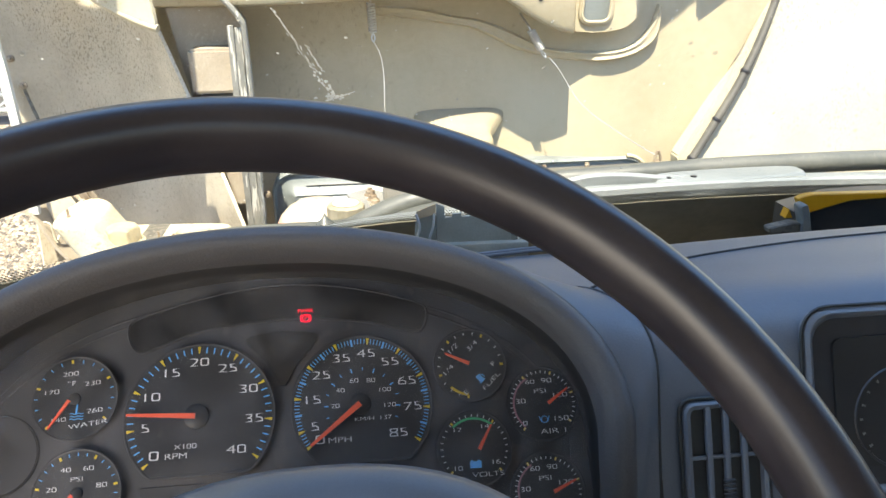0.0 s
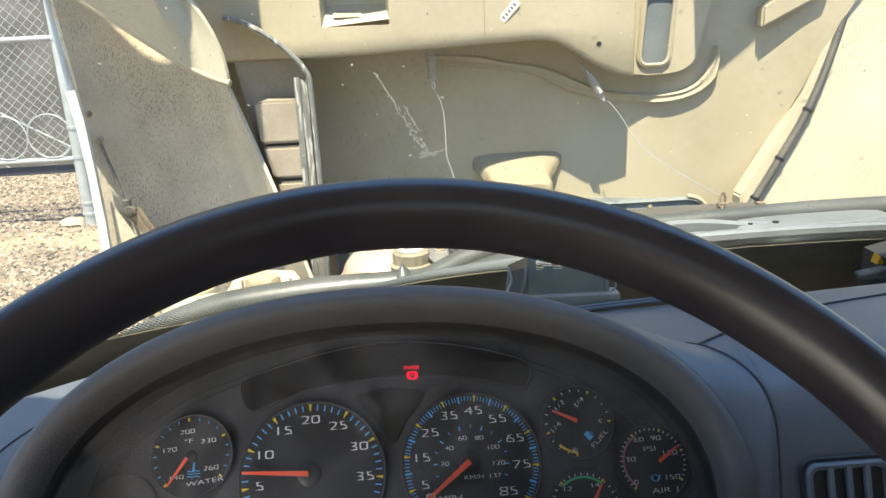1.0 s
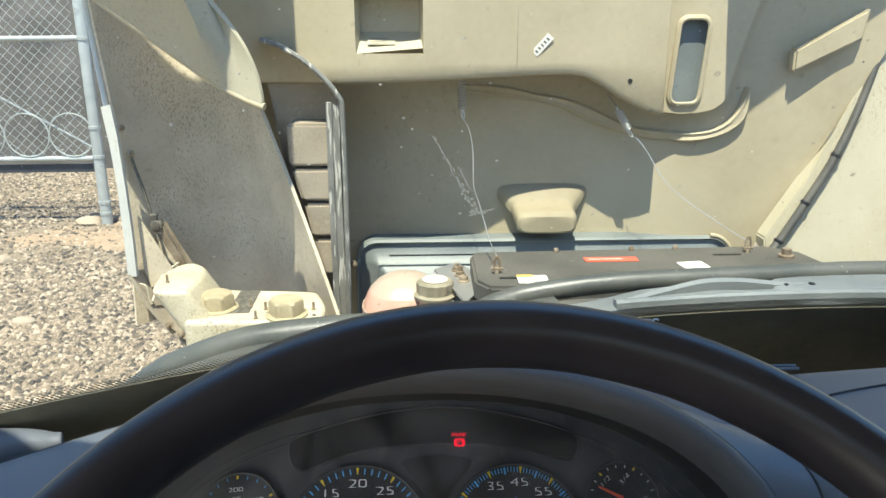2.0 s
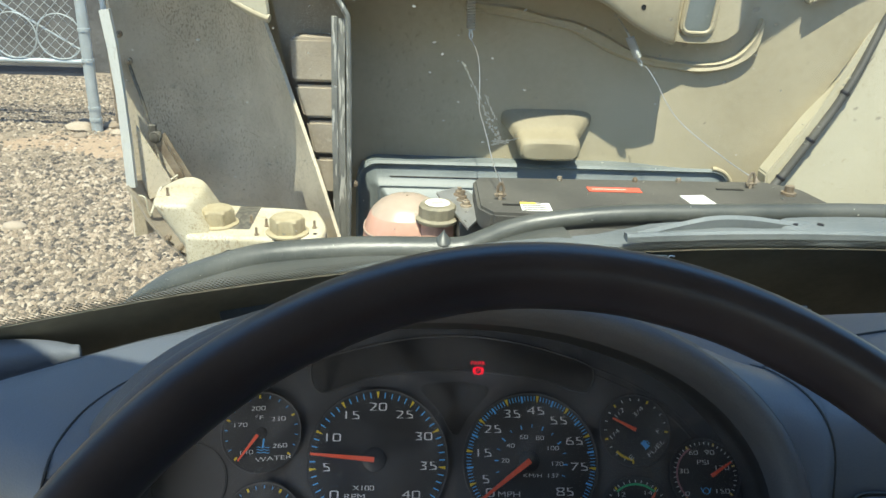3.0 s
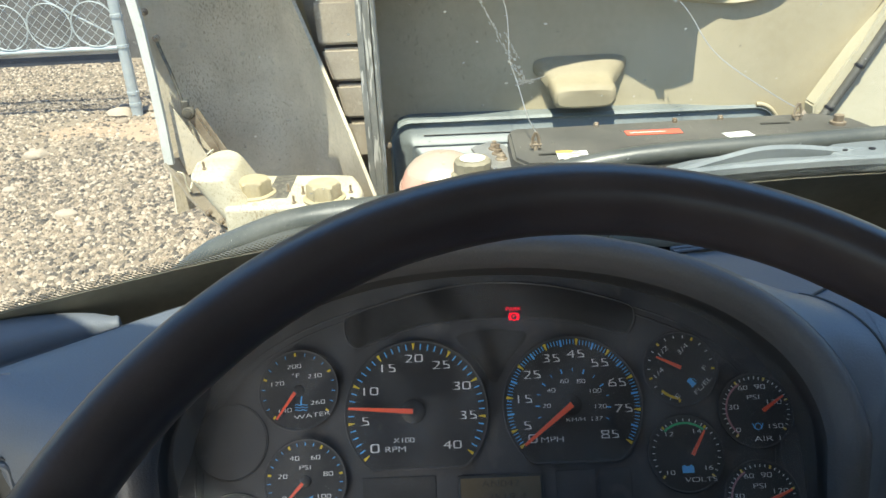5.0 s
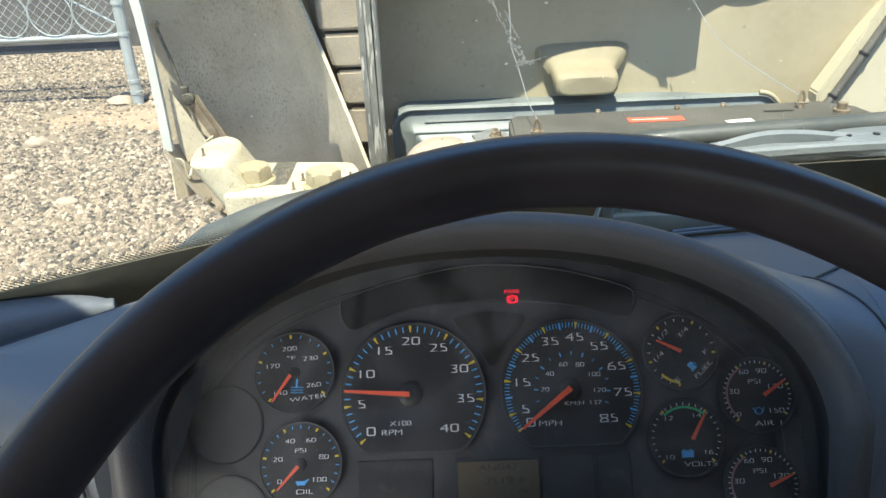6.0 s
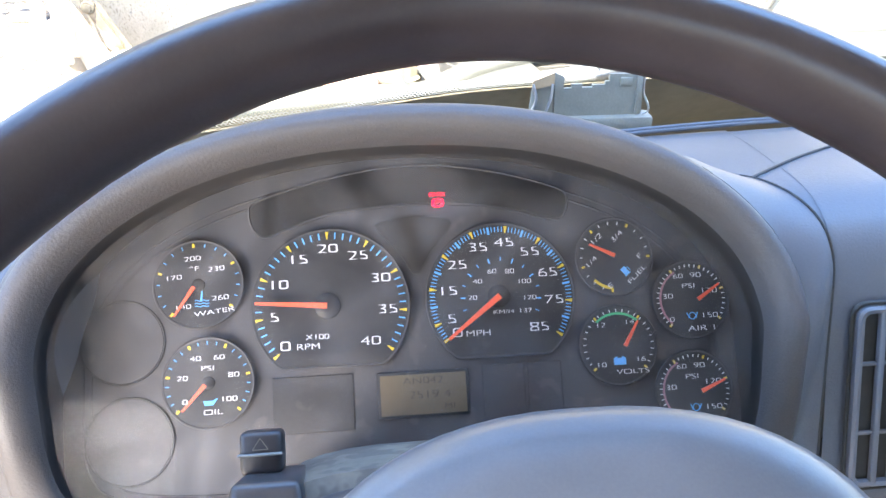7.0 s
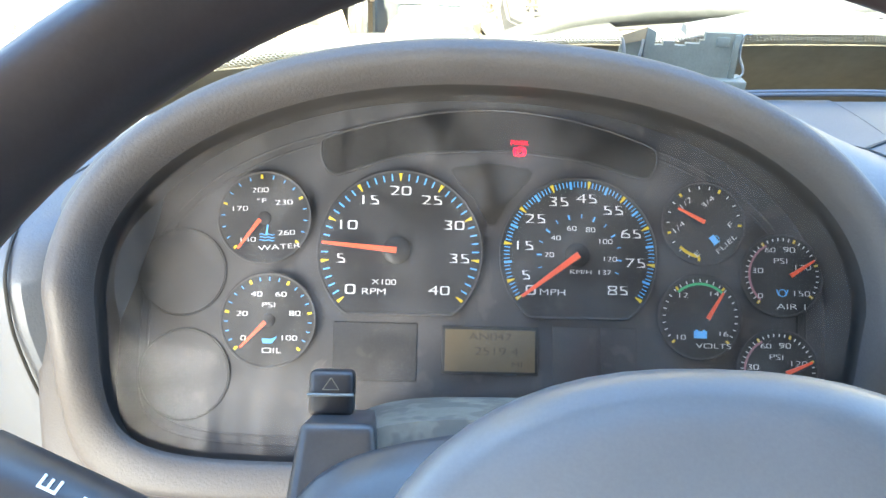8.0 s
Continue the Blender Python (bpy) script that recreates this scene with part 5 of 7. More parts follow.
def build_wiper():
    root = empty("wiper", Matrix.Identity(4), "grey windscreen wiper parked along the glass foot", "wiper")
    bm = bmesh.new()
    rows = []
    for x in np.linspace(0.22, 0.95, 20):
        c = screen(x, 0.004) + Vector((0, 0.018, 0.0))
        rows.append([c + Vector((0, a, b)) for a, b in ((-0.004, -0.004), (-0.004, 0.003), (0.0, 0.0055), (0.012, 0.004), (0.014, -0.004))])
    vs = grid(bm, rows, close_u=True)
    bm.faces.new(vs[0])
    bm.faces.new(vs[-1][::-1])
    part("blade", bm, M_COWL, root, "flat grey wiper blade")
    bm = bmesh.new()
    P = smooth_path([(0.235, 0.385, 1.43), (0.29, 0.4, 1.438), (0.336, 0.41, 1.4435), (0.385, 0.418, 1.441), (0.438, 0.422, 1.434), (0.5, 0.43, 1.428)], 5)
    rows = [[p + Vector((0, a, b)) for a, b in ((-0.004, -0.005 * w), (-0.005, 0.0), (0.0, 0.0035), (0.006, 0.0), (0.006, -0.004 * w))] for p, w in ((p, 1 + 1.2 * math.sin(math.pi * k / 25)) for k, p in enumerate(P))]
    vs = grid(bm, rows, close_u=True)
    bm.faces.new(vs[0])
    bm.faces.new(vs[-1][::-1])
    part("arm", bm, M_COWL, root, "bowed grey wiper arm")
    bm = bmesh.new()
    pillow(bm, [(0.44, 0.4), (0.6, 0.41), (0.63, 0.44), (0.6, 0.46), (0.44, 0.45)], 1.415, 1.434, 0.008)
    part("pivot_cover", bm, M_COWL, root)
    for x in (0.442, 0.475):
        bm = bmesh.new()
        lathe(bm, [(0.004, 0), (0.004, 0.003), (0.0001, 0.0035)], 10, Matrix.Translation((x, 0.421, 1.4325)))
        part("pin", bm, M_SWITCH, root)


def coil(bm, a, b, r, turns, wire):
    a, b = Vector(a), Vector(b)
    d = (b - a).normalized()
    u = d.orthogonal().normalized()
    w = d.cross(u)
    n = turns * 10
    tube(bm, [a.lerp(b, k / n) + r * (math.cos(2 * math.pi * k / 10) * u + math.sin(2 * math.pi * k / 10) * w) for k in range(n + 1)], wire, 6)


HOOD_Y = 1.55


def duct_low(x):
    """Lower edge of the moulded air duct inside the hood."""
    xs = [-0.8, -0.36, -0.17, 0.0, 0.233, 0.371, 0.411, 0.45, 0.481, 0.515, 0.551, 0.58, 0.614, 0.66, 0.703, 0.73, 0.751, 0.775]
    zs = [1.6, 1.607, 1.608, 1.613, 1.62, 1.624, 1.616, 1.597, 1.574, 1.555, 1.538, 1.527, 1.519, 1.514, 1.516, 1.52, 1.527, 1.55]
    return float(np.interp(x, xs, zs))


def build_hood():
    root = empty("hood", Matrix.Identity(4), "tilted-open truck hood seen from inside, dusty cream moulding", "hood")
    # back skin
    bm = bmesh.new()
    us = np.linspace(0, 1, 56)
    zs = np.linspace(0.9, 2.35, 40)
    def wall(x, z):
        y = HOOD_Y + 0.02 * math.sin((x - 0.3) * 2.0) ** 2 - 0.014 * math.exp(-((z - 1.545 + 0.04 * x) / 0.018) ** 2) * ease(0.3, 0.15, x)
        y -= 0.06 * ease(0.5, 0.75, x) + 0.02 * min(1.2, max(0, (x - 0.8) / 0.22) ** 1.5)
        return y
    solid_skin(bm, [[Vector((x, wall(x, z), z)) for x in (-0.42 + u * (1.325 + 0.55 * max(0, z - 1.17)) for u in us)] for z in zs], -0.012)
    part("inner_skin", bm, M_HOOD, root, "dusty cream inner skin with grime")
    # air duct moulded across the top
    bm = bmesh.new()
    DY = 1.425
    px0, px1, pz0, pz1 = -0.14, 0.012, 1.669, 1.80
    dx = sorted(list(np.linspace(-0.45, 0.6, 40)) + [px0, px1])
    def belly(x):
        return 0.067 * math.exp(-((x + 0.06) / 0.25) ** 2)
    def face_y(x, z):
        return DY - 0.015 * (z - 1.6) - 0.12 * ease(-0.3, -0.75, x) - belly(x)
    rows = []
    for dy, dz in ((0.13, 0.02), (0.06, 0.004), (0.012, 0.0), (0.003, 0.003), (0.0, 0.01)):
        rows.append([Vector((x, face_y(x, duct_low(x)) + dy, duct_low(x) + dz)) for x in dx])
    for z in (1.645, pz0, 1.73, pz1, 1.9, 2.05, 2.2, 2.3):
        rows.append([Vector((x, face_y(x, z), z)) for x in dx])
    vs = grid(bm, rows)
    gone = [f for f in bm.faces if px0 < f.calc_center_median().x < px1 and pz0 < f.calc_center_median().z < pz1 and len(f.verts) == 4]
    bmesh.ops.delete(bm, geom=gone, context="FACES_ONLY")
    bmesh.ops.solidify(bm, geom=bm.faces[:], thickness=0.008)
    part("air_duct", bm, M_HOOD, root, "moulded cream air duct")
    # duct end with the tall window
    bm = bmesh.new()
    zt = 2.3
    DE = 1.472
    def wl(z):
        return 0.629 + 0.06 * (z - 1.536)
    def wr(z):
        return 0.702 + 0.06 * (z - 1.536)
    def xr(z):
        return 0.775 + 0.28 * max(0, z - 1.575)
    wz0, wz1 = 1.54, 1.745
    zs2 = np.linspace(0, 1, 8)
    us2 = np.linspace(0, 1, 6)
    def strip(fa, fb, za, zb):
        """A sheet between two lines x = f(z), from za(u) to zb(u)."""
        grid(bm, [[Vector((fa(z) + (fb(z) - fa(z)) * u, DE, z)) for u, z in ((u, za(u) + (zb(u) - za(u)) * v) for u in us2)] for v in zs2])
    def foot(xa, xb):
        return lambda u: duct_low(xa + (xb - xa) * u)
    strip(lambda z: 0.595, wl, foot(0.595, 0.629), lambda u: zt)
    strip(wr, xr, foot(0.702, 0.775), lambda u: zt)
    strip(wl, wr, foot(0.629, 0.702), lambda u: wz0)
    strip(wl, wr, lambda u: wz1, lambda u: zt)
    xs2 = np.linspace(0.595, 0.775, 16)
    grid(bm, [[Vector((x, y, duct_low(x) + dz)) for x in xs2] for y, dz in ((HOOD_Y + 0.02, 0.02), (DE + 0.006, 0.0), (DE, 0.004))])
    grid(bm, [[Vector((xr(z), y, z)) for y in (DE, HOOD_Y)] for z in np.linspace(duct_low(0.775), zt, 8)])
    grid(bm, [[Vector((0.598, y, z)) for y in (DY - 0.012, DE)] for z in (duct_low(0.598), 1.8, zt)])
    part("duct_end", bm, M_HOOD, root)
    bm = bmesh.new()
    for grow, y in ((0.0, DE - 0.004), (0.004, DE - 0.002)):
        rr = 0.02
        path = []
        for (cx, cz), a0 in zip(((wr(wz1) - rr, wz1 - rr), (wl(wz1) + rr, wz1 - rr), (wl(wz0) + rr, wz0 + rr), (wr(wz0) - rr, wz0 + rr)), (0, 90, 180, 270)):
            for k in range(5):
                a = radians(a0 + 22.5 * k)
                path.append((cx + (rr + grow) * math.cos(a), y, cz + (rr + grow) * math.sin(a)))
        tube(bm, path, 0.0045, 8, closed=True)
    part("window_rim", bm, M_HOOD, root)
    bm = bmesh.new()
    box(bm, (0.615, DE + 0.014, wz0 - 0.015), (0.735, DE + 0.019, wz1 + 0.015))
    part("duct_screen", bm, M_GREYBLUE, root, "grey intake screen")
    # vertical joint line and pocket in the duct
    bm = bmesh.new()
    box(bm, (0.2335, DY - belly(0.234) - 0.0105, 1.632), (0.2352, DY - belly(0.234) + 0.002, 2.2))
    part("duct_joint", bm, M_SPLASH, root)
    bm = bmesh.new()
    deep = 0.055
    back = [Vector((x, DY - 0.063 + deep, z)) for x, z in ((px0 + 0.008, 1.716), (px1 - 0.008, 1.716), (px1 - 0.008, pz1), (px0 + 0.008, pz1))]
    front = [Vector((x, DY - belly(x) - 0.003, z)) for x, z in ((px0, pz0), (px1, pz0 + 0.012), (px1, pz1), (px0, pz1))]
    a, b = [bm.verts.new(p) for p in front], [bm.verts.new(p) for p in back]
    for k in range(4):
        bm.faces.new((a[k], b[k], b[(k + 1) % 4], a[(k + 1) % 4]))
    bm.faces.new(b)
    bmesh.ops.recalc_face_normals(bm, faces=bm.faces[:])
    bmesh.ops.reverse_faces(bm, faces=bm.faces[:])
    part("duct_pocket", bm, M_HOODW, root, "cream pocket with a sunlit floor", smooth=False)
    # rib that sweeps round the duct's end
    bm = bmesh.new()
    up = smooth_path([(0.1, 0, 1.588), (0.224, 0, 1.58), (0.308, 0, 1.56), (0.382, 0, 1.548), (0.452, 0, 1.524), (0.524, 0, 1.487), (0.575, 0, 1.471), (0.71, 0, 1.465), (0.78, 0, 1.483), (0.82, 0, 1.53), (0.835, 0, 1.577)], 4)
    lo = smooth_path([(0.1, 0, 1.566), (0.224, 0, 1.549), (0.308, 0, 1.538), (0.382, 0, 1.52), (0.474, 0, 1.475), (0.568, 0, 1.447), (0.64, 0, 1.44), (0.698, 0, 1.439), (0.782, 0, 1.455), (0.837, 0, 1.494), (0.845, 0, 1.57)], 4)
    rows = []
    for u_, l_ in zip(up, lo):
        base = wall((u_.x + l_.x) / 2, (u_.z + l_.z) / 2)
        rows.append([Vector((l_.x + (u_.x - l_.x) * f, base - d, l_.z + (u_.z - l_.z) * f)) for f, d in ((0.0, -0.004), (0.06, 0.012), (0.2, 0.017), (0.5, 0.014), (0.8, 0.017), (0.94, 0.012), (1.0, -0.004))])
    grid(bm, rows)
    part("rib", bm, M_HOOD, root, "raised rib round the duct")
    bm = bmesh.new()
    prism(bm, [(0.933, 1.614), (1.097, 1.693), (1.11, 1.77), (0.932, 1.67)], 1.462, 1.5)
    bmesh.ops.bevel(bm, geom=bm.edges[:], offset=0.006, segments=2, affect="EDGES")
    part("raised_pad", bm, M_HOOD, root)
    # unseen ledge above the duct's end, added to cast the diagonal shade
    bm = bmesh.new()
    prism(bm, [(0.73, 1.52), (0.73, 1.255), (0.8, 1.275), (1.103, 1.348), (1.26, 1.39), (1.26, 1.6)], 2.1, 2.13, "z")
    part("shade_ledge", bm, M_HOOD, root)
    # bumper block with a moulded nose
    bm = bmesh.new()
    rows = []
    for y, w, zt_, zb in ((1.56, 0.124, 1.326, 1.27), (1.545, 0.118, 1.32, 1.268), (1.535, 0.104, 1.31, 1.254), (1.524, 0.086, 1.288, 1.232), (1.51, 0.081, 1.276, 1.216), (1.465, 0.08, 1.27, 1.208), (1.452, 0.077, 1.264, 1.21), (1.446, 0.07, 1.256, 1.216)):
        row = []
        for k in range(28):
            q = 2 * math.pi * k / 28
            row.append(Vector((0.33 + w * math.copysign(abs(math.cos(q)) ** 0.45, math.cos(q)), y, (zt_ + zb) / 2 + (zt_ - zb) / 2 * math.copysign(abs(math.sin(q)) ** 0.55, math.sin(q)))))
        rows.append(row)
    vs = grid(bm, rows, close_u=True)
    bm.faces.new(vs[-1])
    part("rest_block", bm, M_HOODR, root, "rounded cream rest block with a wide brim")
    # stickers
    bm = bmesh.new()
    m = Matrix.Translation((0.295, DY - belly(0.295) - 0.0105, 1.686)) @ Matrix.Rotation(radians(-47), 4, "Y")
    box(bm, (-0.028, -0.001, -0.0095), (0.028, 0.0, 0.0095), m=m)
    lab = part("sticker", bm, M_PAPER, root, "small white sticker with unreadable print")
    bm = bmesh.new()
    for k in range(5):
        box(bm, (-0.023 + k * 0.0096, -0.0016, -0.004), (-0.0185 + k * 0.0096, -0.0009, 0.004), m=m)
    part("print", bm, M_INK, lab, smooth=False)
    bm = bmesh.new()
    slope = Matrix.Translation((-0.083, DY - 0.063 + 0.026, 1.6965)) @ Matrix.Rotation(math.atan2(0.041, 0.058), 4, "X")
    box(bm, (-0.032, -0.014, -0.0006), (0.032, 0.014, 0.0006), m=slope)
    lab = part("sticker", bm, M_HOODW, root, "faded cream label")
    bm = bmesh.new()
    for k in range(4):
        box(bm, (-0.026, -0.0105 + k * 0.006, 0.0004), (0.022 - 0.008 * (k % 2), -0.009 + k * 0.006, 0.001), m=slope)
    part("print", bm, M_INK, lab, smooth=False)
    for c in ((0.512, DY - 0.0075, 1.6),):
        bm = bmesh.new()
        lathe(bm, [(0.006, 0), (0.006, 0.002), (0.0001, 0.002)], 14, Matrix.Translation(c) @ Matrix.Rotation(radians(90), 4, "X"))
        part("hole", bm, M_RECESS, root)
    bm = bmesh.new()
    def lean(p):
        k = 0.16 * (p[2] - 1.17)
        return Vector((p[0] + k * (p[0] + 0.03) / 1.9, p[1] + k, p[2] + k * (p[2] - 1.74) / 1.9))
    prism_pts = [(0.893, 1.17), (0.91, 1.165), (1.105, 1.515), (1.085, 1.53), (0.89, 1.2)]
    prism(bm, prism_pts, 1.415, 1.47)
    bmesh.ops.bevel(bm, geom=bm.edges[:], offset=0.004, segments=2, affect="EDGES")
    for v in bm.verts:
        v.co = lean(v.co)
    part("corner_channel", bm, M_HOODW, root)
    bm = bmesh.new()
    rows = []
    for z in np.linspace(0.95, 2.25, 24):
        xl = 0.9 + 0.55 * max(0, z - 1.17)
        rows.append([Vector((xl + (1.75 - xl) * u, 1.412 + 0.012 * math.sin(math.pi * min(1, u * 1.1)) - 0.17 * u * u + 0.18 * (z - 1.17), z)) for u in np.linspace(0, 1, 20)])
    solid_skin(bm, rows, -0.008)
    part("corner_panel", bm, M_HOODW, root, "sunlit cream inner side of the hood")
    bm = bmesh.new()
    tube(bm, smooth_path([Vector(q) for q in [(0.885, 1.385, 1.16), (0.9226, 1.403, 1.1957), (0.988, 1.421, 1.292), (1.0624, 1.444, 1.41), (1.127, 1.478, 1.542), (1.182, 1.51, 1.719), (1.235, 1.56, 2.021)]], 6), 0.0105, 10)
    con = part("conduit", bm, M_BLACKP, root, "black ribbed cable conduit")
    for p in ((0.9226, 1.403, 1.1957), (0.988, 1.421, 1.292), (1.0624, 1.444, 1.41)):
        bm = bmesh.new()
        lathe(bm, [(0.0125, -0.004), (0.0135, 0), (0.0125, 0.004)], 12, Matrix.Translation(p) @ Matrix.Rotation(radians(28), 4, "Y"))
        part("tie", bm, M_SWITCH, con)
    return root


def build_grille_seal():
    root = empty("grille_surround", Matrix.Identity(4), "blue-grey moulded grille surround at the foot of the hood", "grille surround")
    x0, x1, z0, z1, rr = -0.17, 0.84, 0.95, 1.185, 0.06
    def path(off):
        r = max(rr - off, 0.008)
        out = [(x0 + off, z0)]
        for (cx, cz), a0 in (((x0 + off + r, z1 - off - r), 180), ((x1 - off - r, z1 - off - r), 90)):
            for k in range(9):
                a = radians(a0 - 11.25 * k)
                out.append((cx + r * math.cos(a), cz + r * math.sin(a)))
        return out + [(x1 - off, z0)]
    bm = bmesh.new()
    grid(bm, [[Vector((x, y, z)) for x, z in path(off)] for off, y in ((0.0, 1.56), (0.0, 1.5), (0.006, 1.492), (0.012, 1.5), (0.02, 1.5), (0.055, 1.478), (0.06, 1.47), (0.066, 1.472), (0.09, 1.45), (0.098, 1.42), (0.1, 1.3))])
    part("frame", bm, M_GREYBLUE, root, "blue-grey moulded tray")
    bm = bmesh.new()
    tube(bm, [(x, 1.497, z) for x, z in path(-0.002)[10:]], 0.006, 10)
    part("rim", bm, M_HOOD, root, "cream painted rim")
    bm = bmesh.new()
    tube(bm, [(-0.08, 1.486, 1.147), (0.74, 1.486, 1.147), (0.745, 1.48, 1.132)], 0.0016, 6)
    part("groove", bm, M_RECESS, root, "thin dark groove")


def build_stays():
    """Two hood stay cables with springs."""
    for k, (a, b, c) in enumerate((((0.108, 1.46, 1.598), (0.11, 1.45, 1.53), (0.153, 1.02, 1.275)), ((0.5, 1.46, 1.525), (0.525, 1.45, 1.478), (0.722, 1.14, 1.275)))):
        root = empty("hood_stay", Matrix.Identity(4), "thin steel hood stay cable with a coil spring", "cable", group="hood stays")
        bm = bmesh.new()
        coil(bm, a, b, 0.009, 11, 0.0022)
        part("spring", bm, M_STEEL, root, "grey coil spring")
        bm = bmesh.new()
        a_, b_ = Vector(a), Vector(b)
        d = (b_ - a_).normalized()
        tube(bm, [a_ - d * 0.03 + Vector((0, 0.06, 0.01)), a_ - d * 0.01, a_], 0.0025, 6)
        part("anchor", bm, M_STEEL, root)
        bm = bmesh.new()
        tube(bm, smooth_path([b_, b_ + d * 0.012 + Vector((0.004, 0, 0)), b_ + d * 0.022, b_ + d * 0.012 - Vector((0.004, 0, 0)), b_], 4), 0.0018, 6)
        part("hook", bm, M_STEEL, root)
        bm = bmesh.new()
        e = b_ + d * 0.022
        c_ = Vector(c)
        pts = [e.lerp(c_, f) + Vector((0.012 * math.sin(f * 9 + k) * (1 - f), 0, -0.03 * math.sin(math.pi * f) + (0.01 * math.sin(f * 14) if k == 0 else 0))) for f in np.linspace(0, 1, 24)]
        tube(bm, pts, 0.0011, 6)
        part("cable", bm, M_STEEL, root)
        bm = bmesh.new()
        for s in (-1, 1):
            tube(bm, [c_ + Vector((s * 0.007, 0, -0.02)), c_ + Vector((s * 0.006, 0, 0.0)), c_ + Vector((s * 0.001, 0, 0.012))], 0.003, 8)
        tube(bm, [c_ + Vector((-0.012, 0, -0.014)), c_ + Vector((0.012, 0, -0.014))], 0.003, 8)
        tube(bm, [c_ + Vector((0, 0, -0.028)), c_ + Vector((0, 0.004, -0.008))], 0.005, 8)
        part("shackle", bm, M_RUST, root, "small worn shackle")


def label_plate(name, x0, x1, y0, y1, z, material, text_rows, label, ink=None, turn=0):
    c = Vector(((x0 + x1) / 2, (y0 + y1) / 2, z))
    root = empty(name, Matrix.Translation(c) @ Matrix.Rotation(radians(turn), 4, "Z"), label, "label")
    w, d = (x1 - x0) / 2, (y1 - y0) / 2
    bm = bmesh.new()
    box(bm, (-w, -d, 0), (w, d, 0.0012))
    part("sheet", bm, material, root)
    if text_rows:
        bm = bmesh.new()
        rnd = random.Random(len(name))
        for k in range(text_rows):
            y = d * (0.75 - 1.5 * k / max(1, text_rows - 1)) if text_rows > 1 else 0
            box(bm, (-w * 0.85, y - d * 0.09, 0.0008), (w * rnd.uniform(0.3, 0.85), y + d * 0.09, 0.0017))
        part("print", bm, ink or M_INK, root, smooth=False)


def build_chassis():
    bm = bmesh.new()
    box(bm, (X0 - 0.45, -1.6, 0.45), (X0 + 0.45, 0.6, 0.6), 0.02)
    box(bm, (X0 - 0.9, 0.6, 0.35), (X0 + 0.9, 1.6, 0.85), 0.02)
    box(bm, (X0 - 0.35, -1.5, 0.0), (X0 + 0.35, -1.2, 0.5), 0.02)
    box(bm, (X0 - 0.35, 0.6, 0.0), (X0 + 0.35, 0.9, 0.5), 0.02)
    tagged(part("chassis", bm, M_RECESS), "dark chassis under cab and engine bay", "chassis", kind="structure")


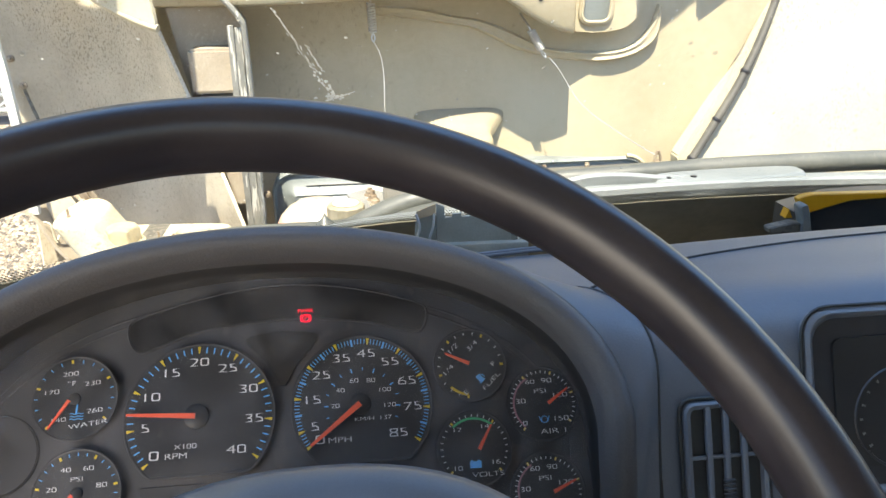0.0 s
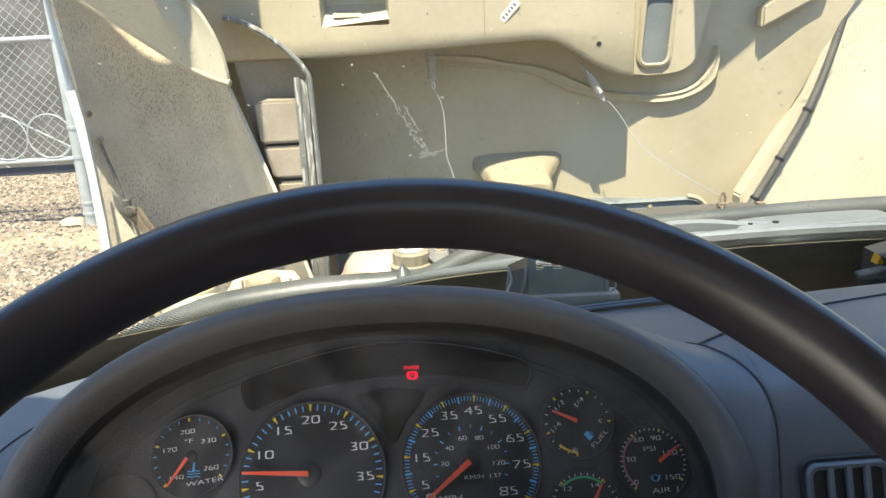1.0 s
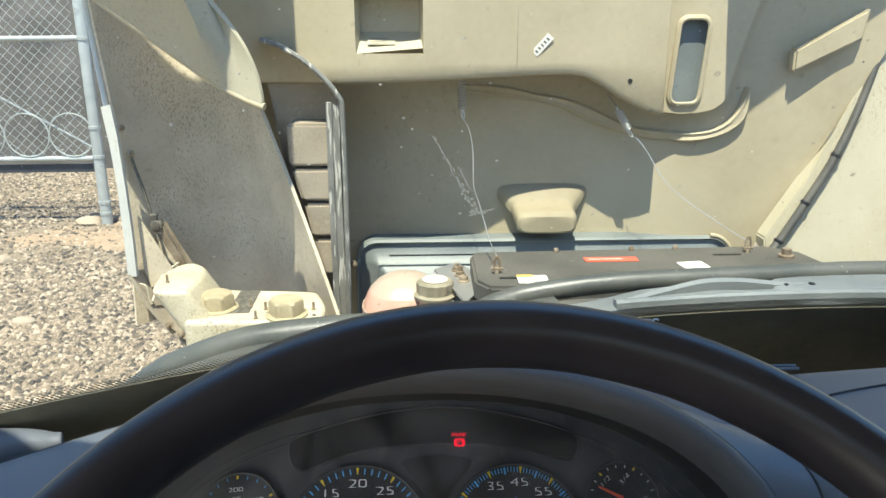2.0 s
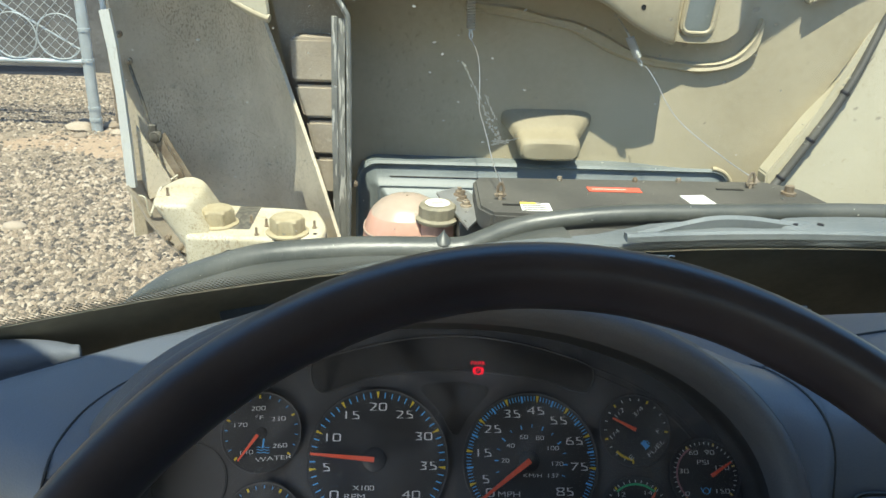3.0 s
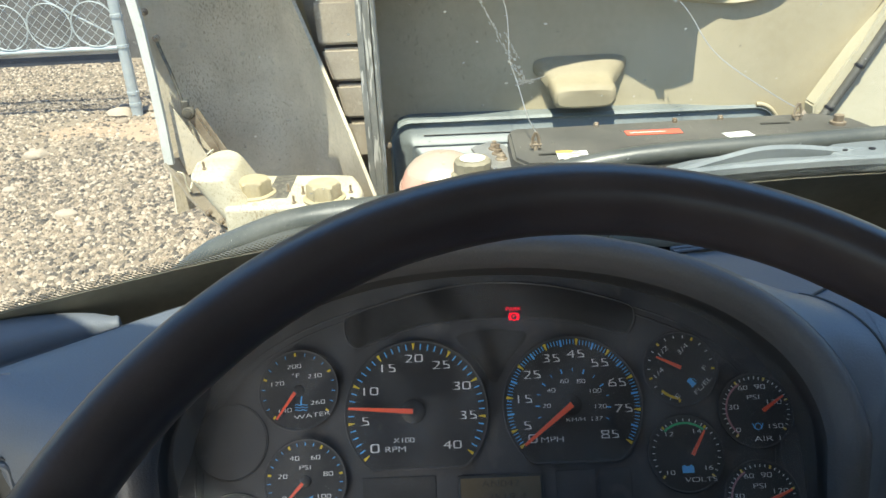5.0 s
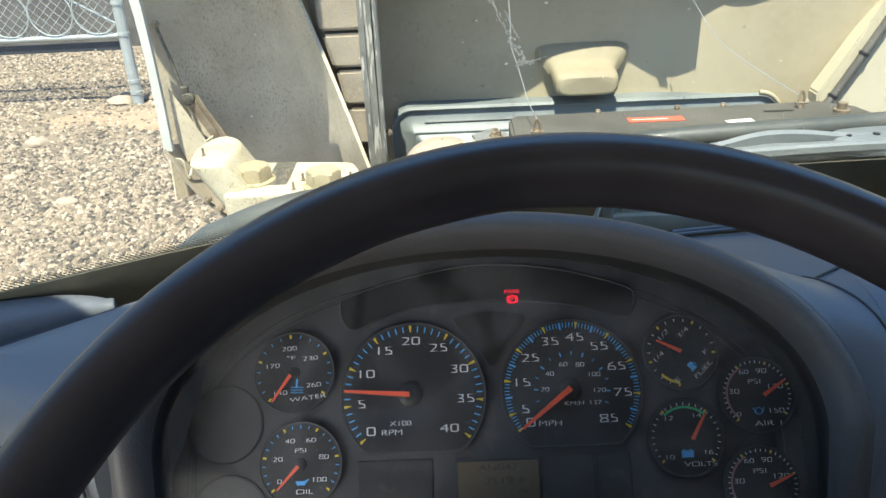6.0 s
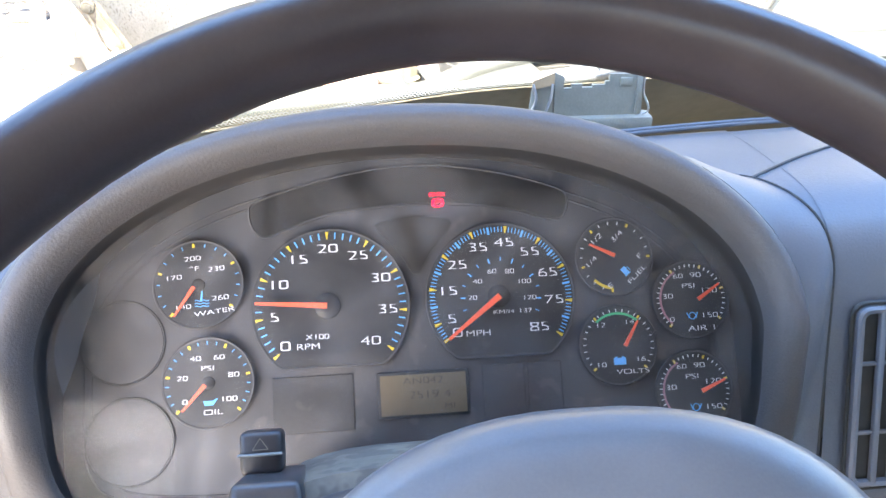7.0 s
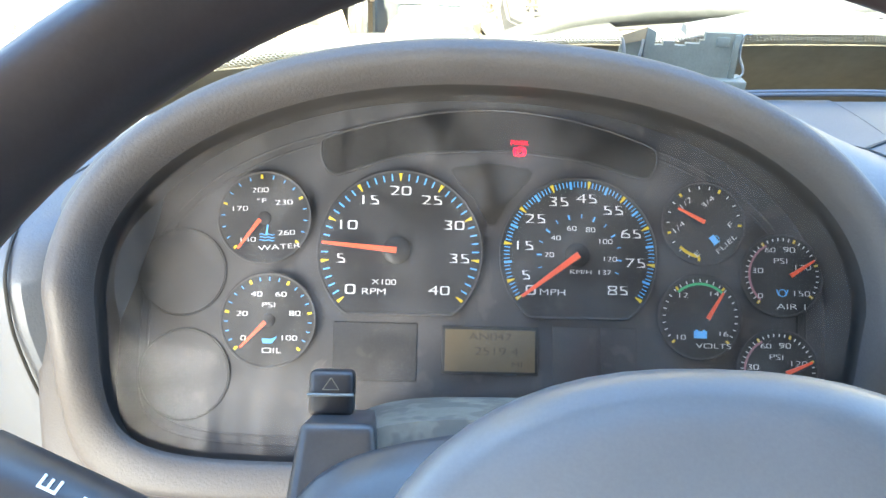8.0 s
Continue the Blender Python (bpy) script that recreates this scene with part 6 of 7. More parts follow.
def build_radiator():
    root = empty("radiator", Matrix.Identity(4), "radiator under a dusty black plastic top cover", "radiator")
    bm = bmesh.new()
    o = [(0.105, 0.98), (0.108, 1.15), (0.125, 1.172), (0.78, 1.19), (0.84, 1.14), (0.86, 1.04), (0.7, 0.98), (0.3, 0.93), (0.13, 0.94)]
    prism(bm, o, 1.205, 1.25, "z")
    bmesh.ops.bevel(bm, geom=bm.edges[:], offset=0.006, segments=2, affect="EDGES")
    part("top_cover", bm, M_BLACKP, root)
    bm = bmesh.new()
    box(bm, (0.07, 1.02, 0.6), (0.9, 1.12, 1.205), 0.01)
    part("core", bm, M_BLACKP, root)
    bm = bmesh.new()
    tube(bm, smooth_path([(0.2, 0.88, 1.19), (0.32, 0.87, 1.205), (0.5, 0.86, 1.21), (0.7, 0.88, 1.208), (0.95, 0.93, 1.19)], 6), 0.042, 14)
    part("air_pipe", bm, M_BLACKP, root, "broad black air pipe")
    for x, y in ((0.79, 1.1), (0.3, 1.16), (0.47, 1.165), (0.57, 1.17)):
        big = x == 0.79
        bm = bmesh.new()
        lathe(bm, [(0.016 if big else 0.006, 0), (0.016 if big else 0.006, 0.006), (0.01 if big else 0.005, 0.007), (0.01 if big else 0.005, 0.02 if big else 0.009), (0.0001, 0.021 if big else 0.01)], 12, Matrix.Translation((x, y, 1.25)))
        part("bolt", bm, M_RUST, root)
    bm = bmesh.new()
    box(bm, (0.155, 0.985, 1.2495), (0.2, 0.993, 1.2515))
    box(bm, (0.192, 0.955, 1.2495), (0.2, 0.993, 1.2515))
    part("slot", bm, M_RECESS, root)
    bm = bmesh.new()
    box(bm, (0.64, 1.12, 1.2495), (0.7, 1.128, 1.2515))
    part("slot", bm, M_RECESS, root)
    # bracket plate with studs by the tank
    plate = empty("mounting_plate", Matrix.Identity(4), "bright steel mounting plate with three studs", "bracket")
    bm = bmesh.new()
    prism(bm, [(0.08, 1.215), (0.108, 1.17), (0.11, 1.01), (0.085, 0.955), (0.068, 1.03), (0.045, 1.1), (0.03, 1.17)], 1.2065, 1.2115, "z")
    part("sheet", bm, M_STEEL, plate)
    for x, y, h in ((0.085, 1.12, 0.022), (0.08, 1.155, 0.018), (0.09, 1.085, 0.014)):
        bm = bmesh.new()
        lathe(bm, [(0.013, 0), (0.013, 0.003), (0.009, 0.004), (0.009, 0.011), (0.005, 0.012), (0.005, h), (0.0001, h + 0.001)], 10, Matrix.Translation((x, y, 1.2115)))
        part("stud", bm, M_RUST, plate)
    label_plate("warning_label", 0.19, 0.25, 0.955, 1.0, 1.2505, M_PAPER, 4, "yellow and white warning label on the radiator cover")
    label_plate("label_band", 0.19, 0.222, 0.99, 1.0, 1.252, M_LABY, 0, "yellow head of the warning label")
    label_plate("caution_label", 0.35, 0.465, 1.085, 1.115, 1.2505, M_LABR, 1, "red caution label on the radiator cover", M_PAPER)
    label_plate("part_label", 0.545, 0.6, 1.0, 1.075, 1.2505, M_PAPER, 0, "blank white part label on the radiator cover", turn=8)


def build_tank():
    root = empty("coolant_tank", Matrix.Translation((-0.035, 1.12, 1.1)), "translucent coolant tank with pink coolant", "coolant tank")
    bm = bmesh.new()
    rows = []
    for z, w, d in ((-0.25, 0.086, 0.085), (-0.05, 0.094, 0.09), (0.02, 0.095, 0.09), (0.05, 0.092, 0.088), (0.075, 0.082, 0.08), (0.085, 0.076, 0.075), (0.1, 0.062, 0.062), (0.113, 0.04, 0.042), (0.119, 0.016, 0.018), (0.12, 0.002, 0.002)):
        rows.append([Vector((w * math.copysign(abs(math.cos(a)) ** 0.8, math.cos(a)), d * math.copysign(abs(math.sin(a)) ** 0.8, math.sin(a)), z)) for a in (2 * math.pi * j / 40 for j in range(40))])
    grid(bm, rows[5:], close_u=True)
    part("upper_shell", bm, M_TANKW, root, "milky upper shell above the coolant")
    bm = bmesh.new()
    vs = grid(bm, rows[:6], close_u=True)
    bm.faces.new(vs[0])
    part("lower_shell", bm, M_TANK, root, "lower shell tinted pink-orange by coolant")
    bm = bmesh.new()
    tube(bm, [tuple(p * 1.004) for p in rows[3]], 0.0018, 6, closed=True)
    part("weld_seam", bm, M_TANKW, root)
    nk = Matrix.Translation((0.063, -0.066, 0))
    bm = bmesh.new()
    lathe(bm, [(0.038, -0.1), (0.036, 0.06), (0.034, 0.085), (0.036, 0.088), (0.036, 0.094)], 28, nk)
    part("neck", bm, M_TANK, root)
    bm = bmesh.new()
    segs = 48
    rows = []
    for r, h in ((0.044, 0.09), (0.045, 0.096), (0.037, 0.1), (0.037, 0.122), (0.033, 0.127), (0.0005, 0.1275)):
        rows.append([nk @ Vector(((r + (0.0018 if k % 4 < 2 and 0.098 < h < 0.125 else 0)) * math.cos(2 * math.pi * k / segs), (r + (0.0018 if k % 4 < 2 and 0.098 < h < 0.125 else 0)) * math.sin(2 * math.pi * k / segs), h)) for k in range(segs)])
    grid(bm, rows, close_u=True)
    cap = part("cap", bm, M_CAPG, root, "dusty dark olive ribbed pressure cap")
    bm = bmesh.new()
    lathe(bm, [(0.026, 0.1276), (0.026, 0.1284), (0.0001, 0.1284)], 28, nk)
    part("cap_label", bm, M_PAPER, cap, "white round label with unreadable print")
    bm = bmesh.new()
    lathe(bm, [(0.0295, 0.1277), (0.0295, 0.1281), (0.0265, 0.1281)], 28, nk)
    part("cap_ring", bm, M_CAPG, cap)
    for y in (-0.01, -0.002, 0.007):
        bm = bmesh.new()
        box(bm, (-0.013, y, 0.1284), (0.012, y + 0.0025, 0.1288), m=nk)
        part("print", bm, M_INK, cap, smooth=False)
    bm = bmesh.new()
    lathe(bm, [(0.016, 0), (0.016, 0.006), (0.007, 0.008), (0.007, 0.02), (0.0001, 0.02)], 12, Matrix.Translation((0.01, -0.085, 0.03)) @ Matrix.Rotation(radians(90), 4, "X"))
    part("hose_nipple", bm, M_TANKW, root)


def build_fender(side, liner_mat, label):
    root = empty("fender", Matrix.Identity(4) if side < 0 else Matrix.Translation((2 * 0.42, 0, 0)) @ Matrix.Diagonal((-1, 1, 1, 1)), label, "fender")
    # muddy liner, hollow towards the middle
    bm = bmesh.new()
    rows = []
    for v in np.linspace(0, 1, 30):
        z = 1.02 + 0.95 * v
        xl = -0.70 - 0.035 * max(0, (z - 1.15)) - 0.1 * max(0, z - 1.55)
        far = (1.67 + 0.38 * (z - 1.15)) / (1.525 + 0.4 * (z - 1.15))
        zz = 1.74 + (z - 1.74) / far
        xr = -0.03 - (0.166 + 0.335 * (zz - 1.2)) * (1 + 0.24 * (zz - 1.15)) * far
        rows.append([Vector((xl + (xr - xl) * u, 1.30 + (0.1 + 0.28 * u * u) * (z - 1.15) + 0.26 * math.sin(math.pi * (0.06 + 0.8 * u)) - 0.19 * u ** 1.4, z)) for u in np.linspace(0, 1, 22)])
    solid_skin(bm, rows, -0.008)
    part("wheel_liner", bm, liner_mat, root)
    # white outer flange
    bm = bmesh.new()
    pa = [(-0.742, 1.36, 1.93), (-0.722, 1.34, 1.7), (-0.7, 1.312, 1.56)]
    tube(bm, smooth_path(pa, 5), 0.006, 8)
    prism(bm, [(-0.701, 1.561), (-0.68, 1.565), (-0.673, 1.496), (-0.669, 1.379), (-0.667, 1.267), (-0.668, 1.165), (-0.688, 1.165), (-0.687, 1.266), (-0.687, 1.379), (-0.692, 1.472)], 1.285, 1.3)
    part("outer_flange", bm, M_PAINTW, root, "white painted flange")
    bm = bmesh.new()
    solid_skin(bm, [[Vector((x, y, z)) for x, z in ((-0.684, 1.172), (-0.67, 1.15), (-0.644, 1.09), (-0.605, 1.035), (-0.55, 0.977), (-0.48, 0.93), (-0.4, 0.9))] for y in (1.278, 1.33, 1.45)], 0.006)
    part("lower_edge", bm, M_SPLASH, root)
    # hold-down strut, pivot and arm on the inside of the flange
    bm = bmesh.new()
    tube(bm, smooth_path([(-0.69, 1.395, 1.44), (-0.679, 1.39, 1.4), (-0.662, 1.38, 1.35), (-0.646, 1.372, 1.28)], 4), 0.004, 8)
    part("strut", bm, M_DUST, root, "dark thin hold-down strut")
    bm = bmesh.new()
    pivot = Matrix.Translation((-0.636, 1.362, 1.266)) @ Matrix.Rotation(radians(90), 4, "X")
    lathe(bm, [(0.0001, -0.012), (0.015, -0.012), (0.015, 0.0), (0.0125, 0.003), (0.009, 0.003), (0.009, 0.008), (0.004, 0.009), (0.0001, 0.009)], 20, pivot)
    box(bm, (-0.65, 1.362, 1.275), (-0.632, 1.372, 1.296), 0.002, 1)
    part("pivot", bm, M_DUST, root, "dusty round pivot bracket")
    bm = bmesh.new()
    prism(bm, [(-0.646, 1.262), (-0.622, 1.268), (-0.612, 1.24), (-0.584, 1.185), (-0.575, 1.16), (-0.592, 1.16), (-0.607, 1.19)], 1.366, 1.374)
    prism(bm, [(-0.625, 1.268), (-0.612, 1.24), (-0.575, 1.16), (-0.555, 1.15), (-0.6, 1.237), (-0.618, 1.275)], 1.38, 1.384)
    part("arm", bm, M_RUST, root, "worn flat arm")
    bm = bmesh.new()
    prism(bm, [(-0.668, 1.3), (-0.642, 1.25), (-0.6, 1.165), (-0.628, 1.13), (-0.655, 1.12), (-0.668, 1.165)], 1.335, 1.341)
    part("inner_plate", bm, M_LINER, root, "dusty plate behind the flange")
    bm = bmesh.new()
    tube(bm, smooth_path([(-0.664, 1.29, 1.145), (-0.648, 1.285, 1.14), (-0.645, 1.285, 1.11), (-0.64, 1.285, 1.095)], 4), 0.0022, 6)
    tube(bm, smooth_path([(-0.59, 1.36, 1.175), (-0.612, 1.35, 1.16), (-0.628, 1.33, 1.145), (-0.64, 1.29, 1.1)], 4), 0.003, 6)
    part("edge_bead", bm, M_HOODW, root, "pale moulded edge")
    for x, y, z in ((-0.7, 1.385, 1.5), (-0.684, 1.385, 1.44), (-0.602, 1.275, 1.045), (-0.575, 1.275, 1.02)):
        bm = bmesh.new()
        lathe(bm, [(0.008, -0.004), (0.008, 0.004), (0.004, 0.005), (0.004, 0.013), (0.0001, 0.014)], 10, Matrix.Translation((x, y, z)) @ Matrix.Rotation(radians(90), 4, "X"))
        part("fastener", bm, M_RUST, root, "rusty fastener")
    # hood side bulge that overhangs the liner, turned under along its outer facet
    low = [(-1.0, 2.25), (-0.85, 2.0), (-0.74, 1.86), (-0.65, 1.785), (-0.584, 1.735), (-0.51, 1.68), (-0.426, 1.618), (-0.371, 1.585), (-0.327, 1.567)]
    lows = []
    for p in smooth_path([(x, 0, z) for x, z in low], 4):
        y = 1.21 - 0.07 * max(0, (p.x + 0.65) / 0.323) ** 1.5
        k = (y + 0.45) / 1.66
        lows.append(Vector((-0.03 + (p.x + 0.03) * k, y, 1.74 + (p.z - 1.74) * k)))
    # above z 1.84 the bulge is unseen, pushed out to shade liner and shield
    def notch(p, z):
        k = max(0, min(1, (p.x + 0.6) / 0.29)) ** 1.5
        return k * (-0.125 * (min(z - p.z, 0.24) / 0.24) ** 2 + 0.1 * ease(1.9, 1.98, z))
    rows = []
    for p in lows:
        zs = [p.z + (3.0 - p.z) * u ** 1.6 for u in np.linspace(0, 1, 48)]
        rows.append([Vector((p.x + notch(p, z), p.y + (0.5 * ease(-0.42, -0.36, p.x) - 0.42) * min(z - p.z, 0.45) - 0.1 * ease(1.84, 1.94, z) * ease(-0.42, -0.36, p.x), z)) for z in zs])
    bm = bmesh.new()
    solid_skin(bm, rows, 0.01)
    part("side_bulge", bm, M_HOODW, root, "smooth cream side moulding with an unseen upper flap added for shade")
    bm = bmesh.new()
    tube(bm, [p + Vector((0, -0.004, 0)) for p in lows], 0.008, 10)
    part("bulge_lip", bm, M_HOOD, root)


def build_headlamp():
    eye = Vector((-0.03, -0.45, 1.74))
    root = empty("headlamp_housing", Matrix.Translation(eye) @ Matrix.Scale(0.925, 4) @ Matrix.Translation(-eye), "dirty cream back of a headlamp housing with two round caps", "headlamp")
    bm = bmesh.new()
    pillow(bm, [(-0.535, 1.185), (-0.515, 1.17), (-0.42, 1.168), (-0.3, 1.165), (-0.252, 1.17), (-0.228, 1.195), (-0.222, 1.235), (-0.228, 1.275), (-0.245, 1.33), (-0.27, 1.362), (-0.4, 1.378), (-0.52, 1.385), (-0.54, 1.34), (-0.54, 1.22)], 0.92, 1.095, 0.012)
    part("shell", bm, M_HEADBOX, root, "cream moulding flecked with brown dirt")
    bm = bmesh.new()
    pillow(bm, [(-0.595, 1.192), (-0.565, 1.184), (-0.53, 1.188), (-0.518, 1.2), (-0.516, 1.24), (-0.51, 1.3), (-0.526, 1.37), (-0.56, 1.4), (-0.592, 1.38), (-0.612, 1.31), (-0.608, 1.23)], 0.96, 1.162, 0.011, 6, Matrix(((1, 0, -0.62, 0.62 * 1.15), (0, 1, 0, 0), (0, 0, 1, 0), (0, 0, 0, 1))))
    part("raised_end", bm, M_HEADBOX, root, "tall rounded end of the housing")
    for x, y in ((-0.477, 1.252), (-0.308, 1.206)):
        bm = bmesh.new()
        lathe(bm, [(0.049, 0), (0.049, 0.004), (0.045, 0.0055), (0.036, 0.006)], 36, Matrix.Translation((x, y, 1.0945)))
        part("flange_ring", bm, M_CAPB, root)
        bm = bmesh.new()
        segs = 60
        rows = []
        for r, h in ((0.037, 0.004), (0.0365, 0.034), (0.034, 0.0385), (0.03, 0.04), (0.0005, 0.0405)):
            rib = [0.0035 if k % 10 < 2 and h < 0.036 else 0 for k in range(segs)]
            rows.append([Vector((x + (r + rib[k]) * math.cos(2 * math.pi * k / segs), y + (r + rib[k]) * math.sin(2 * math.pi * k / segs), 1.095 + h)) for k in range(segs)])
        grid(bm, rows, close_u=True)
        part("cap", bm, M_CAPB, root, "dusty tan screw cap with raised grips")
    for x, y, z in ((-0.375, 1.185, 1.095), (-0.25, 1.235, 1.095), (-0.585, 1.25, 1.162), (-0.40, 1.26, 1.095), (-0.362, 1.24, 1.095)):
        bm = bmesh.new()
        lathe(bm, [(0.0055, -0.001), (0.0055, 0.003), (0.003, 0.004), (0.003, 0.019), (0.0001, 0.02)], 8, Matrix.Translation((x, y, z)))
        part("stud", bm, M_RUST, root)
    bm = bmesh.new()
    lathe(bm, [(0.005, 0), (0.005, 0.0012), (0.0001, 0.0012)], 12, Matrix.Translation((-0.245, 1.2, 1.0945)))
    part("hole", bm, M_RECESS, root)
    bm = bmesh.new()
    box(bm, (-0.448, 1.218, 1.09), (-0.397, 1.37, 1.0962), 0.001, 1)
    part("pocket", bm, M_DUST, root, "dark dusty pocket")
    bm = bmesh.new()
    lathe(bm, [(0.032, 0), (0.032, 0.003), (0.0001, 0.003)], 24, Matrix.Translation((-0.43, 1.17, 1.033)) @ Matrix.Rotation(radians(90), 4, "X"))
    part("opening", bm, M_RECESS, root, "dark round opening")


def build_splash():
    eye = Vector((-0.03, -0.45, 1.74))
    root = empty("splash_shield", Matrix.Translation(eye) @ Matrix.Scale(1.125, 4) @ Matrix.Translation(-eye), "dusty brown-grey moulded splash shield with stepped ribs", "splash shield")
    bm = bmesh.new()
    o = [(-0.17, 1.03), (-0.196, 1.1), (-0.215, 1.2), (-0.24, 1.3), (-0.272, 1.42), (-0.29, 1.52), (-0.305, 1.62), (-0.318, 1.7), (-0.3, 1.705), (-0.262, 1.685), (-0.21, 1.65), (-0.165, 1.595), (-0.155, 1.55), (-0.155, 1.03)]
    o = [(x * 1.05, z * 1.02 - 0.035) for x, z in o]
    prism(bm, o, 1.205, 1.213)
    part("sheet", bm, M_SPLASH, root)
    for z0, z1, xl0, xl1 in ((1.452, 1.54, -0.272, -0.274), (1.378, 1.446, -0.25, -0.268), (1.3, 1.372, -0.232, -0.246), (1.215, 1.294, -0.212, -0.228)):
        bm = bmesh.new()
        prism(bm, [(xl0, z0), (-0.186, z0), (-0.186, z1), (xl1, z1)], 1.128, 1.206)
        bmesh.ops.bevel(bm, geom=bm.edges[:], offset=0.006, segments=2, affect="EDGES")
        part("rib_block", bm, M_SPLASH, root, "moulded step")
    bm = bmesh.new()
    solid_skin(bm, [[Vector((x, y, z)) for x, z in ((-0.182, 1.04), (-0.187, 1.2), (-0.188, 1.4), (-0.186, 1.58))] for y in (1.118, 1.122)], 0.004)
    rows = [[Vector((x + dx, 1.118, z)) for x, z in ((-0.182, 1.04), (-0.186, 1.2), (-0.187, 1.4), (-0.186, 1.58))] for dx in (0.0, 0.012, 0.022)]
    solid_skin(bm, rows, -0.004)
    part("flange", bm, M_FLANGE, root, "scuffed grey flange")
    bm = bmesh.new()
    line = smooth_path([(-0.316, 1.14, 1.705), (-0.27, 1.125, 1.69), (-0.21, 1.115, 1.65), (-0.165, 1.112, 1.598), (-0.157, 1.112, 1.55), (-0.157, 1.112, 1.3), (-0.16, 1.112, 1.04)], 6)
    solid_skin(bm, [line, [Vector((p.x * 1.04, 1.21, p.z * 1.01 - 0.012)) for p in line]], 0.004)
    part("side_wall", bm, M_FLANGE, root, "grey side of the shield")
    bm = bmesh.new()
    tube(bm, smooth_path([(-0.316, 1.14, 1.705), (-0.27, 1.125, 1.69), (-0.21, 1.115, 1.65), (-0.165, 1.112, 1.598), (-0.157, 1.112, 1.55), (-0.157, 1.112, 1.3), (-0.16, 1.112, 1.04)], 6), 0.0055, 8)
    part("edge_trim", bm, M_FLANGE, root, "worn grey edge trim")
    bm = bmesh.new()
    lathe(bm, [(0.008, 0), (0.008, 0.005), (0.004, 0.006), (0.004, 0.012), (0.0001, 0.012)], 10, Matrix.Translation((-0.148, 1.14, 1.235)) @ Matrix.Rotation(radians(90), 4, "X"))
    part("bolt", bm, M_RUST, root)


# ---- yard ----
def build_ground():
    bm = bmesh.new()
    xs = [-900, -60, -20] + list(np.linspace(-12, 8, 80)) + [20, 60, 900]
    ys = [-900, -60, -10] + list(np.linspace(-6, 12, 80)) + [30, 80, 900]
    def h(x, y):
        return 0.03 * noise.noise((x * 0.4, y * 0.4, 0)) + 0.012 * noise.noise((x * 2.1, y * 2.1, 3)) if -13 < x < 9 and -7 < y < 13 else 0.0
    grid(bm, [[Vector((x, y, h(x, y))) for x in xs] for y in ys])
    for f in bm.faces:
        if f.normal.z < 0:
            f.normal_flip()
    tagged(part("ground", bm, M_GROUND), "dry tan gravel yard with scattered grey stones", "ground", kind="structure")
    rnd = np.random.RandomState(5)
    n = 95000
    base = np.array([(1, 0, 0), (-0.6, 0.8, 0), (-0.6, -0.8, 0), (0.3, 0.9, 0.25), (0.1, 0.1, 0.8), (0.2, -0.9, 0.3), (-0.3, 0, 0.65)])
    tri = np.array([(0, 3, 4), (3, 1, 6), (3, 6, 4), (1, 2, 6), (2, 5, 6), (5, 4, 6), (5, 0, 4), (2, 0, 5), (0, 1, 3)])
    y = 2.0 + 6.6 * rnd.rand(n) ** 1.15
    x = -0.75 - (0.25 + 0.62 * y) * rnd.rand(n)
    keep = ((x + 2.5) ** 2 / 1.1 + (y - 5.75) ** 2 / 0.4 > 1) | (rnd.rand(n) < 0.3)
    # thinner scatter over the rest of the yard
    xw, yw = -0.5 + 2.9 * rnd.randn(70000), 2.6 + 2.7 * rnd.randn(70000)
    clear = ((xw < -0.72) | (xw > 1.6) | (yw < -1.4) | (yw > 2.2)) & (abs(xw) < 7.8) & (yw > -5.8) & (yw < 8.6)
    x, y = np.concatenate([x[keep], xw[clear]]), np.concatenate([y[keep], yw[clear]])
    n = len(x)
    size = 0.0055 + 0.023 * rnd.rand(n) ** 2.6
    ang = rnd.rand(n) * 6.283
    jit = base[None] * (0.7 + 0.6 * rnd.rand(n, 7, 3)) * (size[:, None, None]) * np.array([1.0, 0.8, 0.85])
    c, sn = np.cos(ang)[:, None], np.sin(ang)[:, None]
    z0 = np.array([h(a, b) for a, b in zip(x, y)]) - 0.001
    vs = np.stack([x[:, None] + jit[..., 0] * c - jit[..., 1] * sn, y[:, None] + jit[..., 0] * sn + jit[..., 1] * c, z0[:, None] + jit[..., 2]], axis=-1).reshape(-1, 3)
    fs = (tri[None] + 7 * np.arange(n)[:, None, None]).reshape(-1, 3)
    me = bpy.data.meshes.new("gravel")
    me.from_pydata(vs.tolist(), [], fs.tolist())
    m = M_STONE.node_tree
    gi = m.nodes.new("ShaderNodeNewGeometry")
    ramp = m.nodes.new("ShaderNodeValToRGB")
    for pos, col in ((0.0, (0.05, 0.046, 0.042)), (0.3, (0.15, 0.124, 0.094)), (0.7, (0.29, 0.226, 0.158)), (1.0, (0.43, 0.36, 0.27))):
        e = ramp.color_ramp.elements.new(pos) if pos not in (0.0, 1.0) else ramp.color_ramp.elements[0 if pos == 0 else -1]
        e.position, e.color = pos, (*col, 1)
    m.links.new(gi.outputs["Random Per Island"], ramp.inputs[0])
    m.links.new(ramp.outputs[0], m.nodes["Principled BSDF"].inputs["Base Color"])
    me.materials.append(M_STONE)
    ob = new("gravel", me)
    tagged(ob, "loose grey and tan gravel stones on the yard", "gravel", kind="stuff")
    # bare reddish earth at the post's foot
    bm = bmesh.new()
    rows = []
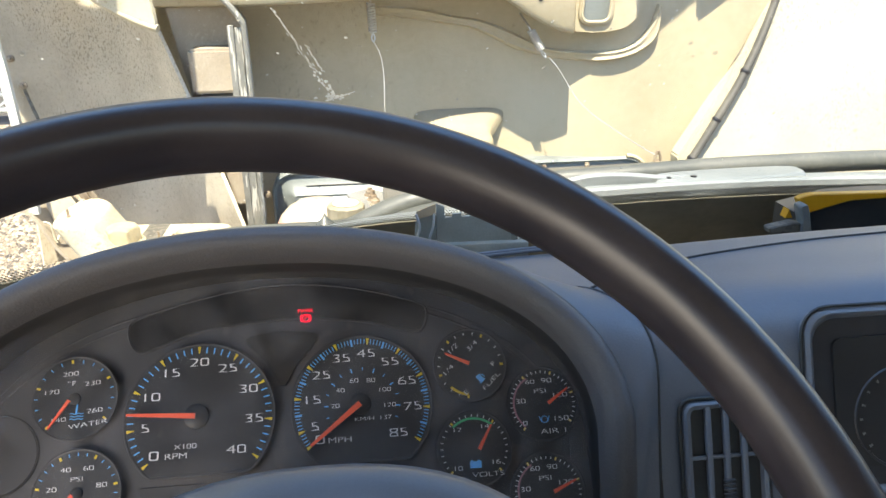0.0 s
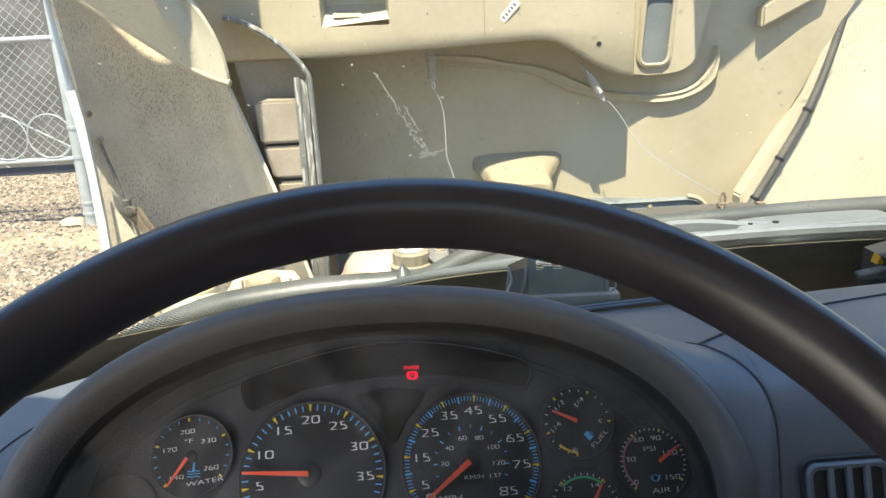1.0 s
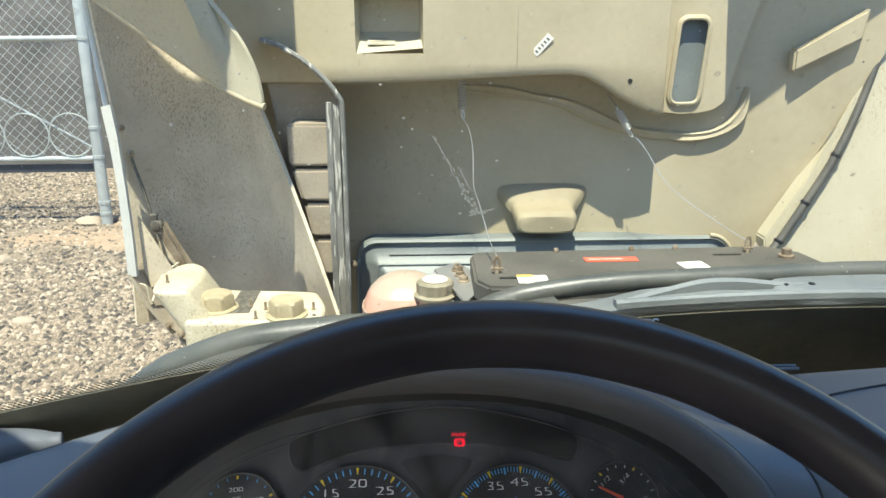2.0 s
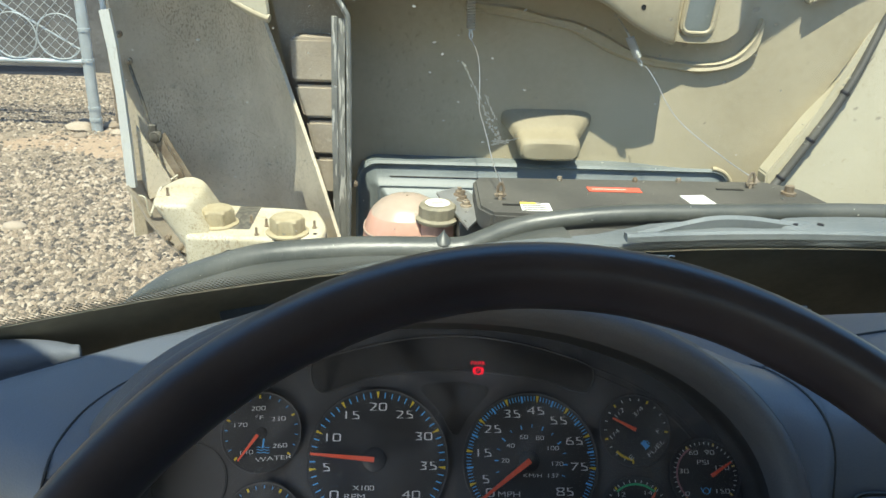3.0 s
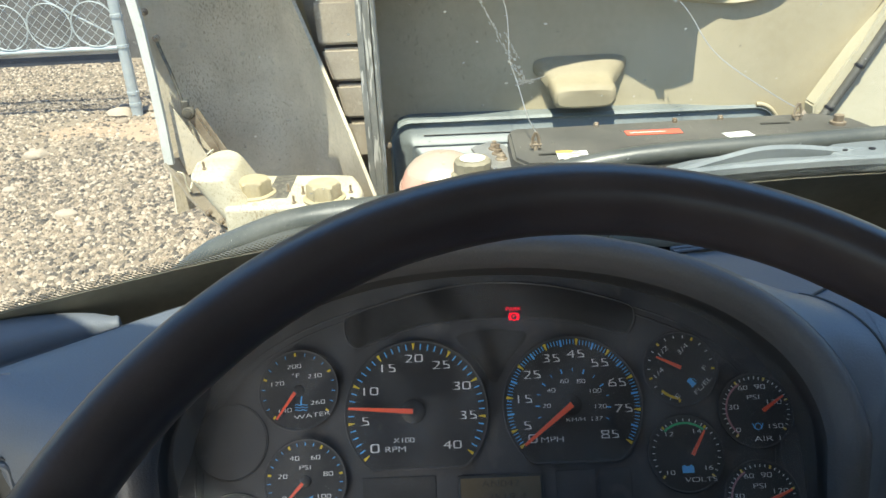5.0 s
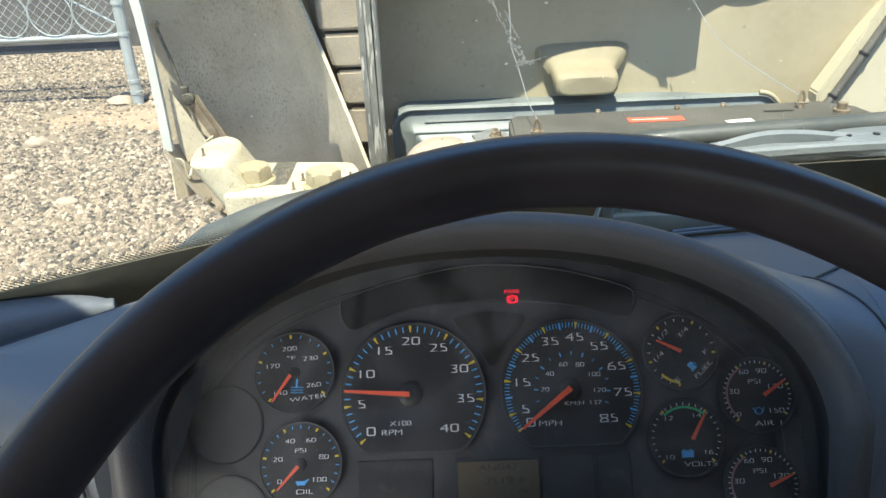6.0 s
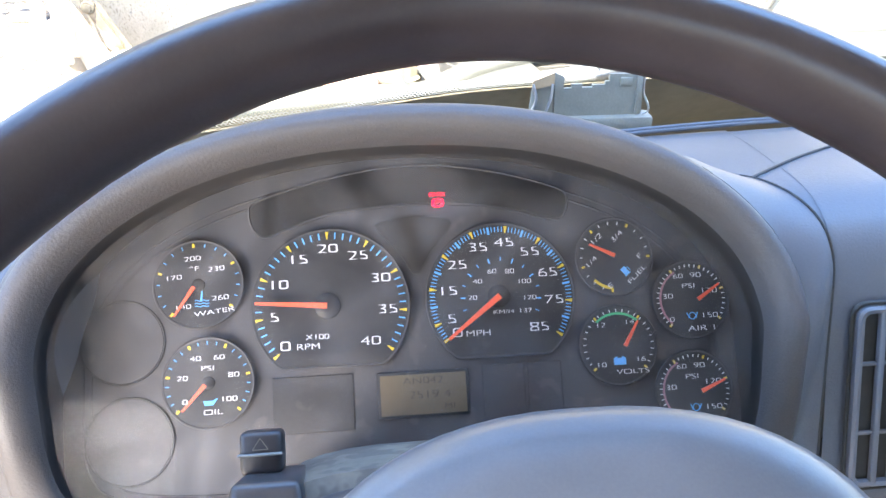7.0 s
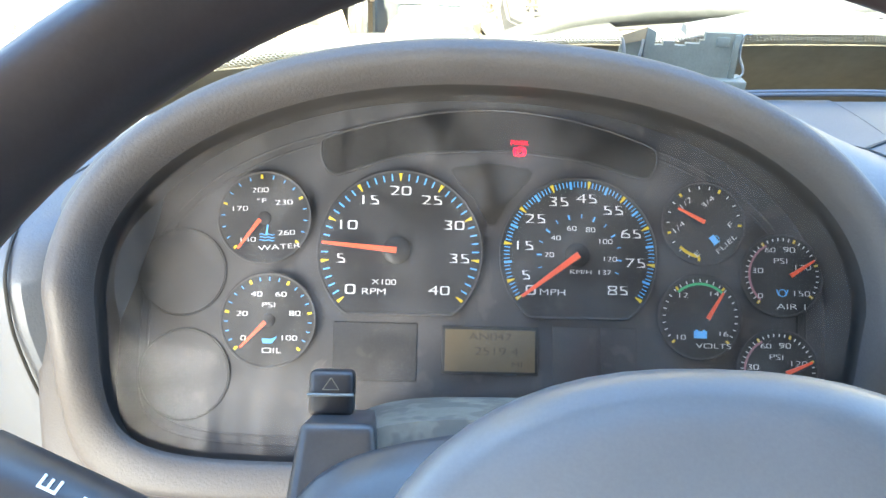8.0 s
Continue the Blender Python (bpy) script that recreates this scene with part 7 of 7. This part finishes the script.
    for r in (0.001, 0.35, 0.7, 1.0):
        rows.append([Vector((-2.5 + r * (0.8 + 0.3 * noise.noise((math.cos(a), math.sin(a), 1))) * math.cos(a), 5.8 + r * (0.45 + 0.25 * noise.noise((math.cos(a), math.sin(a), 5))) * math.sin(a), h(-2.5 + r * math.cos(a), 5.75 + r * math.sin(a)) + 0.014 * (1 - r) - 0.003)) for a in (2 * math.pi * k / 40 for k in range(40))])
    grid(bm, rows, close_u=True)
    tagged(part("bare_earth", bm, M_DIRT), "patch of bare orange earth by the gate post", "ground", kind="structure")
    for k, (x, y, s) in enumerate(((-2.86, 6.2, 0.09), (-2.62, 6.35, 0.07), (-2.9, 6.42, 0.06), (-2.5, 6.1, 0.05), (-2.75, 5.95, 0.045), (-3.1, 5.1, 0.07), (-2.35, 3.9, 0.05), (-2.95, 4.4, 0.04))):
        bm = bmesh.new()
        r = bmesh.ops.create_icosphere(bm, subdivisions=2, radius=s)
        for v in r["verts"]:
            v.co = Vector((x, y, h(x, y) + s * 0.25)) + Vector((v.co.x * 1.3, v.co.y, v.co.z * 0.6)) * (1 + 0.35 * noise.noise(v.co * 14 + Vector((k, 0, 0))))
        tagged(part("stone", bm, M_STONE, smooth=False), "pale broken stone lying on the gravel", "stone", group="larger stones")


def chain_mesh(bm, x0, x1, z0, z1, step, r, m):
    """Diagonal wires both ways, woven over and under."""
    w = z1 - z0
    d = step
    k = x0 - w
    while k < x1:
        for s in (1, -1):
            xa, za, xb, zb = (k, z0, k + w, z1) if s == 1 else (k + w, z0, k, z1)
            n = int(w / (d / 2))
            pts = []
            for i in range(n + 1):
                f = i / n
                x = xa + (xb - xa) * f
                if x0 <= x <= x1:
                    pts.append(m @ Vector((x, 0.004 * (1 if (i % 2) == (s > 0) else -1), za + (zb - za) * f)))
            if len(pts) > 1:
                tube(bm, pts, r, 4, caps=False)
        k += d


def build_fence():
    root = empty("gate", Matrix.Translation((-2.72, 6.2, 0.0)), "galvanised chain-link yard gate with pipe frame and wire rings", "gate")
    bm = bmesh.new()
    tube(bm, [(-5, 0, 0.572), (0.02, 0, 0.585)], 0.024, 12)
    part("bottom_rail", bm, M_FENCE, root)
    # plain dark strip just below the bottom rail
    bm = bmesh.new()
    prism(bm, [(-5.0, 0.45), (0.0, 0.465), (0.0, 0.535), (-5.0, 0.52)], 0.012, 0.03)
    part("lower_strip", bm, M_DARKSTRIP, root, "dark blue-grey strip under the bottom rail")
    bm = bmesh.new()
    tube(bm, [(-5, 0, 1.56), (0.02, 0, 1.58)], 0.024, 12)
    part("middle_rail", bm, M_FENCE, root)
    bm = bmesh.new()
    tube(bm, [(-2.2, 0.01, 1.98), (0.0, 0.01, 0.66)], 0.009, 8)
    part("brace_wire", bm, M_FENCE, root, "thin diagonal brace")
    for k in range(6):
        bm = bmesh.new()
        c = (-0.185 - k * 0.37, -0.02, 0.79)
        tube(bm, [(c[0] + 0.183 * math.cos(q), c[1], c[2] + 0.183 * math.sin(q)) for q in (2 * math.pi * j / 40 for j in range(40))], 0.006, 8, closed=True)
        part("ring", bm, M_FENCE, root, "welded wire ring")
    bm = bmesh.new()
    chain_mesh(bm, -3.2, -0.03, 0.58, 2.3, 0.085, 0.0024, Matrix.Identity(4))
    ob = part("chain_link", bm, M_FENCE, root)
    ob["kind"] = "stuff"
    post = empty("fence_post", Matrix.Translation((-2.71, 6.2, 0.0)), "round galvanised fence post with clamp bands", "post")
    bm = bmesh.new()
    lathe(bm, [(0.047, -0.1), (0.045, 0.9), (0.045, 2.6), (0.03, 2.64), (0.0001, 2.65)], 20)
    part("pipe", bm, M_FENCE, post)
    for z in (0.1, 0.2, 0.6, 0.85, 1.58):
        bm = bmesh.new()
        lathe(bm, [(0.046, z - 0.014), (0.052, z - 0.012), (0.052, z + 0.012), (0.046, z + 0.014)], 20)
        part("clamp_band", bm, M_FENCE, post)
    fence = empty("fence", Matrix.Translation((-2.6, 6.25, 0.0)) @ Matrix.Rotation(radians(38), 4, "Z"), "chain-link fence run leading away from the post", "fence")
    bm = bmesh.new()
    chain_mesh(bm, 0.02, 2.6, 0.06, 2.4, 0.085, 0.003, Matrix.Identity(4))
    ob = part("chain_link", bm, M_FENCE, fence)
    ob["kind"] = "stuff"
    bm = bmesh.new()
    tube(bm, [(0, 0, 2.42), (2.6, 0, 2.42)], 0.022, 10)
    part("top_rail", bm, M_FENCE, fence)
    for x in (0.05, 0.085):
        bm = bmesh.new()
        tube(bm, [(x, 0, 0.05), (x, 0, 2.4)], 0.009, 8)
        part("tension_bar", bm, M_RUST, fence, "rusty tension bar")
    # dark bank of rubble behind the gate
    bm = bmesh.new()
    rows = []
    for v in np.linspace(0, 1, 16):
        rows.append([Vector((x, 8.75 + 2.2 * v + 0.25 * noise.noise((x * 0.7, v * 3, 2)), -0.05 + 3.4 * v ** 0.8 + 0.3 * noise.noise((x * 1.1, v * 5, 9)) * min(1, v * 5))) for x in np.linspace(-14, 2.0, 60)])
    solid_skin(bm, rows, -0.05)
    tagged(part("rubble_bank", bm, M_BANK), "dark grey rubble bank behind the gate", "bank", kind="structure")


build_chassis()
build_cowl()
build_wiper()
build_hood()
build_grille_seal()
build_stays()
build_radiator()
build_tank()
build_fender(-1, M_LINER, "front fender of the raised hood with a mud-splashed wheel liner")
build_headlamp()
build_splash()
build_ground()
build_fence()
